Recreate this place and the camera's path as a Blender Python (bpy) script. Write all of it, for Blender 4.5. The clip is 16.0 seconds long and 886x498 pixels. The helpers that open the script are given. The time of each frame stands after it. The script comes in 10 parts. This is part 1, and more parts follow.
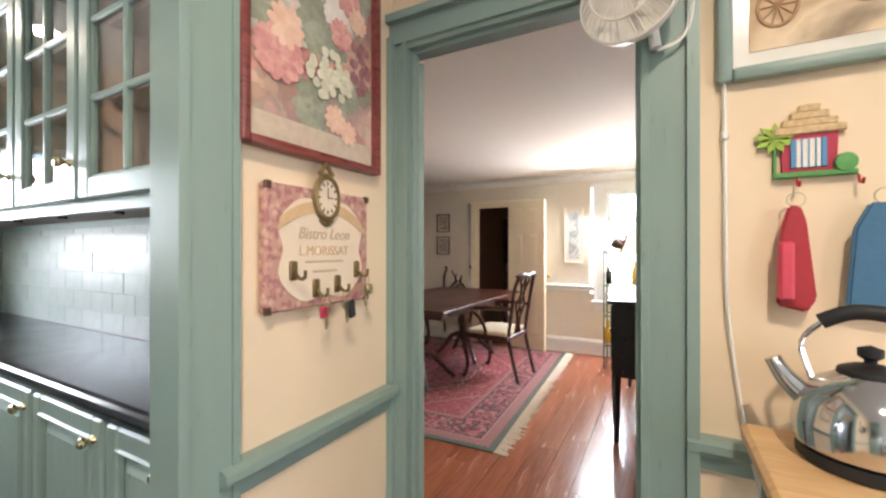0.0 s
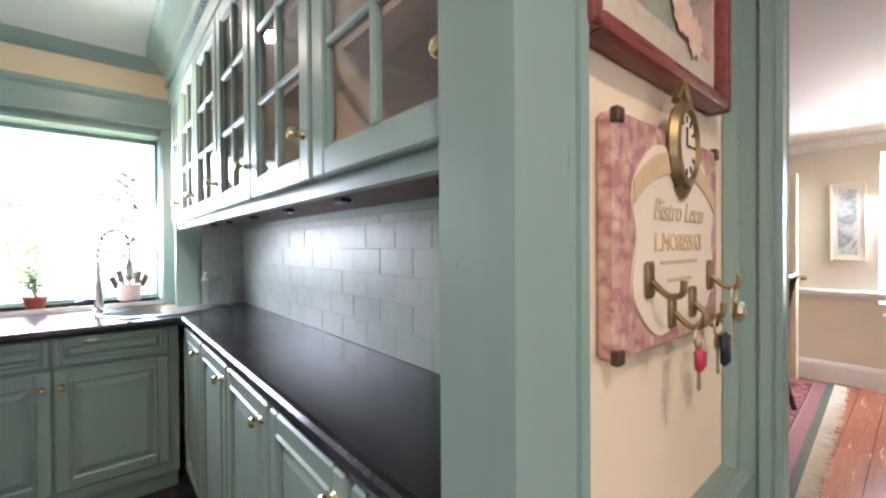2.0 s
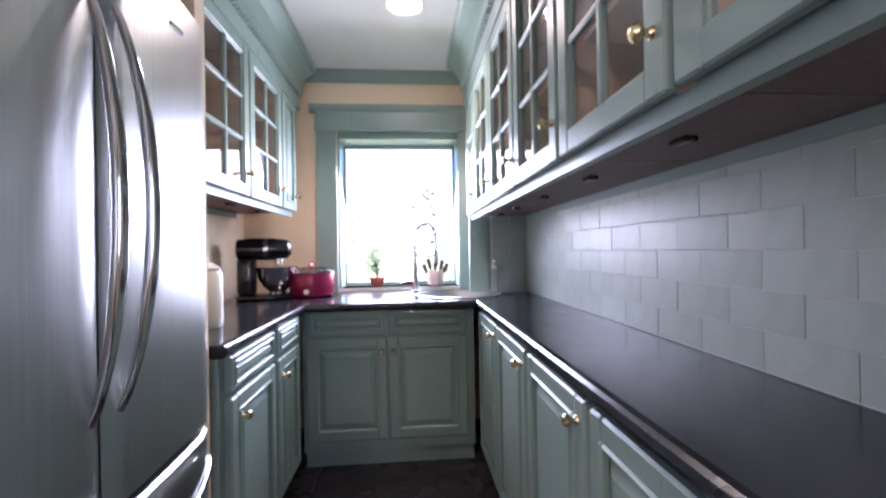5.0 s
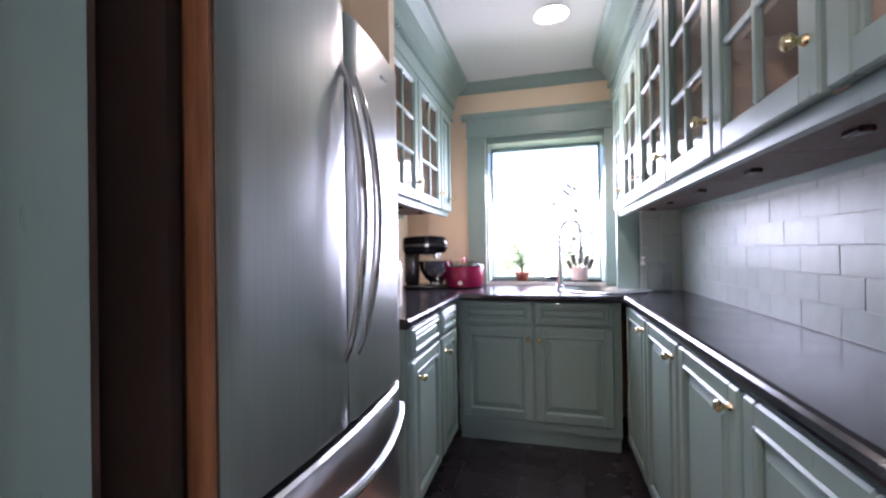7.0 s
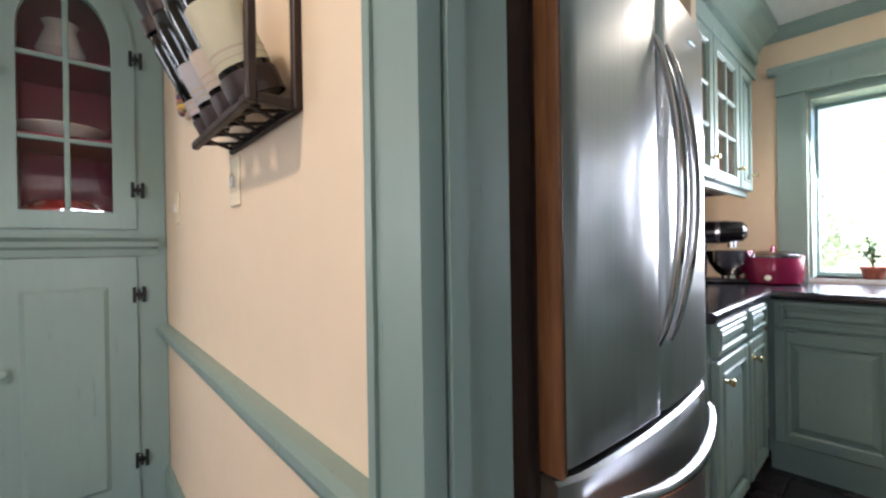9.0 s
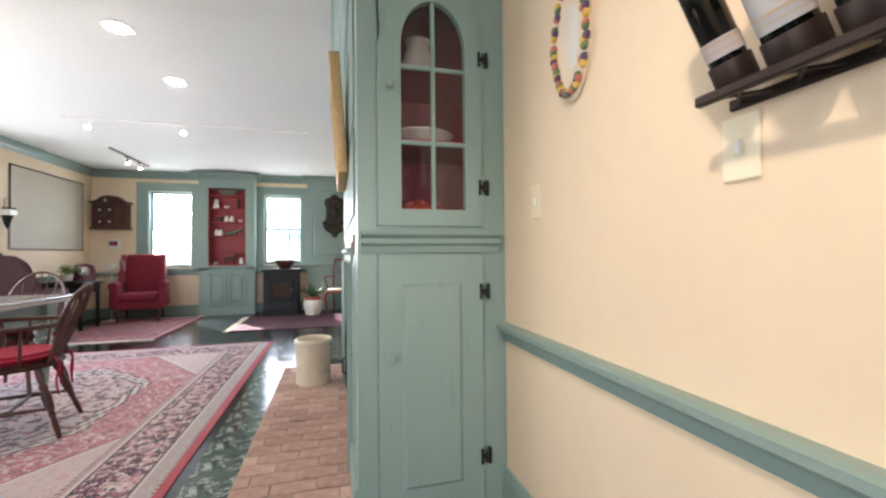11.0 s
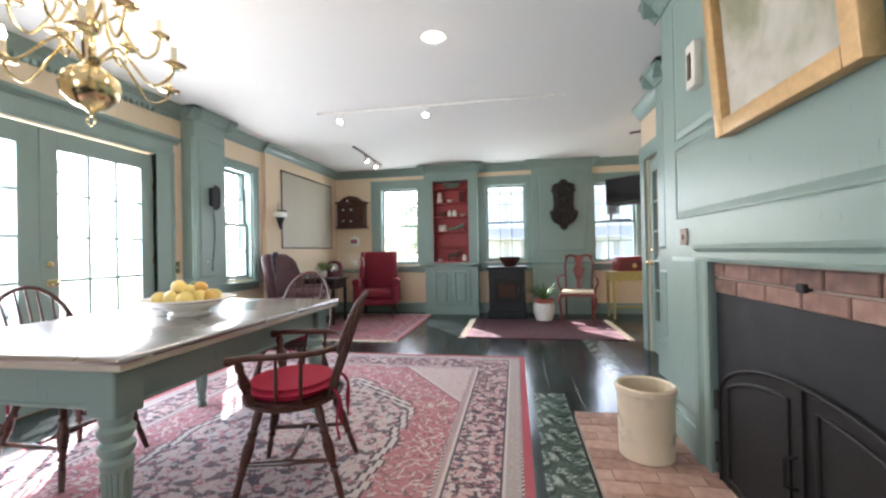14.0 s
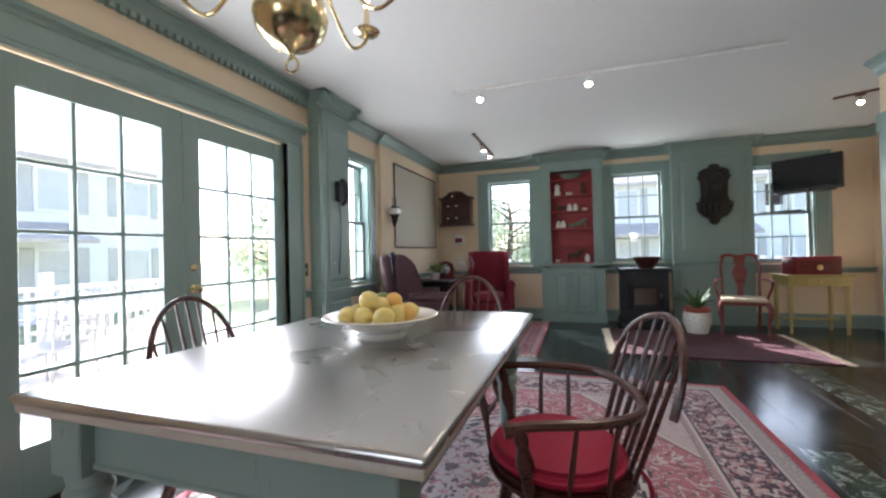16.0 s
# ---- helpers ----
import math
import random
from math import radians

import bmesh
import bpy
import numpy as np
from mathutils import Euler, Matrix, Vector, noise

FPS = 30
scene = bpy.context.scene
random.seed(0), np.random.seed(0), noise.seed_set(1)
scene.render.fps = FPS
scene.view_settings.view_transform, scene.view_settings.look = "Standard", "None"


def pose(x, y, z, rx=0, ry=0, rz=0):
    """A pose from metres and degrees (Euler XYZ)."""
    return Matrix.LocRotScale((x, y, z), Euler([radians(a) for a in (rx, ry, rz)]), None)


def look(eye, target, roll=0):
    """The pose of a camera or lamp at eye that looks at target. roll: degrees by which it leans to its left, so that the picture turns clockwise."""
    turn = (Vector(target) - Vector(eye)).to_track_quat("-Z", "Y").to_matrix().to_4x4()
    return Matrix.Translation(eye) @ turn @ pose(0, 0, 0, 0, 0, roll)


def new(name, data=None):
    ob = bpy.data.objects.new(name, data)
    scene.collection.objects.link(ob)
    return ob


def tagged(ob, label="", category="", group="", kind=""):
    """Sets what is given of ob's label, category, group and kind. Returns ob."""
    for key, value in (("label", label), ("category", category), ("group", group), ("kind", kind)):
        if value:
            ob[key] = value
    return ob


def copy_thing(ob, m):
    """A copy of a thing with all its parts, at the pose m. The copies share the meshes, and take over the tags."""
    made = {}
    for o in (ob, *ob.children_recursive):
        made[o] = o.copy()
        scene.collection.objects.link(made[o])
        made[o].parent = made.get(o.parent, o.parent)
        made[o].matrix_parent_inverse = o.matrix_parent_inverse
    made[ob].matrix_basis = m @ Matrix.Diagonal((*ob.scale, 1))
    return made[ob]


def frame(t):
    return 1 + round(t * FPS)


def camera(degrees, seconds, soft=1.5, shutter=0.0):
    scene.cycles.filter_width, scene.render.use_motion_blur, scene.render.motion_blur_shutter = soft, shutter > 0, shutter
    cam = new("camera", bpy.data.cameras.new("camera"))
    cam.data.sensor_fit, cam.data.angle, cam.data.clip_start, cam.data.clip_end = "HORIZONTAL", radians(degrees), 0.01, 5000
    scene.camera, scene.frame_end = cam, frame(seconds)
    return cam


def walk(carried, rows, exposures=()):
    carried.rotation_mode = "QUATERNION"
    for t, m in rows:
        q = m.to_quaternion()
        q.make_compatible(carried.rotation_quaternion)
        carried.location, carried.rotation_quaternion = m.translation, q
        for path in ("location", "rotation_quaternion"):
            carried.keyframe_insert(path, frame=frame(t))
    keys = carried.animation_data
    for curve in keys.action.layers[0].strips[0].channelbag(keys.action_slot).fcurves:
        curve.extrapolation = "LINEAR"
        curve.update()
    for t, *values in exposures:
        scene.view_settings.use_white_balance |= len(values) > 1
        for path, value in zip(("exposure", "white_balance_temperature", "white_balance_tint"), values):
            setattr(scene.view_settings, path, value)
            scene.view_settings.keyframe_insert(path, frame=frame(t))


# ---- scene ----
cam = camera(94.9, 16.0, 2.4)
PATH = [
    (0, (0.03, 0.017, 1.232), (-0.92, 1.777, 1.235), -0.0),
    (0.5, (-0.076, 0.073, 1.25), (-1.178, 1.742, 1.224), 0.0),
    (1, (-0.194, 0.129, 1.248), (-1.44, 1.693, 1.224), -0.0),
    (1.5, (-0.343, 0.16, 1.241), (-1.737, 1.593, 1.217), -0.2),
    (2, (-0.493, 0.159, 1.228), (-2.018, 1.453, 1.208), -0.4),
    (2.5, (-0.596, 0.163, 1.215), (-2.231, 1.314, 1.191), -0.6),
    (3, (-0.672, 0.163, 1.203), (-2.416, 1.142, 1.172), -0.8),
    (3.5, (-0.727, 0.159, 1.187), (-2.578, 0.915, 1.159), -0.8),
    (4, (-0.753, 0.151, 1.174), (-2.674, 0.707, 1.15), -0.9),
    (4.2, (-0.758, 0.148, 1.166), (-2.702, 0.618, 1.15), -1.0),
    (6.3, (-0.668, 0.101, 1.138), (-2.65, -0.173, 1.144), -0.9),
    (6.5, (-0.633, 0.101, 1.139), (-2.603, -0.242, 1.143), -1.0),
    (7, (-0.56, 0.091, 1.136), (-2.495, -0.413, 1.141), -0.8),
    (7.5, (-0.531, 0.064, 1.134), (-2.402, -0.641, 1.135), -0.9),
    (8, (-0.522, 0.051, 1.123), (-2.272, -0.917, 1.121), -0.7),
    (8.5, (-0.491, 0.037, 1.115), (-2.052, -1.213, 1.109), -1.0),
    (9, (-0.452, -0.019, 1.105), (-1.788, -1.508, 1.099), -0.9),
    (9.5, (-0.369, -0.098, 1.096), (-1.462, -1.773, 1.097), -0.9),
    (10, (-0.245, -0.213, 1.094), (-1.115, -2.014, 1.105), -1.1),
    (10.2, (-0.194, -0.261, 1.087), (-0.986, -2.097, 1.103), -0.9),
    (12.3, (0.204, -1.12, 1.085), (0.075, -3.116, 1.106), -1.1),
    (12.5, (0.253, -1.219, 1.09), (0.181, -3.218, 1.108), -1.2),
    (13, (0.404, -1.423, 1.103), (0.473, -3.421, 1.12), -1.2),
    (13.5, (0.597, -1.605, 1.097), (0.813, -3.593, 1.117), -1.1),
    (14, (0.783, -1.773, 1.112), (1.134, -3.742, 1.124), -1.1),
    (14.5, (1.011, -1.965, 1.096), (1.463, -3.913, 1.118), -1.1),
    (15, (1.245, -2.088, 1.116), (1.811, -4.006, 1.138), -1.1),
    (15.5, (1.504, -2.145, 1.128), (2.141, -4.04, 1.142), -1.3),
    (16, (1.782, -2.23, 1.137), (2.422, -4.125, 1.151), -1.3),
]
EXPOSURES = [(0, 3.3, 6250, 13), (1.5, 3.2, 6150, 14), (3, 2.9, 5800, 27), (4.2, 2.72, 5750, 30), (7, 2.8, 5800, 30), (8.5, 2.7, 5950, 23), (9.3, 2.8, 6100, 15), (10, 3.05, 6200, 13), (12.5, 3.2, 6200, 13), (13.5, 3.1, 6200, 13), (14, 2.95, 6200, 13), (15, 2.5, 6150, 13), (16, 2.2, 6100, 13)]
walk(cam, [(t, look(eye, target, roll)) for t, eye, target, roll in PATH], EXPOSURES)

# ---- world, sun, lamps ----
world = bpy.data.worlds.new("world")
scene.world = world
world.use_nodes = True
wn = world.node_tree.nodes
sky = wn.new("ShaderNodeTexSky")
sky.sky_type = 'NISHITA'
sky.sun_disc = False
sky.sun_elevation = radians(38)
sky.sun_rotation = radians(143)
sky.air_density, sky.dust_density, sky.ozone_density = 0.8, 1.5, 0.8
world.node_tree.links.new(sky.outputs[0], wn["Background"].inputs[0])
wn["Background"].inputs[1].default_value = 0.15


def sun_lamp(travel, strength):
    data = bpy.data.lights.new("sun", 'SUN')
    data.energy, data.angle, data.color = strength, radians(0.6), (1.0, 0.96, 0.91)
    ob = new("sun", data)
    ob.matrix_world = look((0, 0, 30), Vector((0, 0, 30)) + Vector(travel))
    return ob


sun_lamp((-0.52, 0.69, -0.68), 4.2)


def area(name, eye, target, w, h, watts, color):
    data = bpy.data.lights.new(name, 'AREA')
    data.shape, data.size, data.size_y, data.energy, data.color = 'RECTANGLE', w, h, watts, color
    ob = new(name, data)
    ob.matrix_world = look(eye, target)
    return ob


def spot(name, eye, target, watts, angle, color=(1.0, 0.83, 0.62), radius=0.03):
    data = bpy.data.lights.new(name, 'SPOT')
    data.energy, data.spot_size, data.spot_blend, data.color, data.shadow_soft_size = watts, radians(angle), 0.6, color, radius
    ob = new(name, data)
    ob.matrix_world = look(eye, target)
    return ob


DAY = (0.93, 0.97, 1.0)
area("daylight_french_doors", (4.30, -4.19, 1.12), (0, -4.19, 0.9), 1.8, 1.75, 16, DAY)
area("daylight_east_window", (4.33, -6.3, 1.5), (0, -6.3, 1.2), 0.6, 1.35, 3.5, DAY)
area("daylight_south_window", (2.9, -9.25, 1.6), (2.6, 0, 1.2), 0.7, 1.35, 4, DAY)
area("daylight_south_window", (0.95, -9.25, 1.6), (0.8, 0, 1.2), 0.7, 1.35, 4, DAY)
area("daylight_south_window", (-0.9, -9.25, 1.6), (-0.6, 0, 1.2), 0.7, 1.35, 2, DAY)
area("daylight_kitchen_window", (-3.72, 0.06, 1.42), (-2.0, 0.06, 0.0), 0.78, 0.98, 8.2, (0.92, 0.95, 1.0))
area("daylight_dining_window", (-0.445, 5.15, 1.35), (-0.9, 3.2, 0.0), 0.54, 1.2, 15, DAY)
# Added fill for the entry, set before an unseen north window.
area("fill_north_window", (2.6, 0.92, 1.45), (0.4, -3.0, 1.1), 1.1, 1.3, 4.8, DAY)
# lit table lamps on the dining sideboard
def bulb(eye, watts):
    data = bpy.data.lights.new("lamp_bulb", 'POINT')
    data.energy, data.color, data.shadow_soft_size = watts, (1.0, 0.84, 0.66), 0.04
    ob = new("lamp_bulb", data)
    ob.matrix_world = pose(*eye)
    return ob


bulb((-0.07, 3.34, 1.30), 0.9)
bulb((-0.07, 3.92, 1.30), 0.9)
# recessed ceiling lamps; the first is an unseen fill added over the passage
spot("recessed_or_fill_lamp", (0.45, -0.45, 2.60), (0.2, -0.30, 0), 12.5, 140, radius=0.06)
spot("recessed_or_fill_lamp", (1.33, -4.6, 2.60), (1.33, -4.6, 0), 4.0, 120)
spot("recessed_or_fill_lamp", (1.38, -3.72, 2.60), (1.38, -3.72, 0), 4.0, 120)
spot("recessed_or_fill_lamp", (-2.72, 0.12, 2.29), (-2.72, 0.12, 0), 6.5, 130, radius=0.05)

# ---- mesh helpers ----
def nb():
    return bmesh.new()


def box(bm, x0, x1, y0, y1, z0, z1, m=None):
    vs = [bm.verts.new((x, y, z)) for x in (x0, x1) for y in (y0, y1) for z in (z0, z1)]
    if m is not None:
        for v in vs:
            v.co = m @ v.co
    for f in ((0, 1, 3, 2), (4, 6, 7, 5), (0, 4, 5, 1), (2, 3, 7, 6), (0, 2, 6, 4), (1, 5, 7, 3)):
        bm.faces.new([vs[i] for i in f])
    return vs


def fix(bm):
    bmesh.ops.recalc_face_normals(bm, faces=bm.faces)
    return bm


def rbox(bm, x0, x1, y0, y1, z0, z1, r=0.008, m=None, seg=1):
    b = nb()
    box(b, x0, x1, y0, y1, z0, z1)
    fix(b)
    bmesh.ops.bevel(b, geom=b.edges[:], offset=r, segments=seg, affect='EDGES', profile=0.5)
    if m is not None:
        bmesh.ops.transform(b, matrix=m, verts=b.verts)
    merge(bm, b)


def merge(bm, b):
    me = bpy.data.meshes.new("tmp")
    b.to_mesh(me)
    b.free()
    bm.from_mesh(me)
    bpy.data.meshes.remove(me)


def lathe(bm, prof, m=None, seg=20, caps=True):
    """prof: (radius, z) from bottom to top."""
    rings = []
    for r, z in prof:
        ring = [bm.verts.new((r * math.cos(2 * math.pi * i / seg), r * math.sin(2 * math.pi * i / seg), z)) for i in range(seg)]
        rings.append(ring)
    for a, b in zip(rings, rings[1:]):
        for i in range(seg):
            bm.faces.new((a[i], a[(i + 1) % seg], b[(i + 1) % seg], b[i]))
    if caps:
        bm.faces.new(rings[0][::-1])
        bm.faces.new(rings[-1])
    if m is not None:
        for ring in rings:
            for v in ring:
                v.co = m @ v.co


def tube(bm, pts, r, seg=8, closed=False):
    """A round bar along points; r is a number or one for each point."""
    pts = [Vector(p) for p in pts]
    n = len(pts)
    rr = r if isinstance(r, (list, tuple)) else [r] * n
    rings, up = [], None
    for i, p in enumerate(pts):
        a = pts[i - 1] if i > 0 or closed else p
        b = pts[(i + 1) % n] if i < n - 1 or closed else p
        t = (b - a).normalized()
        if up is None:
            up = Vector((0, 0, 1)) if abs(t.z) < 0.9 else Vector((1, 0, 0))
        s = t.cross(up).normalized()
        up = s.cross(t).normalized()
        rings.append([bm.verts.new(p + rr[i] * (s * math.cos(2 * math.pi * k / seg) + up * math.sin(2 * math.pi * k / seg))) for k in range(seg)])
    for a, b in zip(rings, rings[1:] + ([rings[0]] if closed else [])):
        for k in range(seg):
            bm.faces.new((a[k], a[(k + 1) % seg], b[(k + 1) % seg], b[k]))
    if not closed:
        bm.faces.new(rings[0][::-1])
        bm.faces.new(rings[-1])


def strip(bm, prof, a, b, out, up=(0, 0, 1)):
    """A moulding: the outline prof of (out, up) carried from a to b."""
    a, b, out, up = Vector(a), Vector(b), Vector(out), Vector(up)
    r0 = [bm.verts.new(a + out * u + up * v) for u, v in prof]
    r1 = [bm.verts.new(b + out * u + up * v) for u, v in prof]
    n = len(prof)
    for i in range(n):
        bm.faces.new((r0[i], r0[(i + 1) % n], r1[(i + 1) % n], r1[i]))
    bm.faces.new(r0[::-1])
    bm.faces.new(r1)


def plate(bm, outline, depth, m):
    """A flat outline in (u, v), thickened by depth along local z."""
    lo = [bm.verts.new(m @ Vector((u, v, 0))) for u, v in outline]
    hi = [bm.verts.new(m @ Vector((u, v, depth))) for u, v in outline]
    n = len(outline)
    for i in range(n):
        bm.faces.new((lo[i], lo[(i + 1) % n], hi[(i + 1) % n], hi[i]))
    bm.faces.new(lo[::-1])
    bm.faces.new(hi)


def bez(pts, n=8):
    """A smooth line through points."""
    pts = [Vector(p) for p in pts]
    out = []
    for i in range(len(pts) - 1):
        p0, p1, p2, p3 = pts[max(i - 1, 0)], pts[i], pts[i + 1], pts[min(i + 2, len(pts) - 1)]
        for k in range(n):
            t = k / n
            out.append(0.5 * ((2 * p1) + (p2 - p0) * t + (2 * p0 - 5 * p1 + 4 * p2 - p3) * t * t + (3 * p1 - p0 - 3 * p2 + p3) * t ** 3))
    out.append(pts[-1])
    return out


def mesh_ob(name, bm, mat, smooth=False, keep=False):
    fix(bm)
    me = bpy.data.meshes.new(name)
    bm.to_mesh(me)
    bm.free()
    me.materials.append(mat)
    if smooth:
        me.shade_smooth()
        me.set_sharp_from_angle(angle=radians(38))
    return new(name, me)


def part(name, bm, mat, parent, label="", smooth=False):
    ob = mesh_ob(name, bm, mat, smooth)
    ob.parent = parent
    ob.matrix_parent_inverse = Matrix.Identity(4)
    if label:
        ob["label"] = label
    return ob


def thing(name, label, category, m=None, group="", kind=""):
    ob = new(name)
    ob.empty_display_size = 0.1
    if m is not None:
        ob.matrix_world = m
    return tagged(ob, label, category, group, kind)


def structure(name, bm, mat, label, category, smooth=False):
    return tagged(mesh_ob(name, bm, mat, smooth), label, category, "", "structure")


AX = {'x': lambda u, v, d: (d, u, v), 'y': lambda u, v, d: (u, d, v)}


def wall_mesh(bm, axis, d0, d1, u0, u1, z0, z1, holes=()):
    """A wall square to axis, between d0 and d1, with holes (u0, u1, z0, z1) through it."""
    us = sorted({u0, u1, *[min(max(h[i], u0), u1) for h in holes for i in (0, 1)]})
    zs = sorted({z0, z1, *[min(max(h[i], z0), z1) for h in holes for i in (2, 3)]})
    for a, b in zip(us, us[1:]):
        for c, d in zip(zs, zs[1:]):
            if any(h[0] <= (a + b) / 2 <= h[1] and h[2] <= (c + d) / 2 <= h[3] for h in holes):
                continue
            if axis == 'x':
                box(bm, d0, d1, a, b, c, d)
            else:
                box(bm, a, b, d0, d1, c, d)


# ---- materials ----
def rgb(r, g, b):
    f = lambda c: (c / 255 / 12.92) if c / 255 <= 0.04045 else ((c / 255 + 0.055) / 1.055) ** 2.4
    return (f(r), f(g), f(b), 1)


class Mat:
    def __init__(self, name, color, rough=0.5, metal=0.0):
        self.m = bpy.data.materials.new(name)
        self.m.use_nodes = True
        self.t = self.m.node_tree
        self.p = self.t.nodes["Principled BSDF"]
        self.p.inputs["Base Color"].default_value = color
        self.p.inputs["Roughness"].default_value = rough
        self.p.inputs["Metallic"].default_value = metal
        self.co = self.n("ShaderNodeTexCoord").outputs["Object"]

    def n(self, kind, **kw):
        node = self.t.nodes.new(kind)
        for k, v in kw.items():
            if k == "operation":
                node.operation = v
            elif k == "blend":
                node.blend_type = v
            elif k == "dtype":
                node.data_type = v
            else:
                node.inputs[k.replace("_", " ")].default_value = v
        return node

    def l(self, a, b):
        self.t.links.new(a, b)

    def map(self, scale=(1, 1, 1), rot=(0, 0, 0), loc=(0, 0, 0), src=None):
        mp = self.n("ShaderNodeMapping")
        mp.inputs["Scale"].default_value, mp.inputs["Rotation"].default_value, mp.inputs["Location"].default_value = scale, rot, loc
        self.l(src or self.co, mp.inputs["Vector"])
        return mp.outputs[0]

    def noise(self, scale, vec=None, detail=4, rough=0.55, dist=0.0):
        nz = self.n("ShaderNodeTexNoise", Scale=scale, Detail=detail, Roughness=rough, Distortion=dist)
        self.l(vec or self.co, nz.inputs["Vector"])
        return nz.outputs["Fac"]

    def ramp(self, fac, *stops):
        r = self.n("ShaderNodeValToRGB")
        e = r.color_ramp.elements
        while len(e) < len(stops):
            e.new(0.5)
        for el, (pos, col) in zip(e, stops):
            el.position, el.color = pos, (col if isinstance(col, tuple) else (col, col, col, 1))
        self.l(fac, r.inputs[0])
        return r.outputs[0]

    def mix(self, fac, a, b, mode='MIX'):
        mx = self.n("ShaderNodeMix", dtype='RGBA', blend=mode)
        for k, v in ((0, fac), (6, a), (7, b)):
            if isinstance(v, (int, float)):
                mx.inputs[k].default_value = v
            elif isinstance(v, tuple):
                mx.inputs[k].default_value = v
            else:
                self.l(v, mx.inputs[k])
        return mx.outputs[2]

    def color(self, out):
        self.l(out, self.p.inputs["Base Color"])
        return self

    def rough(self, fac, lo, hi):
        self.l(self.ramp(fac, (0.3, lo), (0.7, hi)), self.p.inputs["Roughness"])
        return self

    def bump(self, fac, strength, dist=0.01):
        b = self.n("ShaderNodeBump", Strength=strength, Distance=dist)
        self.l(fac, b.inputs["Height"])
        self.l(b.outputs[0], self.p.inputs["Normal"])
        return self


def painted(name, col, rough, wear=0.08, grain=60.0, bump=0.15):
    """Brushed paint: slow drift of tone, fine brush relief and uneven gloss."""
    m = Mat(name, col, rough)
    big, fine = m.noise(1.7, detail=3), m.noise(grain, m.map((1, 1, 0.12)), detail=5)
    dark = tuple(c * (1 - wear * 1.6) for c in col[:3]) + (1,)
    lite = tuple(min(c * (1 + wear), 1) for c in col[:3]) + (1,)
    m.color(m.mix(0.25, m.ramp(big, (0.3, dark), (0.7, lite)), m.ramp(fine, (0.35, dark), (0.65, lite))))
    m.rough(fine, rough - 0.07, rough + 0.1)
    return m.bump(fine, bump, 0.004).m


def plaster(name, col, rough=0.75, drift=0.06, bump=0.2):
    m = Mat(name, col, rough)
    big, mid = m.noise(0.9, detail=5), m.noise(14, detail=5)
    dark = tuple(c * (1 - drift) for c in col[:3]) + (1,)
    lite = tuple(min(c * (1 + drift * 0.6), 1) for c in col[:3]) + (1,)
    m.color(m.mix(0.35, m.ramp(big, (0.3, dark), (0.7, lite)), m.ramp(mid, (0.3, dark), (0.7, lite))))
    return m.bump(mid, bump, 0.006).m


def plain(name, col, rough=0.5, metal=0.0, vary=0.08, scale=30.0, bump=0.1):
    m = Mat(name, col, rough, metal)
    f = m.noise(scale, detail=5)
    dark = tuple(c * (1 - vary) for c in col[:3]) + (1,)
    lite = tuple(min(c * (1 + vary), 1) for c in col[:3]) + (1,)
    m.color(m.ramp(f, (0.3, dark), (0.7, lite))).rough(f, max(rough - 0.06, 0.02), rough + 0.08)
    return (m.bump(f, bump, 0.003) if bump else m).m


def wood(name, dark, lite, rough=0.3, scale=1.0, axis=0, bump=0.15):
    m = Mat(name, lite, rough)
    st = [14 * scale] * 3
    st[axis] = 1.2 * scale
    v = m.map(tuple(st))
    g = m.noise(3.0, v, detail=8, rough=0.65, dist=1.2)
    m.color(m.ramp(g, (0.3, dark), (0.72, lite))).rough(g, rough - 0.06, rough + 0.1)
    return m.bump(g, bump, 0.003).m


def glass_mat(name, tint=(1, 1, 1, 1), gloss=0.08, rough=0.01):
    m = Mat(name, tint, rough)
    t = m.t
    out = t.nodes["Material Output"]
    t.nodes.remove(m.p)
    tr, gl, mx = m.n("ShaderNodeBsdfTransparent"), m.n("ShaderNodeBsdfGlossy"), m.n("ShaderNodeMixShader")
    tr.inputs[0].default_value, gl.inputs["Roughness"].default_value = tint, rough
    lw = m.n("ShaderNodeLayerWeight", Blend=0.5)
    pw = m.n("ShaderNodeMath", operation='POWER')
    m.l(lw.outputs["Facing"], pw.inputs[0])
    pw.inputs[1].default_value = 4.0
    ad = m.n("ShaderNodeMath", operation='MULTIPLY_ADD')
    m.l(pw.outputs[0], ad.inputs[0])
    ad.inputs[1].default_value, ad.inputs[2].default_value = 0.4, gloss * 0.5
    m.l(ad.outputs[0], mx.inputs[0])
    m.l(tr.outputs[0], mx.inputs[1])
    m.l(gl.outputs[0], mx.inputs[2])
    m.l(mx.outputs[0], out.inputs[0])
    return m.m


def glow(name, col, strength):
    m = Mat(name, col, 0.4)
    m.p.inputs["Emission Color"].default_value = col
    m.p.inputs["Emission Strength"].default_value = strength
    return m.m


GREEN = painted("sage_green_paint", rgb(136, 157, 150), 0.34, 0.045, 60.0, 0.07)
YELLOW = plaster("butter_yellow_wall", rgb(234, 213, 184), 0.72, 0.05, 0.12)
CEIL = plaster("white_ceiling", rgb(232, 232, 230), 0.8, 0.025, 0.1)
DCEIL = plaster("dining_ceiling", rgb(228, 218, 208), 0.8, 0.03, 0.1)
CREAM = plaster("cream_dining_wall", rgb(222, 214, 198), 0.72, 0.04, 0.1)
CREAMPAINT = painted("cream_door_paint", rgb(240, 226, 196), 0.4, 0.04)
WHITEPAINT = painted("white_trim_paint", rgb(225, 224, 220), 0.4, 0.04)
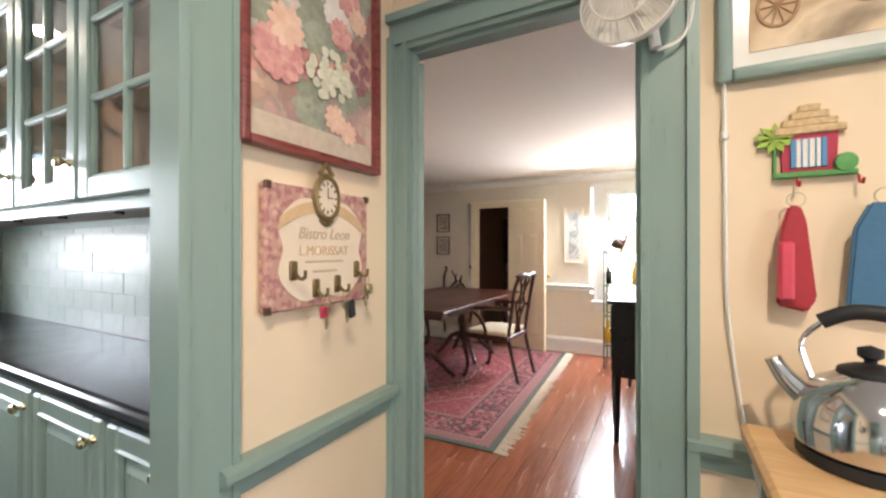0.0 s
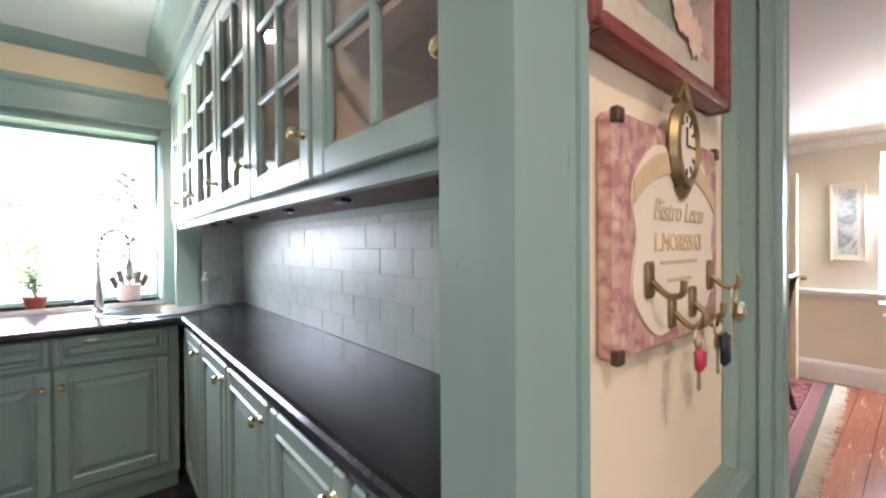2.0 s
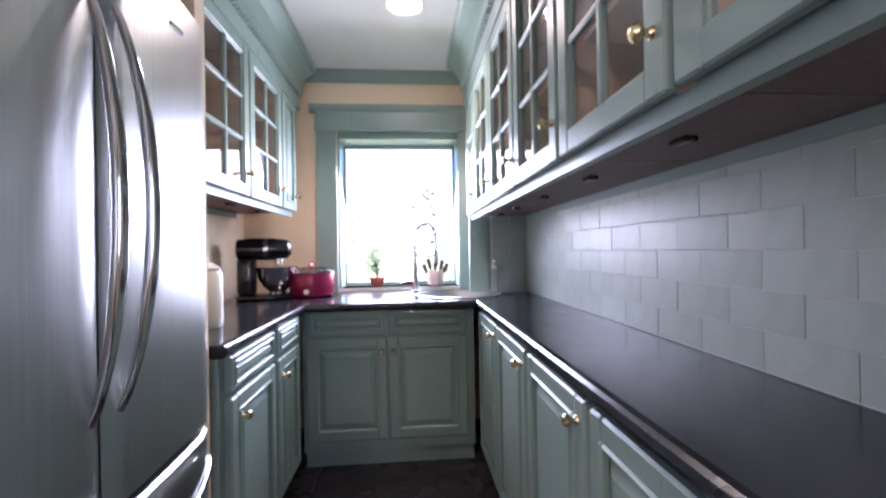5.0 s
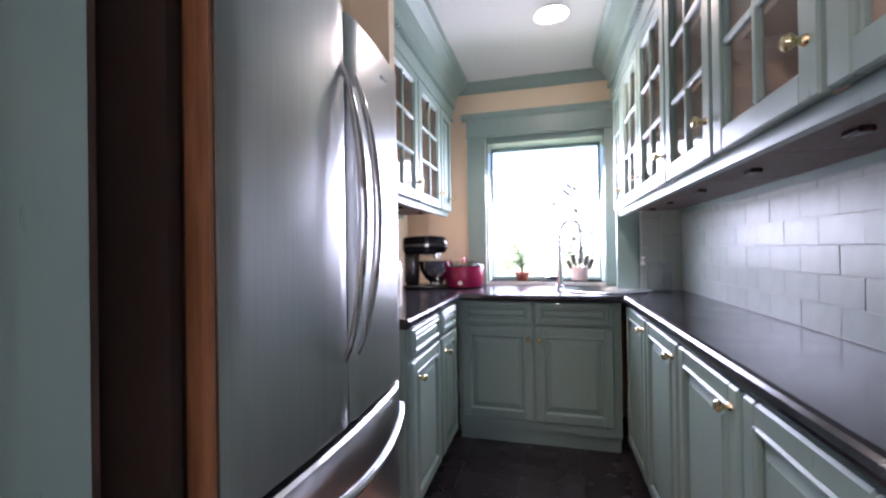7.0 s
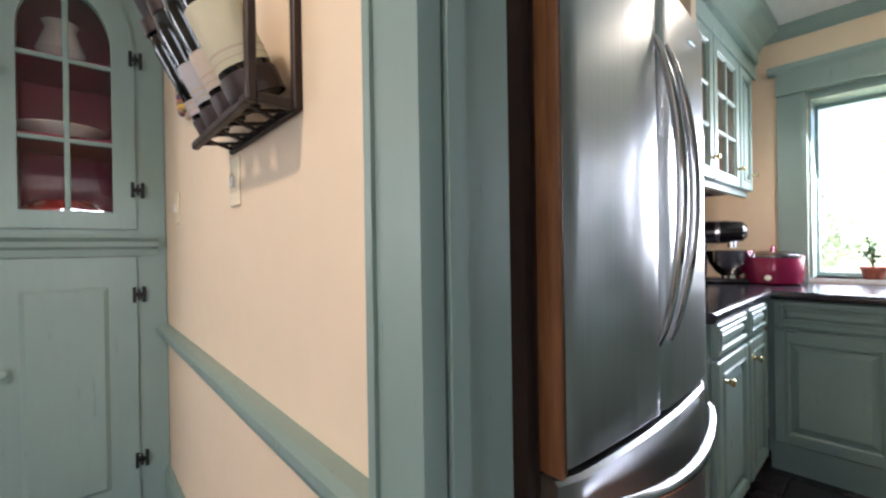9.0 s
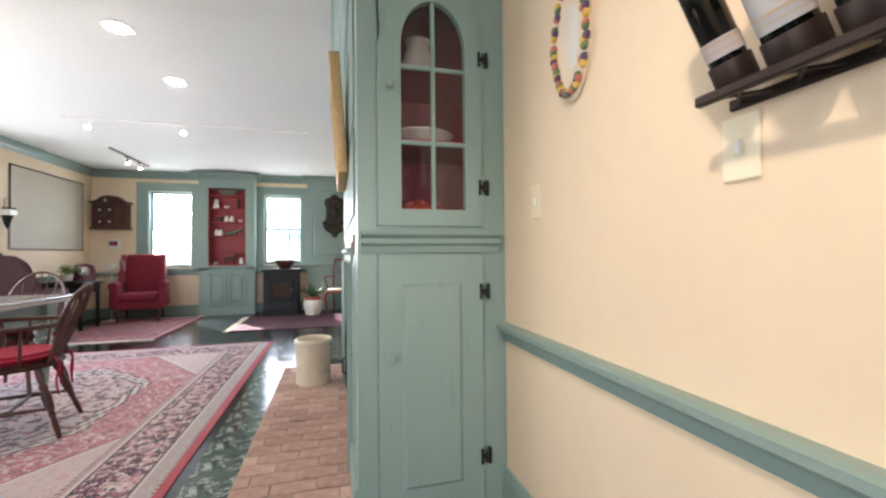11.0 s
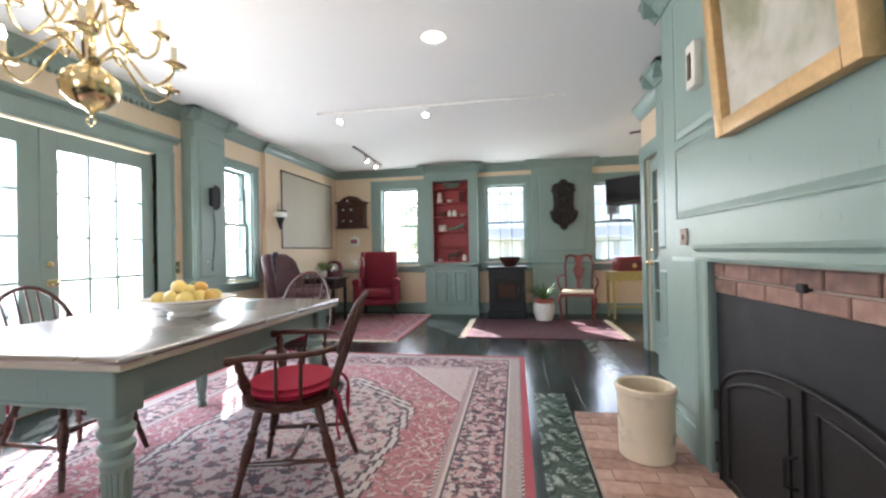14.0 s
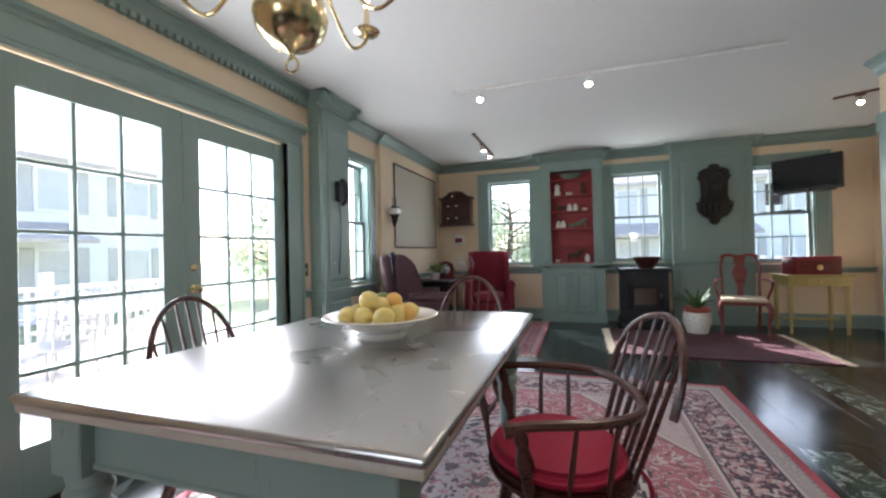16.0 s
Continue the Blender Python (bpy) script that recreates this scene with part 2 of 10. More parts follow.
GLASS = glass_mat("window_glass")
BRASS = plain("polished_brass", rgb(222, 204, 160), 0.2, 1.0, 0.12, 40, 0.05)
BLACKIRON = plain("black_iron", rgb(30, 29, 30), 0.55, 0.3, 0.25, 60, 0.2)
CHERRYRED = plain("barn_red_paint", rgb(168, 62, 66), 0.5, 0, 0.1, 12, 0.1)
DEEPRED = plain("cranberry_paint", rgb(140, 30, 62), 0.5, 0, 0.1, 12, 0.1)
DARKWOOD = wood("dark_mahogany", rgb(38, 18, 14), rgb(84, 40, 30), 0.28)


def floor_boards():
    m = Mat("black_painted_boards", rgb(18, 22, 23), 0.16)
    f, s = m.noise(9, m.map((8, 1, 1)), detail=6), m.noise(1.6, detail=4)
    m.color(m.mix(0.4, m.ramp(f, (0.3, rgb(12, 15, 16)), (0.7, rgb(30, 36, 36))), m.ramp(s, (0.3, rgb(14, 18, 19)), (0.7, rgb(32, 38, 37)))))
    m.rough(s, 0.1, 0.26)
    return m.bump(f, 0.12, 0.003).m


BLACKFLOOR = floor_boards()


def pine_boards():
    m = Mat("red_brown_boards", rgb(150, 88, 62), 0.2)
    f = m.noise(2.5, m.map((14, 1.2, 1)), detail=8, rough=0.6, dist=1.0)
    rnd = m.n("ShaderNodeObjectInfo").outputs["Random"]
    base = m.ramp(f, (0.3, rgb(118, 62, 44)), (0.72, rgb(172, 104, 76)))
    m.color(m.mix(0.35, base, m.ramp(rnd, (0.0, rgb(120, 66, 46)), (1.0, rgb(176, 112, 80)))))
    m.rough(f, 0.14, 0.3)
    return m.bump(f, 0.1, 0.002).m


PINE = pine_boards()


def slate():
    m = Mat("dark_floor_tile", rgb(38, 34, 38), 0.28)
    f, s = m.noise(22, detail=7), m.noise(3, detail=5)
    rnd = m.n("ShaderNodeObjectInfo").outputs["Random"]
    m.color(m.mix(0.4, m.ramp(f, (0.3, rgb(26, 23, 27)), (0.75, rgb(56, 52, 56))), m.ramp(rnd, (0, rgb(28, 25, 28)), (1, rgb(48, 44, 50)))))
    m.rough(s, 0.16, 0.4)
    return m.bump(f, 0.3, 0.004).m


SLATE = slate()


def stone_tile():
    m = Mat("grey_marble_tile", rgb(150, 152, 154), 0.3)
    f, v = m.noise(5, detail=8, rough=0.6, dist=1.2), m.noise(40, detail=4)
    rnd = m.n("ShaderNodeObjectInfo").outputs["Random"]
    c = m.mix(0.4, m.ramp(f, (0.25, rgb(140, 150, 143)), (0.75, rgb(192, 200, 193))), m.ramp(rnd, (0, rgb(150, 159, 152)), (1, rgb(178, 186, 180))))
    m.color(c).rough(v, 0.34, 0.50)
    return m.bump(f, 0.08, 0.002).m


TILE = stone_tile()
GROUT = plain("pale_grout", rgb(192, 192, 190), 0.8, 0, 0.08, 80, 0.2)


def soapstone():
    m = Mat("black_soapstone", rgb(34, 34, 40), 0.14)
    f, s = m.noise(5, detail=8, rough=0.6, dist=1.0), m.noise(60, detail=3)
    m.color(m.mix(0.3, m.ramp(f, (0.3, rgb(22, 22, 27)), (0.8, rgb(52, 52, 60))), m.ramp(s, (0.4, rgb(26, 26, 30)), (0.6, rgb(44, 44, 50)))))
    m.rough(f, 0.12, 0.24)
    return m.bump(s, 0.04, 0.001).m


STONE = soapstone()


def steel(name, lo, hi, axis=2, rough=0.22):
    m = Mat(name, hi, rough, 1.0)
    st = [120.0] * 3
    st[axis] = 1.5
    f = m.noise(2, m.map(tuple(st)), detail=4)
    s1, s2 = m.noise(1.0, m.map((6.0, 6.0, 1.3)), detail=1.0, dist=0.7), m.noise(1.0, m.map((26.0, 26.0, 1.6)), detail=1.0)
    m.color(m.ramp(f, (0.2, lo), (0.8, hi)))
    m.l(m.ramp(f, (0.2, rough - 0.03), (0.8, rough + 0.04)), m.p.inputs["Roughness"])
    return m.bump(m.mix(0.03, s1, s2), 0.5, 0.011).m


STEEL = steel("brushed_stainless_steel", rgb(192, 193, 195), rgb(208, 209, 210), 2, 0.30)
ZINC = plain("zinc_table_top", rgb(190, 187, 184), 0.27, 1.0, 0.03, 0.9, 0)
CHROME = plain("polished_chrome", rgb(205, 205, 208), 0.1, 1.0, 0.04, 20, 0)


def brick_mat(name, a, b, c):
    m = Mat(name, b, 0.8)
    f, s = m.noise(18, detail=6), m.noise(70, detail=5)
    rnd = m.n("ShaderNodeObjectInfo").outputs["Random"]
    m.color(m.mix(0.45, m.ramp(rnd, (0.0, a), (0.5, b), (1.0, c)), m.ramp(f, (0.3, a), (0.7, c))))
    return m.bump(s, 0.4, 0.004).m


HEARTHBRICK = brick_mat("worn_hearth_brick", rgb(136, 104, 94), rgb(168, 134, 120), rgb(196, 168, 154))
REDBRICK = brick_mat("firebox_brick", rgb(92, 70, 64), rgb(132, 100, 90), rgb(166, 134, 122))
MORTAR = plain("mortar", rgb(176, 164, 150), 0.9, 0, 0.1, 60, 0.4)

# ---- the large structure ----
CZ, KZ, DZ = 2.65, 2.34, 2.13      # ceilings: great room, galley, dining room
EX, WX, BX = 4.20, -0.74, -0.12    # east wall, west passage wall, chimney breast
SY, NY = -9.10, 1.10               # south wall, north wall

b = nb(); box(b, -0.935, 4.6, -9.4, 1.1, -0.25, -0.002)
box(b, -2.2, -0.935, -9.4, -4.4, -0.25, -0.002)
floor_great = structure("floor", b, BLACKFLOOR, "glossy black painted wooden floor of the great room", "floor")
b = nb(); box(b, -3.9, -0.935, -1.1, 1.1, -0.25, -0.006)
floor_kitchen = structure("floor_kitchen", b, plain("dark_grout", rgb(30, 28, 30), 0.8), "dark tiled kitchen floor", "floor")
b = nb(); box(b, -5.2, 0.6, 1.1, 5.3, -0.25, -0.004)
floor_dining = structure("floor_dining", b, plain("board_gap", rgb(60, 32, 24), 0.7), "red-brown board floor of the dining room", "floor")

b = nb(); box(b, -0.86, 4.6, -9.4, 1.1, CZ, CZ + 0.2); box(b, -2.2, -0.86, -9.4, -2.2, CZ, CZ + 0.2)
structure("ceiling", b, CEIL, "smooth white ceiling of the great room", "ceiling")
b = nb(); box(b, -3.9, -0.862, -1.1, 1.1, KZ, KZ + 0.31)
structure("ceiling_kitchen", b, CEIL, "smooth white kitchen ceiling", "ceiling")
b = nb(); box(b, -5.2, 0.6, 1.175, 5.3, DZ, DZ + 0.2)
structure("ceiling_dining", b, DCEIL, "warm white dining room ceiling", "ceiling")

FRENCH = (-5.145, -3.235, 0.0, 2.11)
EWIN = (-6.62, -6.02, 0.80, 2.20)
b = nb(); wall_mesh(b, 'x', EX, EX + 0.2, -6.85, 1.3, 0, CZ, [FRENCH, EWIN])
wall_mesh(b, 'x', EX - 0.05, EX + 0.2, -9.3, -6.85, 0, CZ)
structure("wall_east", b, YELLOW, "butter yellow plaster wall with french doors", "wall")
SWIN = [(2.53, 3.27, 0.88, 2.31), (0.58, 1.31, 0.92, 2.30), (-1.26, -0.53, 0.88, 2.26)]
b = nb(); wall_mesh(b, 'y', SY - 0.2, SY, -2.1, 4.4, 0, CZ, SWIN)
structure("wall_south", b, YELLOW, "butter yellow wall with three sash windows", "wall")
b = nb()
wall_mesh(b, 'y', NY, NY + 0.075, -0.74, 4.4, 0, CZ, [(-0.667, -0.015, 0, 1.86), (1.9, 3.2, 0.85, 2.1)])
structure("wall_north", b, YELLOW, "butter yellow wall with a doorway to the dining room", "wall")
b = nb(); box(b, -0.81, WX, 0.448, NY, 0, CZ)
structure("wall_passage_north", b, YELLOW, "short butter yellow wall with pictures", "wall")
b = nb(); box(b, -0.855, WX, -2.5, -0.36, 0, CZ); box(b, -0.855, WX, -0.36, 0.448, 2.12, CZ)
structure("wall_passage_south", b, YELLOW, "butter yellow wall with a wine rack", "wall")
# galley shell
KWIN = (-0.345, 0.47, 0.905, 1.95)
b = nb(); wall_mesh(b, 'x', -3.72, -3.5, -1.1, 1.1, 0, KZ, [KWIN])
structure("wall_kitchen_west", b, YELLOW, "butter yellow kitchen wall round the sink window", "wall")
b = nb(); box(b, -3.72, -0.93, 0.875, 1.1, 0, KZ)
structure("wall_kitchen_north", b, YELLOW, "kitchen wall behind the tiled backsplash", "wall")
b = nb(); box(b, -3.72, -0.856, -1.12, -0.95, 0, KZ); box(b, -1.914, -0.857, -0.95, -0.60, 1.79, KZ)
structure("wall_kitchen_south", b, YELLOW, "butter yellow kitchen wall over the refrigerator", "wall")
# chimney breast and cupboard block
FIRE = (-3.90, -2.65, 0.0, 1.04)
b = nb(); wall_mesh(b, 'x', BX - 0.14, BX, -4.45, -2.16, 0, CZ, [FIRE])
box(b, -0.9, BX - 0.14, -4.45, -4.30, 0, CZ)
structure("wall_fireplace", b, GREEN, "sage green panelled chimney breast", "wall")
b = nb(); box(b, -0.9, -0.8, -5.4, -4.45, 0, CZ); box(b, -0.8, -0.62, -5.40, -5.38, 0, CZ)
structure("wall_alcove", b, GREEN, "green wall of the alcove by the chimney breast", "wall")
b = nb(); wall_mesh(b, 'x', -0.77, -0.62, -6.62, -5.40, 0, CZ, [(-6.46, -5.70, 0, 2.05)])
box(b, -2.0, -0.77, -6.62, -6.50, 0, CZ)
box(b, -1.6, -0.77, -5.42, -5.40, 0, CZ)
box(b, -1.62, -1.6, -6.50, -5.40, 0, CZ)
structure("wall_hall", b, YELLOW, "yellow wall round the glazed hall door", "wall")
b = nb(); box(b, -2.1, -1.88, -9.3, -6.50, 0, CZ)
structure("wall_west", b, YELLOW, "butter yellow wall with a bracketed television", "wall")
# dining shell
b = nb(); wall_mesh(b, 'y', 5.05, 5.25, -5.2, 0.6, 0, DZ, [(-0.72, -0.17, 0.72, 1.97), (-2.30, -1.72, 0, 1.86)])
structure("wall_dining_north", b, CREAM, "cream dining room wall with a sash window", "wall")
b = nb(); box(b, 0.085, 0.45, 1.175, 5.05, 0, DZ)
structure("wall_dining_east", b, CREAM, "cream dining room wall behind the sideboard", "wall")
b = nb(); box(b, -5.2, -5.0, 1.1, 5.05, 0, DZ); box(b, -5.0, -0.74, 1.1, 1.175, 0, DZ)
structure("wall_dining_west", b, CREAM, "cream dining room wall", "wall")
# Darker tan wall colour carries the dimness of this hallway.
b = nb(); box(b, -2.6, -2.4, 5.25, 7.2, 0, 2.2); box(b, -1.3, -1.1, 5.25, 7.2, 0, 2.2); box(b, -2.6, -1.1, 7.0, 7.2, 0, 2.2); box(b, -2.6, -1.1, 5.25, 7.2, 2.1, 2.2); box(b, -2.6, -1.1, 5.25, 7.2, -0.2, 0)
structure("wall_hallway", b, plaster("dim_toned_hall_wall", rgb(190, 150, 120), 0.7), "hallway toned dim beyond the dining room", "wall")

# trim -------------------------------------------------------------
CROWN = [(0, 0), (0.012, 0), (0.02, 0.02), (0.035, 0.03), (0.05, 0.06), (0.085, 0.095), (0.10, 0.10), (0.10, 0.13), (0, 0.13)]
CHAIR = [(0, 0), (0.014, 0), (0.018, 0.03), (0.035, 0.045), (0.045, 0.05), (0.045, 0.068), (0.03, 0.075), (0, 0.075)]
CAS = [(0, 0), (0.016, 0), (0.02, 0.02), (0.02, 0.085), (0.028, 0.095), (0.03, 0.12), (0, 0.12)]


def trim(name, runs, label, category="trim", mat=None):
    b = nb()
    for prof, a, c, out, *up in runs:
        strip(b, prof, a, c, out, *up)
    return structure(name, b, mat or GREEN, label, category)


z = CZ - 0.13
trim("trim_crown_east", [(CROWN, (EX, -6.85, z), (EX, 1.1, z), (-1, 0, 0)), (CROWN, (EX - 0.05, -9.1, z), (EX - 0.05, -6.8, z), (-1, 0, 0))], "sage green crown moulding under the ceiling", "crown moulding")
b = nb()
for i in range(66):
    y = -5.3 + i * 0.055
    box(b, EX - 0.046, EX - 0.012, y, y + 0.03, z - 0.012, z + 0.024)
structure("trim_dentils_east", b, GREEN, "row of small green dentil blocks", "dentil moulding")
trim("trim_crown_south", [(CROWN, (-1.88, SY, z), (4.15, SY, z), (0, 1, 0)), (CROWN, (-1.88, -9.1, z), (-1.88, -6.5, z), (1, 0, 0)), (CROWN, (-0.62, -6.62, z), (-0.62, -5.6, z), (1, 0, 0)), (CROWN, (-1.88, -6.62, z), (-0.62, -6.62, z), (0, -1, 0))], "sage green crown moulding above the windows", "crown moulding")
trim("trim_crown_fireplace", [(CROWN, (BX, -4.55, z), (BX, -2.04, z), (1, 0, 0)), (CROWN, (BX + 0.1, -2.14, z), (-0.74, -2.14, z), (0, 1, 0)), (CROWN, (-0.8, -4.45, z), (BX + 0.1, -4.45, z), (0, -1, 0))], "sage green crown moulding of the chimney breast", "crown moulding")
trim("trim_chair_rail", [(CHAIR, (WX, 0.50, 0.732), (WX, 1.075, 0.732), (1, 0, 0)), (CHAIR, (WX, -2.13, 0.72), (WX, -0.447, 0.72), (1, 0, 0)), (CHAIR, (0.078, NY, 0.745), (1.8, NY, 0.745), (0, -1, 0)),
    (CHAIR, (EX, -5.46, 0.74), (EX, -5.36, 0.74), (-1, 0, 0)), (CHAIR, (EX - .05, -9.1, 0.74), (EX - .05, -6.85, 0.74), (-1, 0, 0)), (CHAIR, (2.37, SY, 0.74), (4.15, SY, 0.74), (0, 1, 0)), (CHAIR, (-1.88, SY, 0.74), (1.43, SY, 0.74), (0, 1, 0))], "sage green chair rail", "chair rail")
BASEB = [(0, 0), (0.022, 0), (0.022, 0.15), (0.012, 0.18), (0, 0.18)]
trim("baseboard", [(BASEB, (WX, -2.13, 0), (WX, -0.447, 0), (1, 0, 0)), (BASEB, (EX, -3.05, 0), (EX, 1.1, 0), (-1, 0, 0)), (BASEB, (EX - .05, -9.1, 0), (EX - .05, -6.6, 0), (-1, 0, 0)), (BASEB, (-1.88, SY, 0), (4.15, SY, 0), (0, 1, 0)),
    (BASEB, (-1.88, -9.1, 0), (-1.88, -6.5, 0), (1, 0, 0)), (BASEB, (WX, 0.55, 0), (WX, 1.1, 0), (1, 0, 0)), (BASEB, (0.14, NY, 0), (1.9, NY, 0), (0, -1, 0)), (BASEB, (BX, -4.45, 0), (BX, -4.02, 0), (1, 0, 0)), (BASEB, (BX, -2.56, 0), (BX, -2.14, 0), (1, 0, 0))], "sage green baseboard", "baseboard")
# galley opening casing
b = nb()
box(b, WX, WX + 0.022, 0.427, 0.537, 0, 2.25); box(b, WX, WX + 0.03, 0.421, 0.441, 0, 2.2); box(b, WX, WX + 0.028, 0.525, 0.541, 0, 2.25)
box(b, -0.812, WX, 0.425, 0.448, 0, 2.12)
box(b, WX, WX + 0.022, -0.447, -0.345, 0, 2.25); box(b, WX + 0.001, WX + 0.032, -0.362, -0.338, 0, 2.2); box(b, WX, WX + 0.028, -0.451, -0.435, 0, 2.25); box(b, WX - 0.03, WX - 0.004, -0.360, -0.332, 0, 2.12)
box(b, -0.858, WX - 0.012, -0.36, -0.345, 0, 2.12)
box(b, WX, WX + 0.022, -0.345, 0.427, 2.11, 2.25); box(b, -0.855, WX, -0.345, 0.425, 2.10, 2.12)
structure("trim_galley_opening", b, GREEN, "worn sage green casing round the galley opening", "casing")
# dining doorway casing
b = nb()
box(b, -0.738, -0.667, 1.078, 1.1, 0, 1.86); box(b, -0.738, -0.715, 1.062, 1.08, 0, 1.90); box(b, -0.683, -0.667, 1.068, 1.08, 0, 1.875)
box(b, -0.015, 0.10, 1.078, 1.1, 0, 1.86); box(b, 0.078, 0.102, 1.062, 1.08, 0, 1.90); box(b, -0.015, 0.003, 1.068, 1.08, 0, 1.875)
box(b, -0.738, 0.102, 1.078, 1.1, 1.86, 1.965); box(b, -0.738, 0.112, 1.055, 1.085, 1.945, 1.97); box(b, -0.715, 0.078, 1.066, 1.08, 1.875, 1.893)
box(b, -0.666, -0.655, 1.098, 1.127, 0, 1.848); box(b, -0.027, -0.0155, 1.098, 1.17, 0, 1.848); box(b, -0.666, -0.0155, 1.098, 1.15, 1.848, 1.859)
structure("trim_dining_doorway", b, GREEN, "sage green moulded casing of the dining doorway", "casing")

# ---- kitchen ----
def frustum(bm, x0, x1, z0, z1, y0, y1, inset):
    """A raised field that faces -y, from depth y0 to the proud face y1."""
    lo = [bm.verts.new((x, y0, z)) for x, z in ((x0, z0), (x1, z0), (x1, z1), (x0, z1))]
    hi = [bm.verts.new((x, y1, z)) for x, z in ((x0 + inset, z0 + inset), (x1 - inset, z0 + inset), (x1 - inset, z1 - inset), (x0 + inset, z1 - inset))]
    for i in range(4):
        bm.faces.new((lo[i], lo[(i + 1) % 4], hi[(i + 1) % 4], hi[i]))
    bm.faces.new(hi)


def rails(bm, x0, x1, z0, z1, w, y0, y1, r=0.004):
    rbox(bm, x0, x0 + w, y1, y0, z0, z1, r); rbox(bm, x1 - w, x1, y1, y0, z0, z1, r)
    rbox(bm, x0 + w - 0.002, x1 - w + 0.002, y1 + 0.001, y0, z0, z0 + w, r); rbox(bm, x0 + w - 0.002, x1 - w + 0.002, y1 + 0.001, y0, z1 - w, z1, r)


def knob_mesh(bm, x, y, z, r=0.014):
    lathe(bm, [(r * 0.75, 0), (r * 0.7, 0.003), (r * 0.4, 0.008), (r * 0.45, 0.014), (r * 0.95, 0.02), (r, 0.026), (r * 0.7, 0.032), (0.001, 0.033)], pose(x, y, z, 90), 12)


def raised_door(parent, x0, x1, z0, z1, knob=None, name="door", y=0.0, mat=None):
    b = nb()
    box(b, x0 + 0.004, x1 - 0.004, y - 0.010, y, z0 + 0.004, z1 - 0.004)
    fw = min(0.05, (z1 - z0) * 0.2)
    rails(b, x0, x1, z0, z1, fw, y - 0.002, y - 0.025, 0.006)
    rails(b, x0 + fw - 0.004, x1 - fw + 0.004, z0 + fw - 0.004, z1 - fw + 0.004, min(0.013, fw * 0.5), y - 0.009, y - 0.030, 0.005)
    d = part(name, b, mat or GREEN, parent)
    w = fw + min(0.016, fw * 0.6)
    b = nb(); frustum(b, x0 + w, x1 - w, z0 + w, z1 - w, y - 0.0102, y - 0.023, min(0.026, (z1 - z0) * 0.1))
    part("panel", b, mat or GREEN, d)
    if knob:
        b = nb(); knob_mesh(b, knob[0], y - 0.025, knob[1])
        part("knob", b, BRASS, d, "polished brass knob", True)
    return d


def glass_door(parent, x0, x1, z0, z1, rows, cols, knob, y=0.0):
    b = nb()
    rails(b, x0, x1, z0, z1, 0.052, y, y - 0.022)
    rails(b, x0 + 0.045, x1 - 0.045, z0 + 0.045, z1 - 0.045, 0.014, y, y - 0.014, 0.003)
    d = part("door", b, GREEN, parent, "glazed door with thin glazing bars")
    a0, a1, c0, c1 = x0 + 0.055, x1 - 0.055, z0 + 0.055, z1 - 0.055
    b = nb()
    for i in range(1, cols):
        u = a0 + (a1 - a0) * i / cols
        rbox(b, u - 0.009, u + 0.009, y - 0.019, y - 0.002, c0, c1, 0.004)
    for i in range(1, rows):
        v = c0 + (c1 - c0) * i / rows
        rbox(b, a0, a1, y - 0.0185, y - 0.0025, v - 0.009, v + 0.009, 0.004)
    part("muntin_grid", b, GREEN, d)
    b = nb(); box(b, a0, a1, y - 0.009, y - 0.006, c0, c1)
    g = part("pane", b, GLASS, d, "clear glass"); g.visible_shadow = False
    b = nb(); knob_mesh(b, knob[0], y - 0.022, knob[1])
    part("knob", b, BRASS, d, "polished brass knob", True)


INSIDE = painted("pinkish_cabinet_inside", rgb(206, 182, 164), 0.55, 0.06)
# UNDER: pinkish board colour, deepened to hold the shade below the cabinets.
UNDER = painted("bare_shaded_underside", rgb(112, 92, 88), 0.5, 0.1)
CHINA = plain("white_china", rgb(232, 228, 220), 0.18, 0, 0.03, 10, 0)


def base_unit(m, w, h=0.835, depth=0.36, drawers=(), doors=(), label=""):
    """Local: front at y = 0 facing -y, x from 0 to w. doors: x0, x1, z0, z1, knob."""
    u = thing("base_cabinet", label, "cabinet", m, "base cabinets")
    b = nb(); box(b, 0.002, w - 0.002, 0.0, depth, 0.1, h); box(b, 0.002, w - 0.002, 0.05, depth, 0.0, 0.1)
    part("body", b, GREEN, u)
    for d in drawers:
        raised_door(u, *d, name="drawer")
    for d in doors:
        raised_door(u, *d)
    return u


EDGES = [-0.815, -1.13, -1.56, -2.0, -2.44, -2.88]
for i, (a, c) in enumerate(zip(EDGES, EDGES[1:])):
    w = a - c
    base_unit(pose(c, 0.505, 0), w, doors=[(0.012, w - 0.012, 0.115, 0.825, (w - 0.045, 0.775))], label="sage green base cabinet with a raised-panel door and brass knob")
# sink base faces +x; its local x runs along +y
base_unit(pose(-2.93, -0.44, 0, 0, 0, 90), 0.905, depth=0.55,
          drawers=[(0.025, 0.436, 0.708, 0.834), (0.448, 0.862, 0.708, 0.834)],
          doors=[(0.025, 0.438, 0.16, 0.692, (0.412, 0.625)), (0.446, 0.862, 0.16, 0.692, (0.472, 0.625))], label="sage green sink cabinet with two doors and false drawers")
for a, w, x0, x1, kx in ((-1.995, 0.455, 0.035, 0.437, 0.10), (-2.455, 0.42, 0.016, 0.33, 0.062)):
    base_unit(pose(a, -0.44, 0, 0, 0, 180), w, depth=0.5,
              drawers=[(x0, x1, 0.722, 0.834)], doors=[(x0, x1, 0.13, 0.706, (kx, 0.632))], label="sage green base cabinet with a drawer over a door")

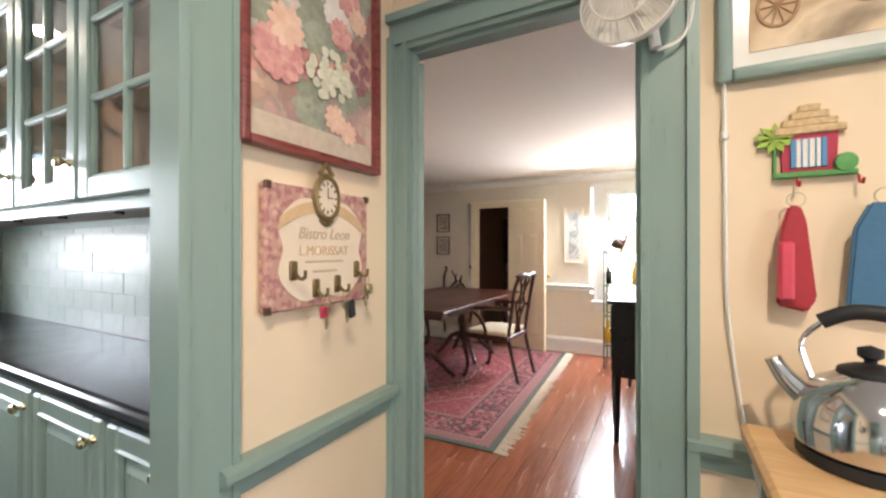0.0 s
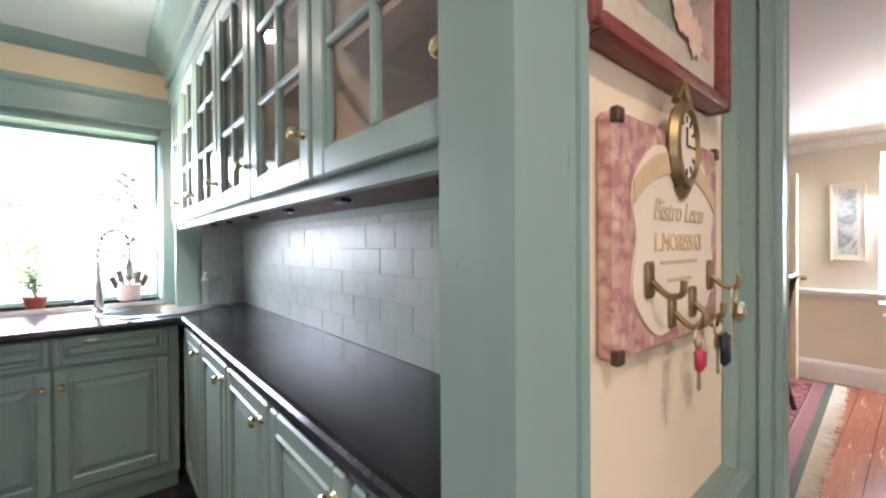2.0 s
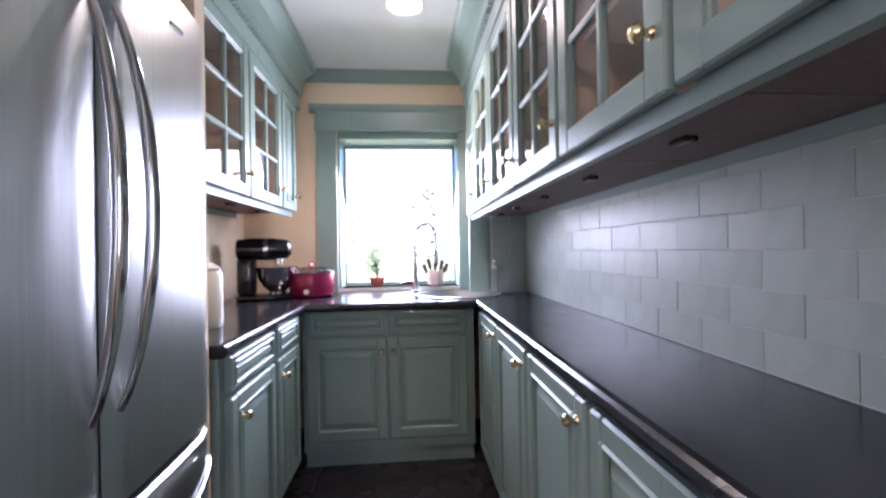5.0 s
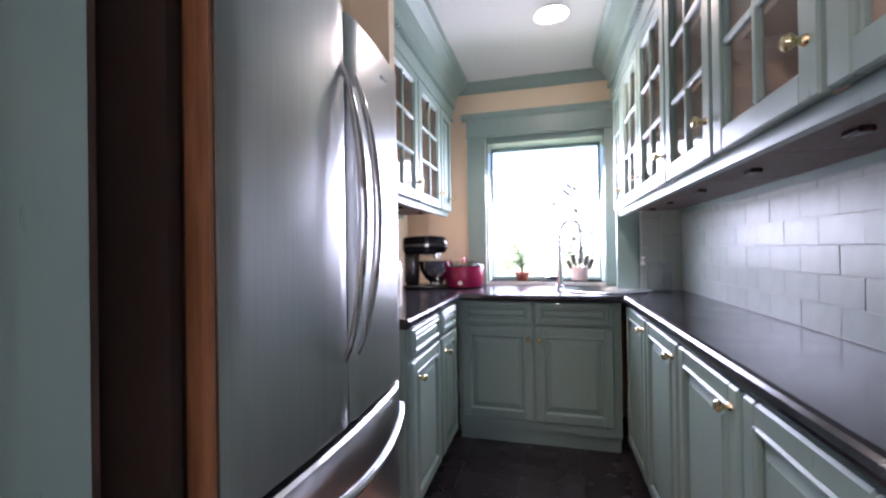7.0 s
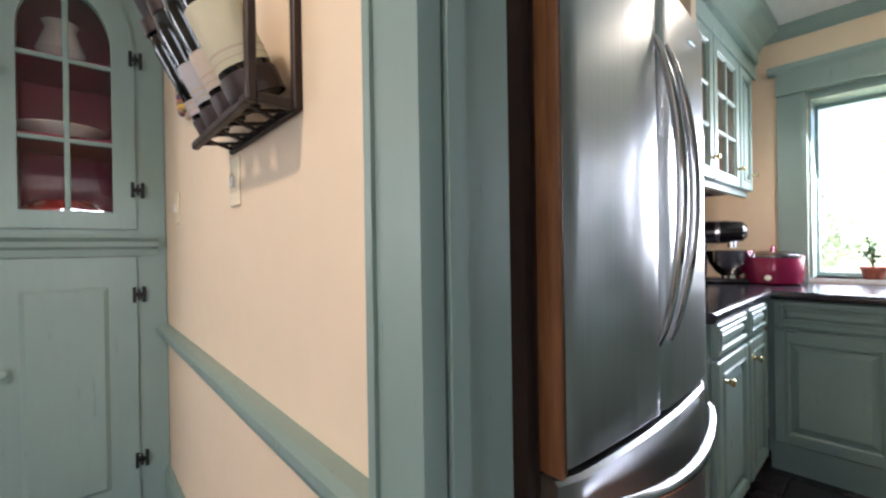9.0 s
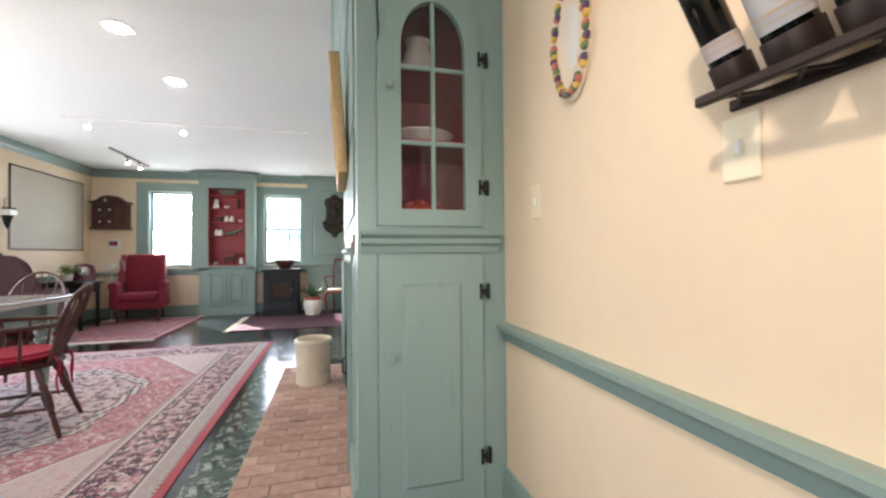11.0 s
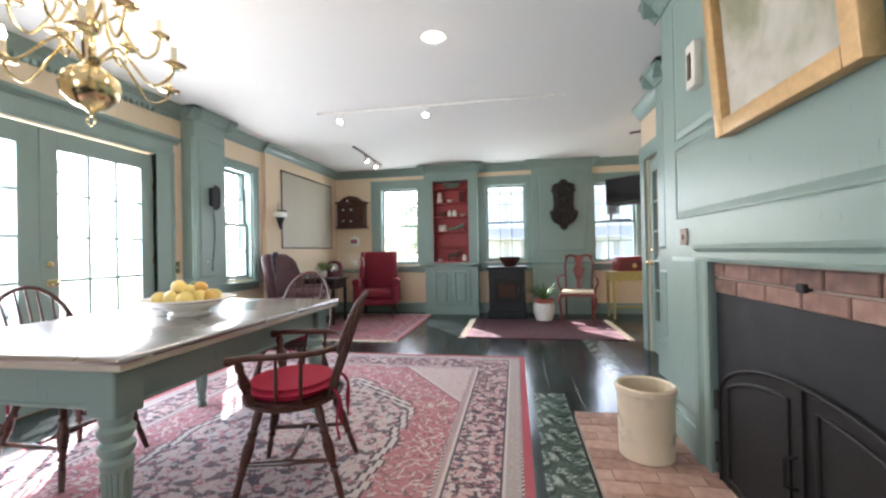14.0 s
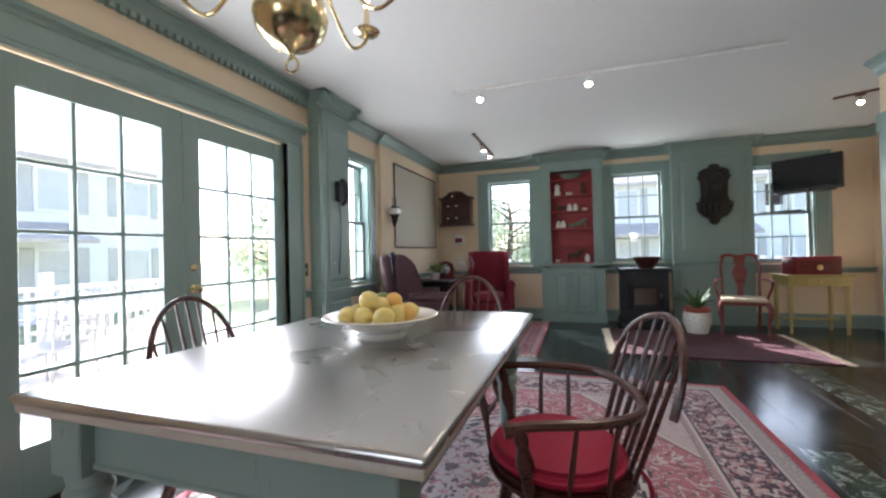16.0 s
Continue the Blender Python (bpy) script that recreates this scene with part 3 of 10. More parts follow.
# worktop with an oval cut-out for the sink
b = nb()
EDGE = [(0, -0.04), (0.012, -0.038), (0.02, -0.03), (0.023, -0.02), (0.02, -0.008), (0.012, -0.002), (0, 0)]
b_n, b_s = nb(), nb()
box(b_n, -2.87, -0.815, 0.49, 0.872, 0.84, 0.88)
box(b, -3.495, -2.895, -0.43, 0.12, 0.84, 0.88)
box(b, -3.495, -2.87, 0.70, 0.872, 0.84, 0.88)
box(b_s, -2.895, -1.985, -0.94, -0.43, 0.84, 0.88)
box(b, -3.495, -2.895, -0.94, -0.43, 0.84, 0.88)
n, cx, cy, rx, ry = 48, -3.17, 0.41, 0.20, 0.245
rect = (-3.495, -2.895, 0.12, 0.70)
inn, out = [], []
for i in range(n):
    a = 2 * math.pi * (i + 0.5) / n
    ca, sa = math.cos(a), math.sin(a)
    inn.append((cx + rx * ca, cy + ry * sa))
    k = min(((rect[1] if ca > 0 else rect[0]) - cx) / ca if abs(ca) > 1e-6 else 9, ((rect[3] if sa > 0 else rect[2]) - cy) / sa if abs(sa) > 1e-6 else 9)
    out.append((cx + k * ca, cy + k * sa))
for z in (0.84, 0.88):
    vi, vo = [b.verts.new((*p, z)) for p in inn], [b.verts.new((*p, z)) for p in out]
    for i in range(n):
        b.faces.new((vi[i], vi[(i + 1) % n], vo[(i + 1) % n], vo[i]))
    if z == 0.84:
        lowi = vi
for i in range(n):
    b.faces.new((lowi[i], lowi[(i + 1) % n], vi[(i + 1) % n], vi[i]))
strip(b_n, EDGE, (-2.90, 0.49, 0.88), (-0.815, 0.49, 0.88), (0, -1, 0))
strip(b, EDGE, (-2.895, -0.43, 0.88), (-2.895, 0.485, 0.88), (1, 0, 0))
strip(b_s, EDGE, (-2.895, -0.43, 0.88), (-1.985, -0.43, 0.88), (0, 1, 0))
ct = thing("worktop", "polished black stone worktop with a rounded edge on the base cabinets", "worktop")
part("slab", b, STONE, ct); part("slab", b_n, STONE, ct); part("slab", b_s, STONE, ct)
# sink
sk = thing("sink", "oval stainless steel sink set into the worktop", "sink", pose(cx, cy, 0.88))
b = nb()
for r0, r1, z0, z1 in ((1.06, 1.0, 0.006, 0.008), (1.0, 0.97, 0.008, -0.005), (0.97, 0.9, -0.005, -0.13), (0.9, 0.5, -0.13, -0.165), (0.5, 0.08, -0.165, -0.17)):
    va = [b.verts.new((r0 * rx * math.cos(2 * math.pi * i / 40), r0 * ry * math.sin(2 * math.pi * i / 40), z0)) for i in range(40)]
    vb = [b.verts.new((r1 * rx * math.cos(2 * math.pi * i / 40), r1 * ry * math.sin(2 * math.pi * i / 40), z1)) for i in range(40)]
    for i in range(40):
        b.faces.new((va[i], va[(i + 1) % 40], vb[(i + 1) % 40], vb[i]))
bmesh.ops.remove_doubles(b, verts=b.verts, dist=1e-5)
part("bowl", b, STEEL, sk, "", True)
b = nb(); lathe(b, [(0.03, 0), (0.03, 0.006), (0.012, 0.008), (0.001, 0.008)], pose(0, 0, -0.172), 16)
part("drain", b, CHROME, sk, "", True)
# spring faucet
fa = thing("faucet", "tall chrome spring faucet behind the sink", "faucet", pose(-3.42, 0.16, 0.88))
b = nb(); lathe(b, [(0.03, 0), (0.03, 0.008), (0.022, 0.012), (0.02, 0.09), (0.016, 0.1), (0.012, 0.25), (0.012, 0.26)], None, 16)
part("base", b, CHROME, fa, "", True)
arc = bez([(0, 0, 0.25), (0, 0, 0.36), (0.015, 0.03, 0.425), (0.03, 0.07, 0.44), (0.05, 0.11, 0.42), (0.06, 0.13, 0.36), (0.06, 0.13, 0.26)], 10)
b = nb(); tube(b, arc, 0.008, 8)
part("hose", b, CHROME, fa, "", True)
b = nb()
helix = []
L = len(arc)
for i in range((L - 1) * 6):
    f = i / 6
    k = int(f)
    p = arc[k].lerp(arc[min(k + 1, L - 1)], f - k)
    t = (arc[min(k + 1, L - 1)] - arc[max(k - 1, 0)]).normalized()
    s = t.cross(Vector((1, -0.4, 0))).normalized()
    u = t.cross(s)
    ang = i * 1.5
    helix.append(p + 0.0135 * (s * math.cos(ang) + u * math.sin(ang)))
tube(b, helix, 0.0028, 5)
part("spring", b, CHROME, fa, "coiled steel spring", True)
b = nb(); lathe(b, [(0.018, 0), (0.02, 0.02), (0.016, 0.08), (0.011, 0.1)], pose(0.06, 0.13, 0.17), 12)
part("spray_head", b, CHROME, fa, "", True)
b = nb(); tube(b, [(0, 0, 0.235), (0.03, 0.065, 0.235), (0.06, 0.13, 0.235)], 0.006, 8)
part("holder_arm", b, CHROME, fa, "", True)
b = nb(); tube(b, [(0, -0.02, 0.06), (0, -0.05, 0.065), (0.01, -0.095, 0.055)], [0.012, 0.016, 0.008], 8)
part("lever", b, CHROME, fa, "", True)

# glazed wall cabinets, north run
UP = [-0.815, -1.28, -1.70, -2.11, -2.54, -2.96, -3.25]


def wall_unit(m, w, z0, z1, depth, door, label, rows=3):
    u = thing("wall_cabinet", label, "cabinet", m, "wall cabinets")
    b = nb()
    box(b, 0.001, 0.016, 0, depth, z0, z1); box(b, w - 0.016, w - 0.001, 0, depth, z0, z1)
    box(b, 0.016, w - 0.016, depth - 0.012, depth, z0, z1); box(b, 0.016, w - 0.016, 0.0, depth - 0.012, z1 - 0.016, z1)
    box(b, 0.016, w - 0.016, 0.004, depth - 0.012, z0 + 0.02, z0 + 0.036)
    part("body", b, INSIDE, u, "pinkish painted inside")
    for dz in (0.27, 0.47):
        b = nb(); box(b, 0.016, w - 0.016, 0.04, depth - 0.012, z0 + dz, z0 + dz + 0.015); part("shelf", b, INSIDE, u)
    b = nb(); box(b, 0, w, 0.006, 0.03, z0 - 0.03, z0 + 0.02); part("valance", b, GREEN, u)
    b = nb(); box(b, 0.0, w, depth - 0.02, depth, z0 - 0.032, z0 - 0.001); part("back_rail", b, GREEN, u)
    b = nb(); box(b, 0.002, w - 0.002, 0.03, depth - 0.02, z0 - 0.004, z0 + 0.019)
    part("underside", b, UNDER, u, "bare pinkish underside, darkened for shade")
    b = nb(); rbox(b, w * 0.4, w * 0.4 + 0.05, depth * 0.4, depth * 0.4 + 0.03, z0 - 0.016, z0 - 0.004, 0.003)
    part("puck_light", b, DARKWOOD, u, "dark unlit puck light")
    if door == "solid":
        raised_door(u, 0.008, w - 0.008, z0, z1, (w - 0.036, z0 + 0.09))
    else:
        glass_door(u, 0.008, w - 0.008, z0, z1, rows, 2, (door, z0 + 0.095))
    return u


for i, (a, c) in enumerate(zip(UP, UP[1:])):
    w = a - c
    wall_unit(pose(c, 0.505, 0), w, 1.36, 2.05, 0.36, w - 0.036, "sage green wall cabinet with a glazed door and brass knob")
for a, w, door in ((-2.15, 0.45, 0.414), (-2.60, 0.45, 0.414), (-3.05, 0.27, "solid")):
    wall_unit(pose(a, -0.585, 0, 0, 0, 180), w, 1.395, 2.05, 0.355, door, "sage green wall cabinet with a raised-panel door" if door == "solid" else "sage green wall cabinet with a glazed door and brass knob")
KCROWN = [(0, 0), (0.014, 0), (0.014, 0.10), (0.024, 0.11), (0.03, 0.15), (0.06, 0.20), (0.10, 0.235), (0.115, 0.24), (0.115, 0.29), (0, 0.29)]
b = nb(); strip(b, KCROWN, (-3.30, 0.49, 2.05), (-0.815, 0.49, 2.05), (0, -1, 0)); box(b, -3.25, -0.815, 0.49, 0.87, 2.06, 2.335)
for i in range(80):
    x = -3.27 + i * 0.029
    box(b, x, x + 0.016, 0.456, 0.478, 2.125, 2.15)
structure("trim_kitchen_crown_north", b, GREEN, "sage green crown with small dentils over the wall cabinets", "crown moulding")
b = nb(); strip(b, KCROWN, (-3.40, -0.57, 2.05), (-1.95, -0.57, 2.05), (0, 1, 0)); box(b, -3.322, -1.955, -0.94, -0.57, 2.06, 2.335)
for i in range(46):
    x = -3.36 + i * 0.029
    box(b, x, x + 0.016, -0.558, -0.536, 2.125, 2.15)
structure("trim_kitchen_crown_south", b, GREEN, "sage green crown with small dentils over the wall cabinets", "crown moulding")
trim("trim_kitchen_crown_west", [([(0, 0), (0.01, 0), (0.03, 0.02), (0.05, 0.05), (0.06, 0.07), (0, 0.07)], (-3.5, -0.6, KZ - 0.07), (-3.5, 0.5, KZ - 0.07), (1, 0, 0))], "sage green crown moulding over the sink window", "crown moulding")
# sink window
b = nb()
box(b, -3.5, -3.475, -0.475, -0.355, 0.88, 1.96); box(b, -3.5, -3.475, 0.46, 0.60, 0.88, 1.96); box(b, -3.485, -3.465, -0.37, -0.345, 0.88, 1.96)
box(b, -3.5, -3.472, -0.48, 0.60, 1.96, 2.07); strip(b, [(0, 0), (0.03, 0), (0.045, 0.02), (0.05, 0.045), (0, 0.045)], (-3.5, -0.515, 2.07), (-3.5, 0.62, 2.07), (1, 0, 0))
box(b, -3.485, -3.46, -0.48, 0.6, 1.945, 1.965)
structure("trim_sink_window", b, GREEN, "sage green casing with a moulded head", "casing")
wd = tagged(thing("window_1", "large clear picture window over the kitchen sink", "window"), kind="structure")
b = nb(); box(b, -3.70, -3.51, -0.345, -0.33, 0.905, 1.95); box(b, -3.70, -3.51, 0.455, 0.47, 0.905, 1.95); box(b, -3.70, -3.51, -0.33, 0.455, 1.90, 1.95)
box(b, -3.72, -3.68, -0.33, -0.317, 0.905, 1.90); box(b, -3.72, -3.68, 0.442, 0.455, 0.905, 1.90); box(b, -3.72, -3.68, -0.317, 0.442, 1.88, 1.90); box(b, -3.72, -3.68, -0.317, 0.442, 0.905, 0.93)
part("window_frame", b, GREEN, wd)
b = nb(); box(b, -3.705, -3.70, -0.317, 0.442, 0.93, 1.88)
g = part("pane", b, GLASS, wd, "clear glass"); g.visible_shadow = False
b = nb(); box(b, -3.72, -3.497, -0.345, 0.47, 0.885, 0.905)
part("window_sill", b, WHITEPAINT, wd)
# end panel by the splash
b = nb(); box(b, -3.30, -3.27, 0.50, 0.62, 0.88, 1.36); box(b, -3.495, -3.30, 0.61, 0.64, 0.88, 1.36)
structure("trim_splash_end", b, GREEN, "sage green end panel between worktop and cabinet", "panel")

# refrigerator
# Brown of the door edge holds the reflected warm wall.
FSIDE = plain("fridge_side", rgb(96, 72, 58), 0.35, 0.5, 0.06, 20, 0.05)
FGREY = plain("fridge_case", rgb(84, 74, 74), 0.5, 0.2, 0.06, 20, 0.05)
fr = thing("refrigerator", "stainless steel french-door refrigerator with curved handles", "refrigerator", pose(-1.075, -0.388, 0, 0, 0, 180))
b = nb(); box(b, 0.005, 0.815, 0.075, 0.51, 0.02, 1.73)
part("case", b, FGREY, fr, "dark grey case")


def fridge_door(x0, x1, z0, z1, bow):
    b = nb()
    n = 14
    cols = []
    for i in range(n + 1):
        u = x0 + (x1 - x0) * i / n
        t = (u - 0.41) / 0.41
        y = bow * (t * t) + (0.012 if i in (0, n) else 0.0)
        cols.append([b.verts.new((u, y, z)) for z in (z0, z0 + 0.008, z1 - 0.008, z1)] + [b.verts.new((u, 0.07, z1)), b.verts.new((u, 0.07, z0))])
        cols[-1][0].co.y += 0.008; cols[-1][3].co.y += 0.008
    for p, q in zip(cols, cols[1:]):
        for k in range(6):
            b.faces.new((p[k], q[k], q[(k + 1) % 6], p[(k + 1) % 6]))
    b.faces.new(cols[0]); b.faces.new(cols[-1][::-1])
    return part("door" if z0 > 0.5 else "freezer_drawer", b, STEEL, fr, "brushed steel front", True)


for x0, x1, s in ((0.003, 0.4075, -1), (0.4125, 0.817, 1)):
    d = fridge_door(x0, x1, 0.702, 1.745, 0.022)
    b = nb()
    pts = []
    for i in range(25):
        t = i / 24
        pts.append((0.41 + s * (0.034 + 0.008 * math.sin(math.pi * t)), 0.002 - 0.058 * math.sin(math.pi * t) ** 0.72, 0.872 + 0.715 * t))
    tube(b, pts, [0.007 + 0.0055 * math.sin(math.pi * i / 24) for i in range(25)], 10)
    part("handle", b, CHROME, d, "curved metal handle", True)
    if s < 0:
        b = nb(); box(b, x0 - 0.003, x0, 0.015, 0.07, 0.706, 1.741)
        part("door_edge", b, FSIDE, d, "door edge, brown with the painted wall reflection")
d = fridge_door(0.003, 0.817, 0.10, 0.685, 0.022)
b = nb(); pts = [(0.07 + 0.68 * i / 24, 0.0 - 0.058 * math.sin(math.pi * i / 24) ** 0.7, 0.632 - 0.035 * math.sin(math.pi * i / 24)) for i in range(25)]
tube(b, pts, [0.008 + 0.006 * math.sin(math.pi * i / 24) for i in range(25)], 10)
part("handle", b, CHROME, d, "curved metal handle", True)
b = nb(); box(b, 0.01, 0.81, 0.03, 0.075, 0.02, 0.095)
part("grille", b, FGREY, fr)
b = nb(); rbox(b, 0.62, 0.67, 0.002, 0.012, 1.655, 1.665, 0.002)
part("badge", b, CHROME, fr)
# Grained brown stands in for the warm reflection on the steel door side.
FRP = wood("door_side_reflection_brown", rgb(120, 78, 52), rgb(176, 122, 84), 0.4, 1, 2)
# Dark boxes put in for the shade of the gap by the refrigerator.
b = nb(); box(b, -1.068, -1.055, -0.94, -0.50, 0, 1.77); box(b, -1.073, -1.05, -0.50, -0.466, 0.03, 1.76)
structure("trim_fridge_side", b, FGREY, "dark panel standing in for the shaded gap beside the refrigerator", "panel")
b = nb(); box(b, -1.0745, -1.067, -0.452, -0.405, 0.70, 1.742)
structure("trim_fridge_panel", b, FRP, "brown strip for the wall's reflection on the refrigerator door side", "panel")
b = nb(); box(b, -1.965, -1.915, -0.94, -0.45, 0, KZ)
structure("wall_fridge_side", b, YELLOW, "narrow butter yellow wall end beside the refrigerator", "wall")
# Brown tone paints the recess's shade into this wall.
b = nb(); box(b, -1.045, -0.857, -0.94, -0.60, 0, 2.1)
structure("wall_fridge_return", b, plaster("shaded_return_plaster", rgb(120, 102, 100), 0.8), "narrow return wall coloured for the shaded recess beside the refrigerator", "wall")

# things on the worktop
mx = thing("stand_mixer", "dark stand mixer with a steel bowl on the worktop", "mixer", pose(-3.20, -0.70, 0.88, 0, 0, 15))
MIXBLK = plain("gloss_black_enamel", rgb(24, 24, 28), 0.15, 0.0, 0.05, 20, 0)
b = nb(); rbox(b, -0.09, 0.10, -0.16, 0.13, 0, 0.03, 0.012, None, 2); rbox(b, -0.05, 0.05, -0.16, -0.06, 0.03, 0.24, 0.02, None, 2)
part("stand", b, MIXBLK, mx, "", True)
b = nb()
lathe(b, [(0.03, 0), (0.055, 0.01), (0.065, 0.08), (0.065, 0.2), (0.055, 0.28), (0.03, 0.3)], pose(0, -0.17, 0.29, -90, 0, 0), 18)
part("motor_head", b, MIXBLK, mx, "", True)
b = nb(); lathe(b, [(0.066, 0), (0.067, 0.012), (0.066, 0.024)], pose(0, -0.02, 0.29, -90), 18); lathe(b, [(0.022, 0), (0.022, 0.05)], pose(0, 0.06, 0.20), 12)
part("band", b, CHROME, mx, "", True)
b = nb(); lathe(b, [(0.05, 0), (0.045, 0.012), (0.075, 0.04), (0.105, 0.09), (0.112, 0.15), (0.116, 0.155), (0.11, 0.15), (0.10, 0.09), (0.06, 0.03), (0.001, 0.025)], pose(0.0, 0.05, 0.03), 24)
part("bowl", b, CHROME, mx, "polished steel bowl", True)
sc = thing("slow_cooker", "crimson oval slow cooker with a glass lid on the worktop", "slow cooker", pose(-3.28, -0.47, 0.88))
CRIM = plain("crimson_enamel", rgb(128, 20, 62), 0.2, 0.2, 0.06, 20, 0)
b = nb(); lathe(b, [(0.11, 0), (0.125, 0.01), (0.13, 0.06), (0.13, 0.14), (0.125, 0.15)], None, 28)
part("body", b, CRIM, sc, "", True)
b = nb(); lathe(b, [(0.132, 0.146), (0.134, 0.156), (0.128, 0.158)], None, 28, False)
part("rim", b, CHROME, sc, "", True)
b = nb(); lathe(b, [(0.128, 0.156), (0.11, 0.168), (0.06, 0.178), (0.001, 0.18)], None, 28, False)
part("lid", b, glass_mat("smoked_lid_glass", (0.75, 0.68, 0.66, 1)), sc, "clear glass lid", True)
b = nb(); tube(b, bez([(-0.03, 0, 0.176), (-0.02, 0, 0.195), (0, 0, 0.203), (0.02, 0, 0.195), (0.03, 0, 0.176)], 4), 0.008, 8)
part("lid_handle", b, CRIM, sc, "", True)
b = nb(); lathe(b, [(0.015, 0), (0.014, 0.012), (0.001, 0.013)], pose(0.13, 0.0, 0.04, 0, 90, 0), 12)
part("dial", b, CHINA, sc, "", True)
cn = thing("canister", "white ceramic canister on the worktop", "canister", pose(-2.30, -0.62, 0.88))
b = nb(); lathe(b, [(0.055, 0), (0.06, 0.01), (0.06, 0.19), (0.052, 0.205)], None, 20); part("jar", b, CHINA, cn, "", True)
b = nb(); lathe(b, [(0.054, 0.205), (0.056, 0.215), (0.03, 0.232), (0.014, 0.235), (0.016, 0.25), (0.001, 0.255)], None, 20); part("lid", b, CHINA, cn, "", True)
cn = thing("spice_jar", "small amber glass jar on the worktop", "jar", pose(-2.52, -0.75, 0.88))
b = nb(); lathe(b, [(0.03, 0), (0.035, 0.01), (0.035, 0.07), (0.025, 0.085), (0.027, 0.1), (0.001, 0.1)], None, 14); part("jar", b, plain("amber_glaze", rgb(150, 84, 40), 0.2), cn, "", True)
pt = thing("glass_pitcher", "clear glass pitcher on the worktop by the sink", "pitcher", pose(-3.12, 0.70, 0.88))
b = nb(); lathe(b, [(0.05, 0), (0.062, 0.008), (0.066, 0.08), (0.058, 0.14), (0.064, 0.175), (0.061, 0.175), (0.055, 0.14), (0.062, 0.08), (0.058, 0.014), (0.001, 0.012)], None, 24)
PG = glass_mat("pitcher_glass", (0.93, 0.95, 0.96, 1))
part("body", b, PG, pt, "", True)
b = nb(); tube(b, bez([(0.055, 0, 0.15), (0.095, 0, 0.15), (0.105, 0, 0.11), (0.09, 0, 0.06), (0.062, 0, 0.045)], 5), 0.009, 8)
part("handle", b, PG, pt, "", True)
sp = thing("soap_bottle", "white soap pump bottle beside the pitcher", "soap dispenser", pose(-3.20, 0.63, 0.88))
b = nb(); lathe(b, [(0.028, 0), (0.03, 0.01), (0.03, 0.12), (0.012, 0.14), (0.012, 0.15)], None, 14); part("bottle", b, PG, sp, "", True)
b = nb(); lathe(b, [(0.015, 0.15), (0.015, 0.165), (0.005, 0.168), (0.005, 0.19)], None, 10); rbox(b, -0.008, 0.04, -0.008, 0.008, 0.188, 0.2, 0.003); part("pump", b, CHINA, sp, "", True)
ck = thing("utensil_crock", "pale crock of dark cooking utensils on the sink sill", "crock", pose(-3.56, 0.30, 0.905))
b = nb(); lathe(b, [(0.045, 0), (0.055, 0.01), (0.058, 0.1), (0.052, 0.1), (0.05, 0.02), (0.001, 0.015)], None, 18); part("pot", b, plain("pink_stoneware", rgb(206, 178, 168), 0.4), ck, "", True)
for i, (dx, dy, hh) in enumerate(((0.01, 0.05, 0.2), (-0.01, -0.05, 0.21), (0.02, 0.08, 0.16), (0.0, -0.08, 0.15), (0.02, 0.0, 0.22))):
    b = nb(); tube(b, [(0, dy * 0.2, 0.03), (dx, dy * 0.7, hh * 0.6)], 0.005, 6); rbox(b, -0.004, 0.004, -0.014, 0.014, 0, 0.07, 0.003, pose(dx, dy * 0.7, hh * 0.55, -math.degrees(math.atan2(dy * 0.4, hh * 0.5)), 0, 0))
    part("utensil", b, FGREY, ck, "dark plastic utensil", True)
LEAF = plain("house_plant_leaf", rgb(70, 104, 58), 0.45, 0, 0.3, 30, 0.2)
TERRA = plain("terracotta", rgb(168, 92, 74), 0.75, 0, 0.12, 40, 0.2)


def leafy(bm, rnd, n, r, h, size, z0=0.0, stem=True):
    """Stems with many small pointed leaves."""
    for i in range(n):
        a, k = rnd.random() * 6.283, rnd.random()
        top = Vector((r * k * math.cos(a), r * k * math.sin(a), z0 + h * (0.45 + 0.55 * rnd.random())))
        if stem:
            tube(bm, [(0, 0, z0), (top.x * 0.4, top.y * 0.4, z0 + (top.z - z0) * 0.6), top], 0.002, 4)
        for j in range(5):
            p = Vector((0, 0, z0)).lerp(top, 0.5 + 0.12 * j)
            ang = rnd.random() * 6.283
            m = Matrix.Translation(p) @ pose(0, 0, 0, rnd.uniform(-30, 40), rnd.uniform(-30, 30), math.degrees(ang))
            vs = [bm.verts.new(m @ Vector(q)) for q in ((0, 0, 0), (size * 0.5, -size * 0.3, size * 0.1), (size * 1.3, 0, -size * 0.1), (size * 0.5, size * 0.3, size * 0.1))]
            bm.faces.new(vs)


rn = random.Random(4)
pp = thing("potted_plant", "small leafy plant in a terracotta pot on the sink sill", "plant", pose(-3.58, -0.10, 0.905))
b = nb(); lathe(b, [(0.035, 0), (0.05, 0.05), (0.054, 0.05), (0.054, 0.065), (0.046, 0.065), (0.001, 0.055)], None, 16); part("pot", b, TERRA, pp, "", True)
b = nb(); leafy(b, rn, 12, 0.09, 0.2, 0.03, 0.05); part("foliage", b, LEAF, pp)
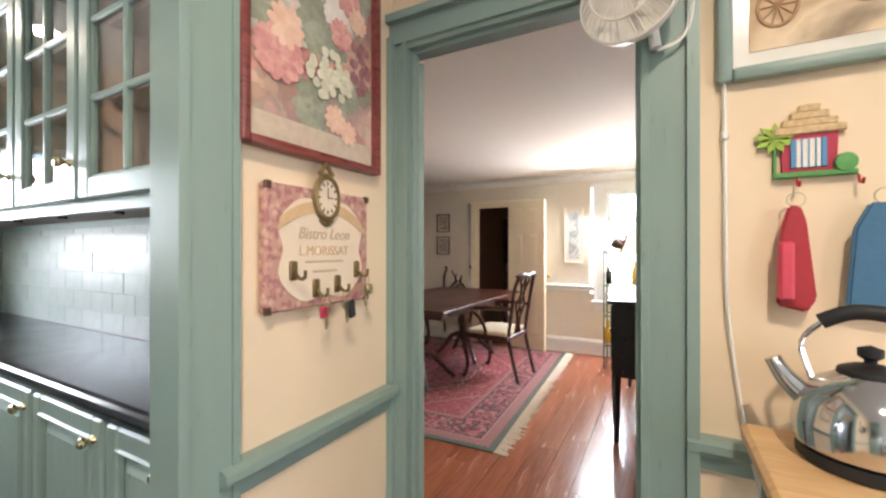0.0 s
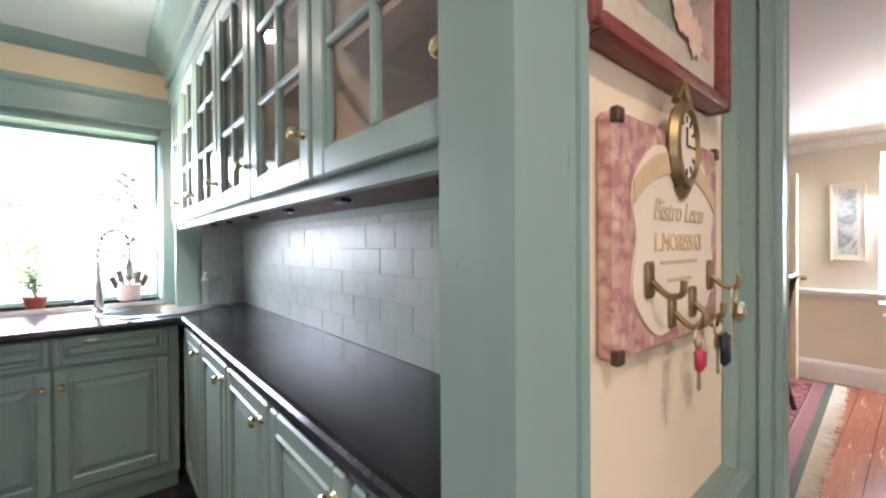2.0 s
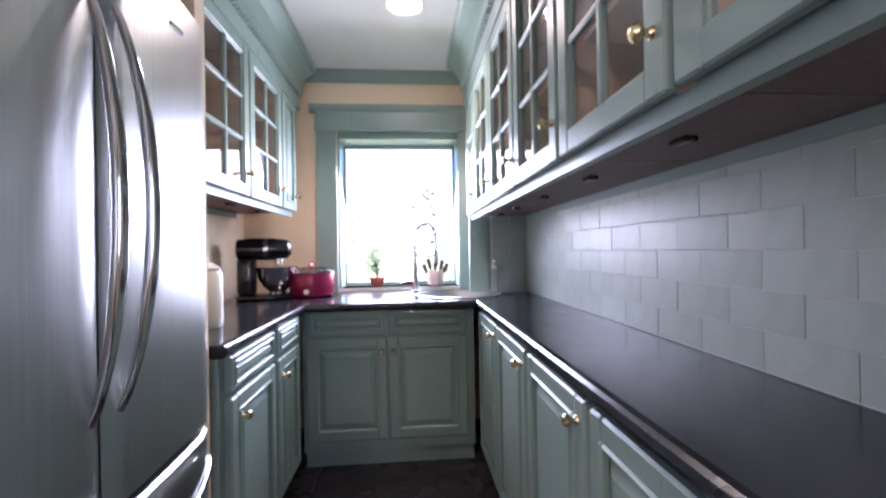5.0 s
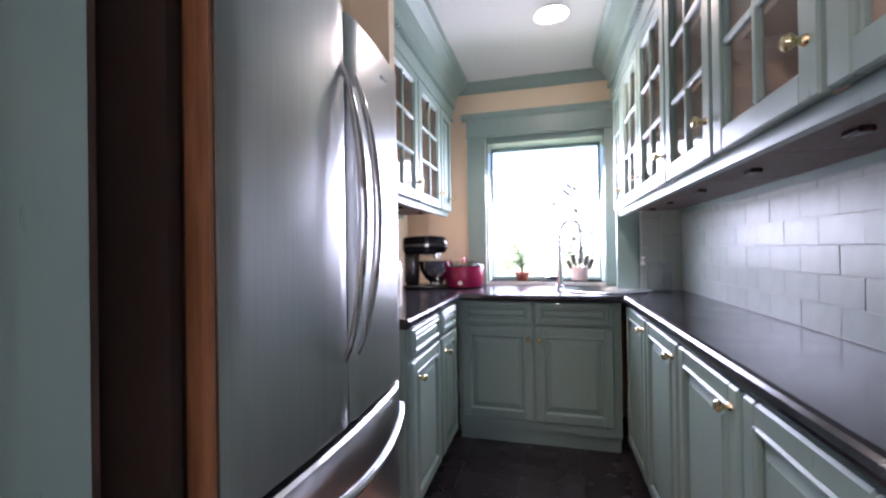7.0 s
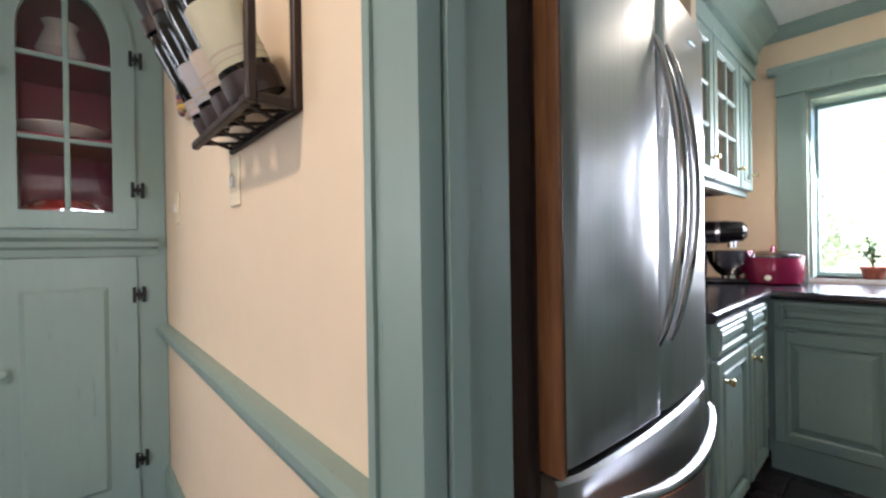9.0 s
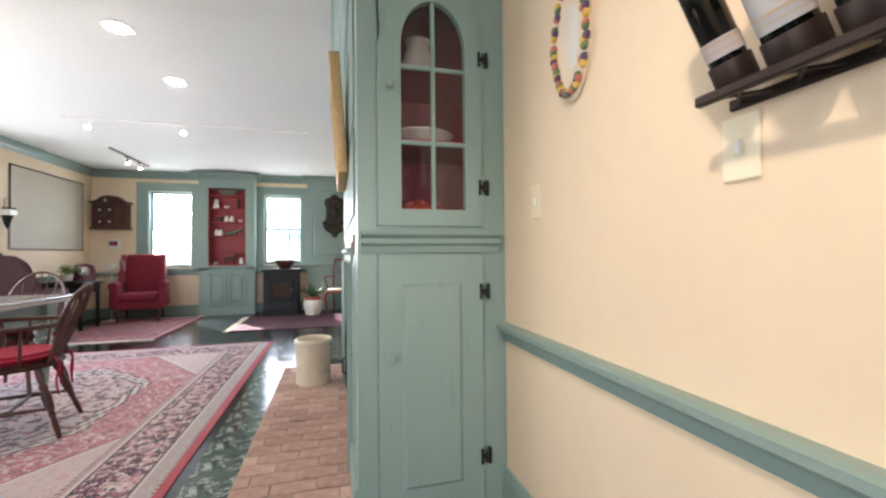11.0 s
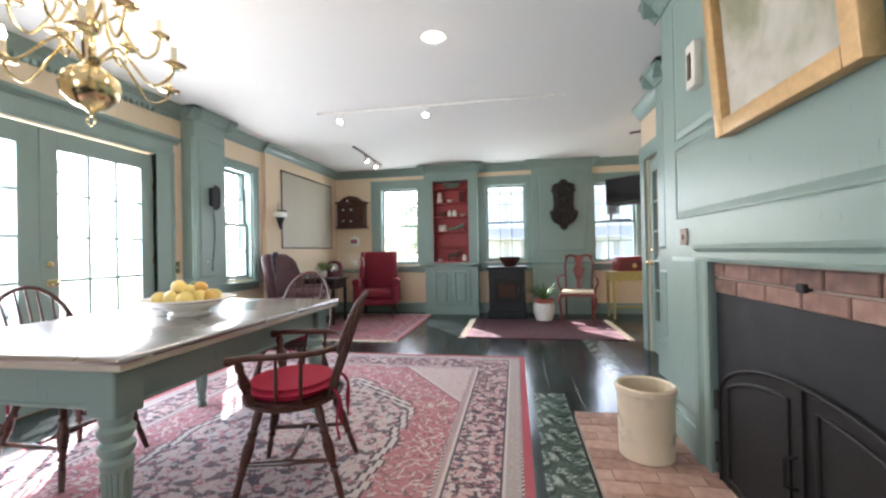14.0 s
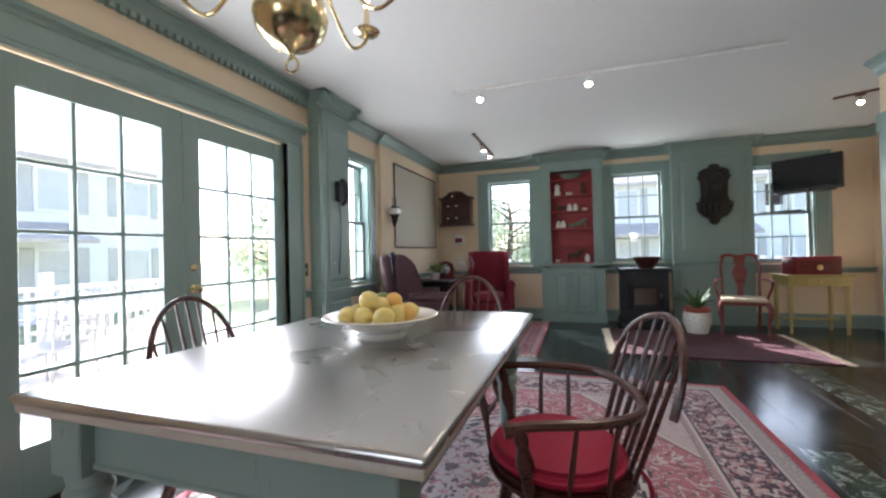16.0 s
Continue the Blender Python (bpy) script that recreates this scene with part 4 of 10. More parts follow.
# dishes behind the cabinet glass
for i, (x, y, z, n, r) in enumerate(((-1.44, 0.70, 1.396, 6, 0.09), (-1.60, 0.68, 1.396, 1, 0.045), (-1.12, 0.70, 1.396, 2, 0.06), (-1.90, 0.70, 1.396, 5, 0.1), (-2.30, 0.70, 1.396, 4, 0.08), (-1.47, 0.70, 1.645, 3, 0.1), (-1.88, 0.70, 1.645, 2, 0.07), (-1.10, 0.72, 1.645, 3, 0.08), (-2.75, 0.7, 1.645, 3, 0.08))):
    b = nb()
    for k in range(n):
        zz = k * 0.018
        lathe(b, [(r * 0.5, zz), (r * 0.55, zz + 0.005), (r, zz + 0.03), (r * 0.97, zz + 0.032), (r * 0.5, zz + 0.012), (0.001, zz + 0.01)], None, 18, False)
    t = tagged(mesh_ob("plate_stack" if n > 1 else "cup", b, CHINA, True), "stack of white china dishes inside a wall cabinet", "dishes", "cabinet dishes")
    t.matrix_world = pose(x, y, z)
# outlet on the splash
PLATE = plain("white_plastic", rgb(226, 222, 214), 0.35, 0, 0.03, 10, 0)
ol = thing("wall_outlet", "white double outlet on the tiled backsplash", "outlet", pose(-0.985, 0.857, 1.10))
b = nb(); rbox(b, -0.038, 0.038, -0.007, 0, -0.06, 0.06, 0.003); part("plate", b, PLATE, ol)
for dz in (-0.026, 0.026):
    b = nb(); lathe(b, [(0.017, 0), (0.017, 0.003), (0.001, 0.003)], pose(0, -0.007, dz, 90), 20); s_ = part("socket", b, PLATE, ol)
    b = nb(); box(b, -0.008, -0.005, -0.0115, -0.0101, dz - 0.003, dz + 0.008); box(b, 0.005, 0.008, -0.0115, -0.0101, dz - 0.003, dz + 0.008); box(b, -0.002, 0.002, -0.0115, -0.0101, dz - 0.011, dz - 0.007); part("slot", b, FGREY, s_)
# runner
RUNNER = plain("tan_runner_weave", rgb(170, 120, 96), 0.95, 0, 0.3, 120, 0.6)
b = nb(); rbox(b, -2.30, -1.2, -0.42, 0.12, 0.0, 0.012, 0.004)
rg = thing("runner_rug", "tan woven runner rug with a fringe on the kitchen floor", "rug"); part("woven_field", b, RUNNER, rg)
b = nb()
for i in range(60):
    y = -0.416 + i * 0.009
    tube(b, [(-2.30, y, 0.006), (-2.34, y + 0.003 * math.sin(i * 2.3), 0.003)], 0.002, 4)
part("fringe", b, plain("cream_fringe", rgb(222, 206, 178), 0.9), rg)
# recessed lamp
LAMPGLOW = glow("lamp_glow", (1.0, 0.86, 0.68, 1), 14)


def can_light(x, y, z):
    c = thing("recessed_light", "round white recessed ceiling light, lit", "ceiling light", pose(x, y, z), "recessed lights")
    b = nb(); lathe(b, [(0.062, -0.001), (0.092, -0.004), (0.095, 0.0), (0.09, 0.003), (0.062, 0.003)], None, 28, False); part("trim_ring", b, WHITEPAINT, c, "", True)
    b = nb(); lathe(b, [(0.062, 0.0), (0.05, -0.012), (0.03, -0.02), (0.001, -0.022)], None, 24, False); part("bulb", b, LAMPGLOW, c, "glowing bulb", True)


can_light(-2.72, 0.12, KZ - 0.004)

# ---- great room joinery ----
# cupboard beside the chimney breast; faces +y, local x runs along -x
cu = thing("corner_cupboard", "sage green built-in cupboard with an arched glazed door", "cupboard", pose(-0.12, -2.14, 0, 0, 0, 180))
W = 0.617
b = nb()
GX0, GX1, GZ0, GZS, GZT = 0.172, 0.440, 1.268, 1.93, 2.12
# face frame, with an arched opening cut for the glazed door
box(b, 0, 0.075, 0, 0.02, 0, 2.52); box(b, 0.515, W, 0, 0.02, 0, 2.52)
box(b, 0.075, 0.515, 0, 0.02, 0, 0.03); box(b, 0.075, 0.515, 0, 0.02, 1.09, 1.20); box(b, 0.075, 0.515, 0, 0.02, 2.25, 2.52)
part("face_frame", b, GREEN, cu)
b = nb(); box(b, 0.143, 0.152, 0.021, 0.40, 0, 2.52); box(b, W - 0.015, W, 0.021, 0.40, 0, 2.52); box(b, 0.152, W - 0.015, 0.38, 0.40, 0, 2.52)
part("inside", b, DEEPRED, cu, "cranberry red inside")
for zz in (0.02, 0.6, 1.16, 1.545, 1.85, 2.40):
    b = nb(); box(b, 0.152, W - 0.015, 0.025, 0.38, zz, zz + 0.018); part("shelf", b, DEEPRED, cu)


def arch_door(parent):
    b = nb()
    x0, x1, z0, z1 = 0.0765, 0.5135, 1.2015, 2.2485
    mid, hw = (GX0 + GX1) / 2, (GX1 - GX0) / 2
    seg = 20
    inner = [(GX1, GZ0), (GX1, GZS)] + [(mid + hw * math.cos(math.pi * i / seg), GZS + (GZT - GZS) * math.sin(math.pi * i / seg)) for i in range(1, seg)] + [(GX0, GZS), (GX0, GZ0)]
    outer = [(x1, z0), (x1, GZS)] + [(mid + (x1 - mid) * math.cos(math.pi * i / seg), GZS + (z1 - GZS) * math.sin(math.pi * i / seg)) for i in range(1, seg)] + [(x0, GZS), (x0, z0)]
    n = len(inner)
    rows = []
    for y in (0.018, -0.014):
        rows.append([b.verts.new((p[0], y, p[1])) for p in inner])
        rows.append([b.verts.new((p[0], y, p[1])) for p in outer])
    for i in range(n):
        j = (i + 1) % n
        b.faces.new((rows[2][i], rows[2][j], rows[3][j], rows[3][i])); b.faces.new((rows[0][i], rows[0][j], rows[1][j], rows[1][i]))
        b.faces.new((rows[0][i], rows[0][j], rows[2][j], rows[2][i])); b.faces.new((rows[1][i], rows[1][j], rows[3][j], rows[3][i]))
    d = part("door", b, GREEN, parent, "arched glazed door")
    b = nb(); rbox(b, mid - 0.009, mid + 0.009, -0.010, 0.006, GZ0, GZT, 0.003)
    for zz in (1.538, 1.845):
        rbox(b, GX0, GX1, -0.0095, 0.0065, zz - 0.009, zz + 0.009, 0.003)
    part("muntin_grid", b, GREEN, d)
    b = nb(); box(b, GX0 - 0.01, GX1 + 0.01, 0.007, 0.010, GZ0 - 0.01, GZT)
    g = part("pane", b, GLASS, d, "clear glass"); g.visible_shadow = False
    b = nb(); knob_mesh(b, 0.122, -0.014, 1.76, 0.018); part("knob", b, GREEN, d, "green wooden knob", True)
    # corner spandrels fill the frame above the arch
    for s in (0, 1):
        b = nb()
        q = [(mid + (1 if s else -1) * (x1 - mid) * math.cos(math.pi * i / seg) * 1.005, GZS + (z1 - GZS) * math.sin(math.pi * i / seg) * 1.005) for i in range(0, seg // 2 + 1)]
        plate(b, q + [(mid, 2.26), ((x1 + 0.006) if s else (x0 - 0.006), 2.26)], 0.019, Matrix.Translation((0, 0.0195, 0)) @ pose(0, 0, 0, 90))
        part("spandrel", b, GREEN, parent)


arch_door(cu)
b = nb(); rbox(b, 0.0765, 0.5135, -0.014, 0.018, 0.0315, 1.0885, 0.002)
frustum(b, 0.14, 0.45, 0.10, 1.02, -0.0145, -0.0148, 0.006)
d = part("door", b, GREEN, cu, "raised-panel lower door")
b = nb(); frustum(b, 0.155, 0.435, 0.14, 0.985, -0.004, -0.026, 0.03); part("panel", b, GREEN, d)
b = nb(); knob_mesh(b, 0.128, -0.014, 0.688, 0.018); part("knob", b, GREEN, d, "green wooden knob", True)
b = nb(); strip(b, [(0, 0), (0.012, 0), (0.016, 0.025), (0.03, 0.035), (0.032, 0.055), (0.05, 0.07), (0.052, 0.085), (0, 0.085)], (0.01, 0, 1.095), (0.585, 0, 1.095), (0, -1, 0)); part("shelf_moulding", b, GREEN, cu)
for zz in (1.364, 1.905, 0.93, 0.244):
    b = nb()
    rbox(b, 0.497, 0.509, -0.018, -0.0145, zz - 0.032, zz + 0.032, 0.001); rbox(b, 0.531, 0.543, -0.018, -0.0005, zz - 0.032, zz + 0.032, 0.001); tube(b, [(0.5195, -0.018, zz - 0.022), (0.5195, -0.018, zz + 0.022)], 0.004, 8); box(b, 0.507, 0.533, -0.0175, -0.015, zz - 0.009, zz + 0.009)
    part("hinge", b, BLACKIRON, cu, "black iron hinge", True)
# china in the cupboard
for nm, x, y, z, prof, lab in (("platter_bowl", -0.41, -2.32, 1.564, [(0.06, 0), (0.07, 0.006), (0.15, 0.05), (0.146, 0.055), (0.06, 0.015), (0.001, 0.014)], "white serving bowl inside the red cupboard"),
                               ("vase", -0.41, -2.36, 1.869, [(0.04, 0), (0.045, 0.01), (0.08, 0.08), (0.05, 0.17), (0.06, 0.2), (0.04, 0.2), (0.001, 0.02)], "white floral vase inside the red cupboard")):
    b = nb(); lathe(b, prof, None, 24, False)
    o = tagged(mesh_ob(nm, b, CHINA, True), lab, "china"); o.matrix_world = pose(x, y, z)
b = nb(); lathe(b, [(0.13, 0), (0.15, 0.01), (0.14, 0.10), (0.09, 0.14), (0.001, 0.145)], None, 24)
o = tagged(mesh_ob("tureen", b, plain("red_enamel", rgb(170, 70, 66), 0.25), True), "red enamel covered dish inside the cupboard", "dish"); o.matrix_world = pose(-0.41, -2.34, 1.182)

# chimney breast panelling and fireplace; faces +x, local x runs along +y
fp = tagged(thing("fireplace", "green moulded fireplace surround with a brick lintel and black iron doors", "fireplace", pose(BX, -3.275, 0, 0, 0, 90)))
b = nb()
SUR = [(0, 0), (0.016, 0), (0.019, 0.018), (0.013, 0.026), (0.013, 0.066), (0.02, 0.08), (0.03, 0.09), (0.033, 0.12), (0, 0.12)]
for s in (-1, 1):
    strip(b, SUR, (s * 0.605, 0, 0.03), (s * 0.605, 0, 1.04), (0, -1, 0), (s, 0, 0)); part("jamb_moulding", b, GREEN, fp); b = nb()
strip(b, [(u, v * 0.68) for u, v in SUR], (-0.725, 0, 1.04), (0.725, 0, 1.04), (0, -1, 0))
part("head_moulding", b, GREEN, fp)
b = nb(); box(b, -0.605, 0.605, 0.03, 0.12, 0.895, 1.04); part("lintel_bed", b, MORTAR, fp)
b = nb(); box(b, -0.605, 0.605, 0.022, 0.04, 0.03, 0.895)
IRON = plain("matt_black_steel", rgb(28, 29, 33), 0.6, 0.0, 0.1, 8, 0.05)
part("steel_panel", b, IRON, fp, "flat black steel panel")
b = nb()
out = [(-0.54, 0.04), (0.54, 0.04), (0.54, 0.42)] + [(0.54 * math.cos(math.pi * i / 24), 0.42 + 0.225 * math.sin(math.pi * i / 24)) for i in range(1, 24)] + [(-0.54, 0.42)]
plate(b, out, 0.02, Matrix.Translation((0, 0.022, 0)) @ pose(0, 0, 0, 90)); dr = part("arched_door", b, BLACKIRON, fp, "arched black iron doors")
b = nb()
pts = [(-0.545, -0.002, 0.05), (-0.545, -0.002, 0.42)] + [(-0.545 * math.cos(math.pi * i / 24), -0.002, 0.42 + 0.23 * math.sin(math.pi * i / 24)) for i in range(1, 24)] + [(0.545, -0.002, 0.42), (0.545, -0.002, 0.05)]
tube(b, pts, 0.007, 6); box(b, -0.012, 0.012, -0.008, 0.004, 0.04, 0.65)
part("door_bar", b, BLACKIRON, dr)
# raised inner frame of each leaf, following the arch
for s in (-1, 1):
    b = nb()
    arc = [(s * (0.07 + 0.40 * i / 8), 0.39 + 0.20 * math.sqrt(1 - ((0.07 + 0.40 * i / 8) / 0.54) ** 2)) for i in range(9)]
    tube(b, [(s * 0.07, 0.0, 0.09)] + [(u, 0.0, v) for u, v in arc] + [(s * 0.47, 0.0, 0.09), (s * 0.07, 0.0, 0.09)], 0.008, 6)
    part("leaf_frame", b, BLACKIRON, dr)
for s in (-1, 1):
    for zz in (0.12, 0.36):
        b = nb(); rbox(b, s * 0.56 - 0.015, s * 0.56 + 0.015, -0.012, 0.022, zz, zz + 0.09, 0.003); part("hinge", b, BLACKIRON, dr)
b = nb(); tube(b, [(-0.03, 0, 0.30), (-0.03, -0.04, 0.31), (-0.03, -0.04, 0.40), (-0.03, 0, 0.41)], 0.007, 6); part("handle", b, BLACKIRON, dr)
b = nb(); rbox(b, -0.02, 0.02, 0.0, 0.03, 0.955, 0.985, 0.004); part("damper_hook", b, BLACKIRON, fp)
b = nb(); box(b, -0.66, 0.66, 0.142, 0.16, 0, 1.1); part("firebox_back", b, IRON, fp)
# panels on the breast
b = nb()
m = pose(BX, -3.275, 0, 0, 0, 90)
for x0, x1, z0, z1 in ((-0.99, 0.925, 1.265, 1.655), (-0.99, 0.925, 1.70, 2.47)):
    lo = nb(); frustum(lo, x0, x1, z0, z1, -0.006, 0.001, 0.008); frustum(lo, x0 + 0.01, x1 - 0.01, z0 + 0.01, z1 - 0.01, 0.0005, -0.006, 0.03)
    bmesh.ops.transform(lo, matrix=m, verts=lo.verts); merge(b, lo)
for x0, x1, z0, z1 in ((0.755, 0.925, 0.22, 1.06), (-1.08, -0.755, 0.22, 1.06)):
    lo = nb(); frustum(lo, x0, x1, z0, z1, 0.001, -0.008, 0.025)
    bmesh.ops.transform(lo, matrix=m, verts=lo.verts); merge(b, lo)
structure("trim_breast_panels", b, GREEN, "raised wooden panels on the chimney breast", "panelling")
# light switch plates on the breast
SWP = plain("bronze_plate", rgb(132, 120, 112), 0.5, 0.2, 0.1, 20, 0.1)
for y, z, hh in ((-2.44, 1.132, 0.047), (-4.17, 1.165, 0.045)):
    s_ = thing("switch_plate", "bronze-coloured switch plate on the chimney breast", "switch", pose(BX, y, z, 0, 0, 90), "switch plates")
    b = nb(); rbox(b, -0.048, 0.048, -0.008, 0, -hh, hh, 0.006); part("plate", b, SWP, s_)
    b = nb(); rbox(b, -0.006, 0.006, -0.016, -0.008, -0.012, 0.012, 0.002); part("toggle", b, SWP, s_)

# hall column and hall door
b = nb(); rbox(b, -0.76, -0.46, -5.64, -5.40, 0, 2.52, 0.004); box(b, -0.77, -0.445, -5.655, -5.385, 0, 0.30); box(b, -0.765, -0.45, -5.65, -5.39, 0.98, 1.03)
for z0, z1 in ((0.36, 0.92), (1.10, 2.36)):
    lo = nb(); frustum(lo, -0.09, 0.09, z0, z1, 0.0, -0.01, 0.02); bmesh.ops.transform(lo, matrix=pose(-0.46, -5.52, 0, 0, 0, 90), verts=lo.verts); merge(b, lo)
    lo = nb(); frustum(lo, 0.03, 0.25, z0, z1, 0.0, -0.01, 0.02); bmesh.ops.transform(lo, matrix=pose(-0.465, -5.40, 0, 0, 0, 180), verts=lo.verts); merge(b, lo)
for prof, a_, c_, o_ in ((CROWN, (-0.46, -5.74, 2.52), (-0.46, -5.30, 2.52), (1, 0, 0)), (CROWN, (-0.8, -5.40, 2.52), (-0.36, -5.40, 2.52), (0, 1, 0)), (CROWN, (-0.6, -5.64, 2.52), (-0.36, -5.64, 2.52), (0, -1, 0))):
    strip(b, prof, a_, c_, o_)
structure("column_hall", b, GREEN, "panelled green pilaster column beside the hall door", "column")
b = nb(); box(b, -0.62, -0.595, -5.70, -5.645, 0, 2.05); box(b, -0.62, -0.595, -6.60, -6.46, 0, 2.05); box(b, -0.62, -0.59, -6.62, -5.645, 2.05, 2.20)
structure("trim_hall_door", b, GREEN, "green casing of the hall door", "casing")


def lite_door(name, m, w, h, rows, cols, bottom, top, stile, label, knobx, knobz, brass=True):
    """A glazed door; local front faces -y, x from 0 to w."""
    d = tagged(thing(name, label, "door", m), kind="structure")
    b = nb(); a0, a1, c0, c1 = stile, w - stile, bottom, h - top
    rbox(b, 0, stile, -0.02, 0.02, 0.008, h, 0.003); rbox(b, w - stile, w, -0.02, 0.02, 0.008, h, 0.003); rbox(b, stile, w - stile, -0.02, 0.02, 0.008, bottom, 0.002); rbox(b, stile, w - stile, -0.02, 0.02, h - top, h, 0.002)
    part("leaf", b, GREEN, d)
    b = nb()
    for i in range(1, cols):
        u = a0 + (a1 - a0) * i / cols; rbox(b, u - 0.011, u + 0.011, -0.016, 0.016, c0, c1, 0.004)
    for i in range(1, rows):
        v = c0 + (c1 - c0) * i / rows; rbox(b, a0, a1, -0.0155, 0.0155, v - 0.011, v + 0.011, 0.004)
    part("muntin_grid", b, GREEN, d)
    for i in range(cols):
        for j in range(rows):
            b = nb(); box(b, a0 + (a1 - a0) * i / cols + 0.004, a0 + (a1 - a0) * (i + 1) / cols - 0.004, -0.002, 0.002, c0 + (c1 - c0) * j / rows + 0.004, c0 + (c1 - c0) * (j + 1) / rows - 0.004)
            g = part("pane", b, GLASS, d); g.visible_shadow = False
    if knobx is not None:
        b = nb(); lathe(b, [(0.03, 0), (0.028, 0.006), (0.01, 0.012), (0.01, 0.03), (0.026, 0.04), (0.028, 0.055), (0.001, 0.062)], pose(knobx, -0.02, knobz, 90), 16); k = part("door_knob", b, BRASS, d, "brass knob", True)
        b = nb(); lathe(b, [(0.026, 0), (0.024, 0.01), (0.001, 0.013)], pose(knobx, -0.02, knobz + 0.14, 90), 16); part("deadbolt", b, BRASS, d, "brass deadbolt", True)
    return d


lite_door("door_1", pose(EX + 0.035, -3.235, 0.0, 0, 0, -90), 0.953, 2.09, 5, 3, 0.28, 0.148, 0.135, "green glazed french door, closed", None, 1)
d2 = lite_door("door_2", pose(EX + 0.035, -4.192, 0.0, 0, 0, -90), 0.953, 2.09, 5, 3, 0.28, 0.148, 0.125, "green glazed french door with brass knob and deadbolt, closed", 0.06, 0.93)
lite_door("door_3", pose(-0.66, -6.46, 0.0, 0, 0, 90), 0.76, 2.04, 5, 2, 0.35, 0.14, 0.11, "green glazed hall door, closed", 0.06, 0.95)
for zz in (0.35, 1.05, 1.75):
    b = nb(); rbox(b, 0.935, 0.958, -0.032, -0.02, zz, zz + 0.09, 0.002); part("hinge", b, BRASS, d2, "brass butt hinge", True)
b = nb(); box(b, EX + 0.02, EX + 0.19, -5.145, -3.235, -0.001, 0.012)
structure("trim_threshold", b, wood("oak_threshold", rgb(120, 78, 48), rgb(190, 140, 96), 0.4, 1, 1), "wooden threshold under the french doors", "threshold")
# french door casing with a moulded head
b = nb()
for y0, y1 in ((-5.345, -5.145), (-3.235, -3.035)):
    box(b, EX - 0.025, EX, y0, y1, 0, 2.11); box(b, EX - 0.035, EX, y0 if y0 < -5 else y1 - 0.03, y0 + 0.03 if y0 < -5 else y1, 0, 2.13); box(b, EX - 0.03, EX + 0.06, y1 - 0.015 if y0 < -5 else y0, y1 if y0 < -5 else y0 + 0.015, 0, 2.11)
box(b, EX - 0.025, EX, -5.345, -3.035, 2.11, 2.25); box(b, EX - 0.034, EX, -5.355, -3.025, 2.13, 2.15)
strip(b, [(0, 0), (0.03, 0), (0.04, 0.02), (0.065, 0.035), (0.075, 0.06), (0, 0.06)], (EX, -5.40, 2.25), (EX, -2.98, 2.25), (-1, 0, 0))
structure("trim_french_doors", b, GREEN, "wide green casing round the french doors", "casing")
# pilaster on the east wall
b = nb(); rbox(b, EX - 0.16, EX, -5.92, -5.47, 0, 2.52, 0.004); box(b, EX - 0.18, EX, -5.94, -5.45, 0, 0.25); box(b, EX - 0.175, EX, -5.935, -5.455, 0.72, 0.80)
for z0, z1 in ((0.30, 0.68), (0.88, 2.36)):
    lo = nb(); frustum(lo, 0.05, 0.40, z0, z1, 0, -0.01, 0.02); bmesh.ops.transform(lo, matrix=pose(EX - 0.16, -5.47, 0, 0, 0, -90), verts=lo.verts); merge(b, lo)
    lo = nb(); frustum(lo, 0.02, 0.14, z0, z1, 0, -0.008, 0.015); bmesh.ops.transform(lo, matrix=pose(EX, -5.47, 0, 0, 0, 180), verts=lo.verts); merge(b, lo)
strip(b, CROWN, (EX - 0.16, -6.02, 2.52), (EX - 0.16, -5.37, 2.52), (-1, 0, 0)); strip(b, CROWN, (EX - 0.26, -5.47, 2.52), (EX, -5.47, 2.52), (0, 1, 0)); strip(b, CROWN, (EX - 0.26, -5.92, 2.52), (EX, -5.92, 2.52), (0, -1, 0))
structure("column_east", b, GREEN, "panelled green pilaster with a moulded capital", "column")


SASHW = painted("grey_green_sash_paint", rgb(128, 140, 136), 0.4, 0.04)


def sash_window(name, m, w, h, label, cols=3, rows=2, sash_mat=None, depth=0.2):
    """Local: opening x 0..w, z 0..h, room side faces -y at y = 0, wall behind."""
    d = tagged(thing(name, label, "window", m), kind="structure")
    b = nb(); box(b, 0, 0.02, 0.0, depth, 0, h); box(b, w - 0.02, w, 0.0, depth, 0, h); box(b, 0.02, w - 0.02, 0.0, depth, h - 0.02, h); box(b, 0.02, w - 0.02, 0, depth, 0, 0.02)
    part("window_frame", b, GREEN if sash_mat is None else sash_mat, d)
    for k, (z0, z1, y) in enumerate(((0.02, h / 2 + 0.015, 0.06), (h / 2 - 0.015, h - 0.02, 0.095))):
        b = nb(); rails(b, 0.02, w - 0.02, z0, z1, 0.035, y + 0.03, y, 0.003)
        s_ = part("sash", b, sash_mat or SASHW, d)
        a0, a1, c0, c1 = 0.055, w - 0.055, z0 + 0.035, z1 - 0.035
        b = nb()
        for i in range(1, cols):
            u = a0 + (a1 - a0) * i / cols; rbox(b, u - 0.008, u + 0.008, y + 0.004, y + 0.026, c0, c1, 0.003)
        for i in range(1, rows):
            v = c0 + (c1 - c0) * i / rows; rbox(b, a0, a1, y + 0.005, y + 0.025, v - 0.008, v + 0.008, 0.003)
        part("muntin_grid", b, sash_mat or SASHW, s_)
        b = nb(); box(b, a0, a1, y + 0.013, y + 0.016, c0, c1)
        g = part("pane", b, GLASS, s_); g.visible_shadow = False
    b = nb(); box(b, 0, w, depth * 0.5, depth + 0.02, -0.02, 0.018); part("window_sill", b, sash_mat or GREEN, d)
    return d


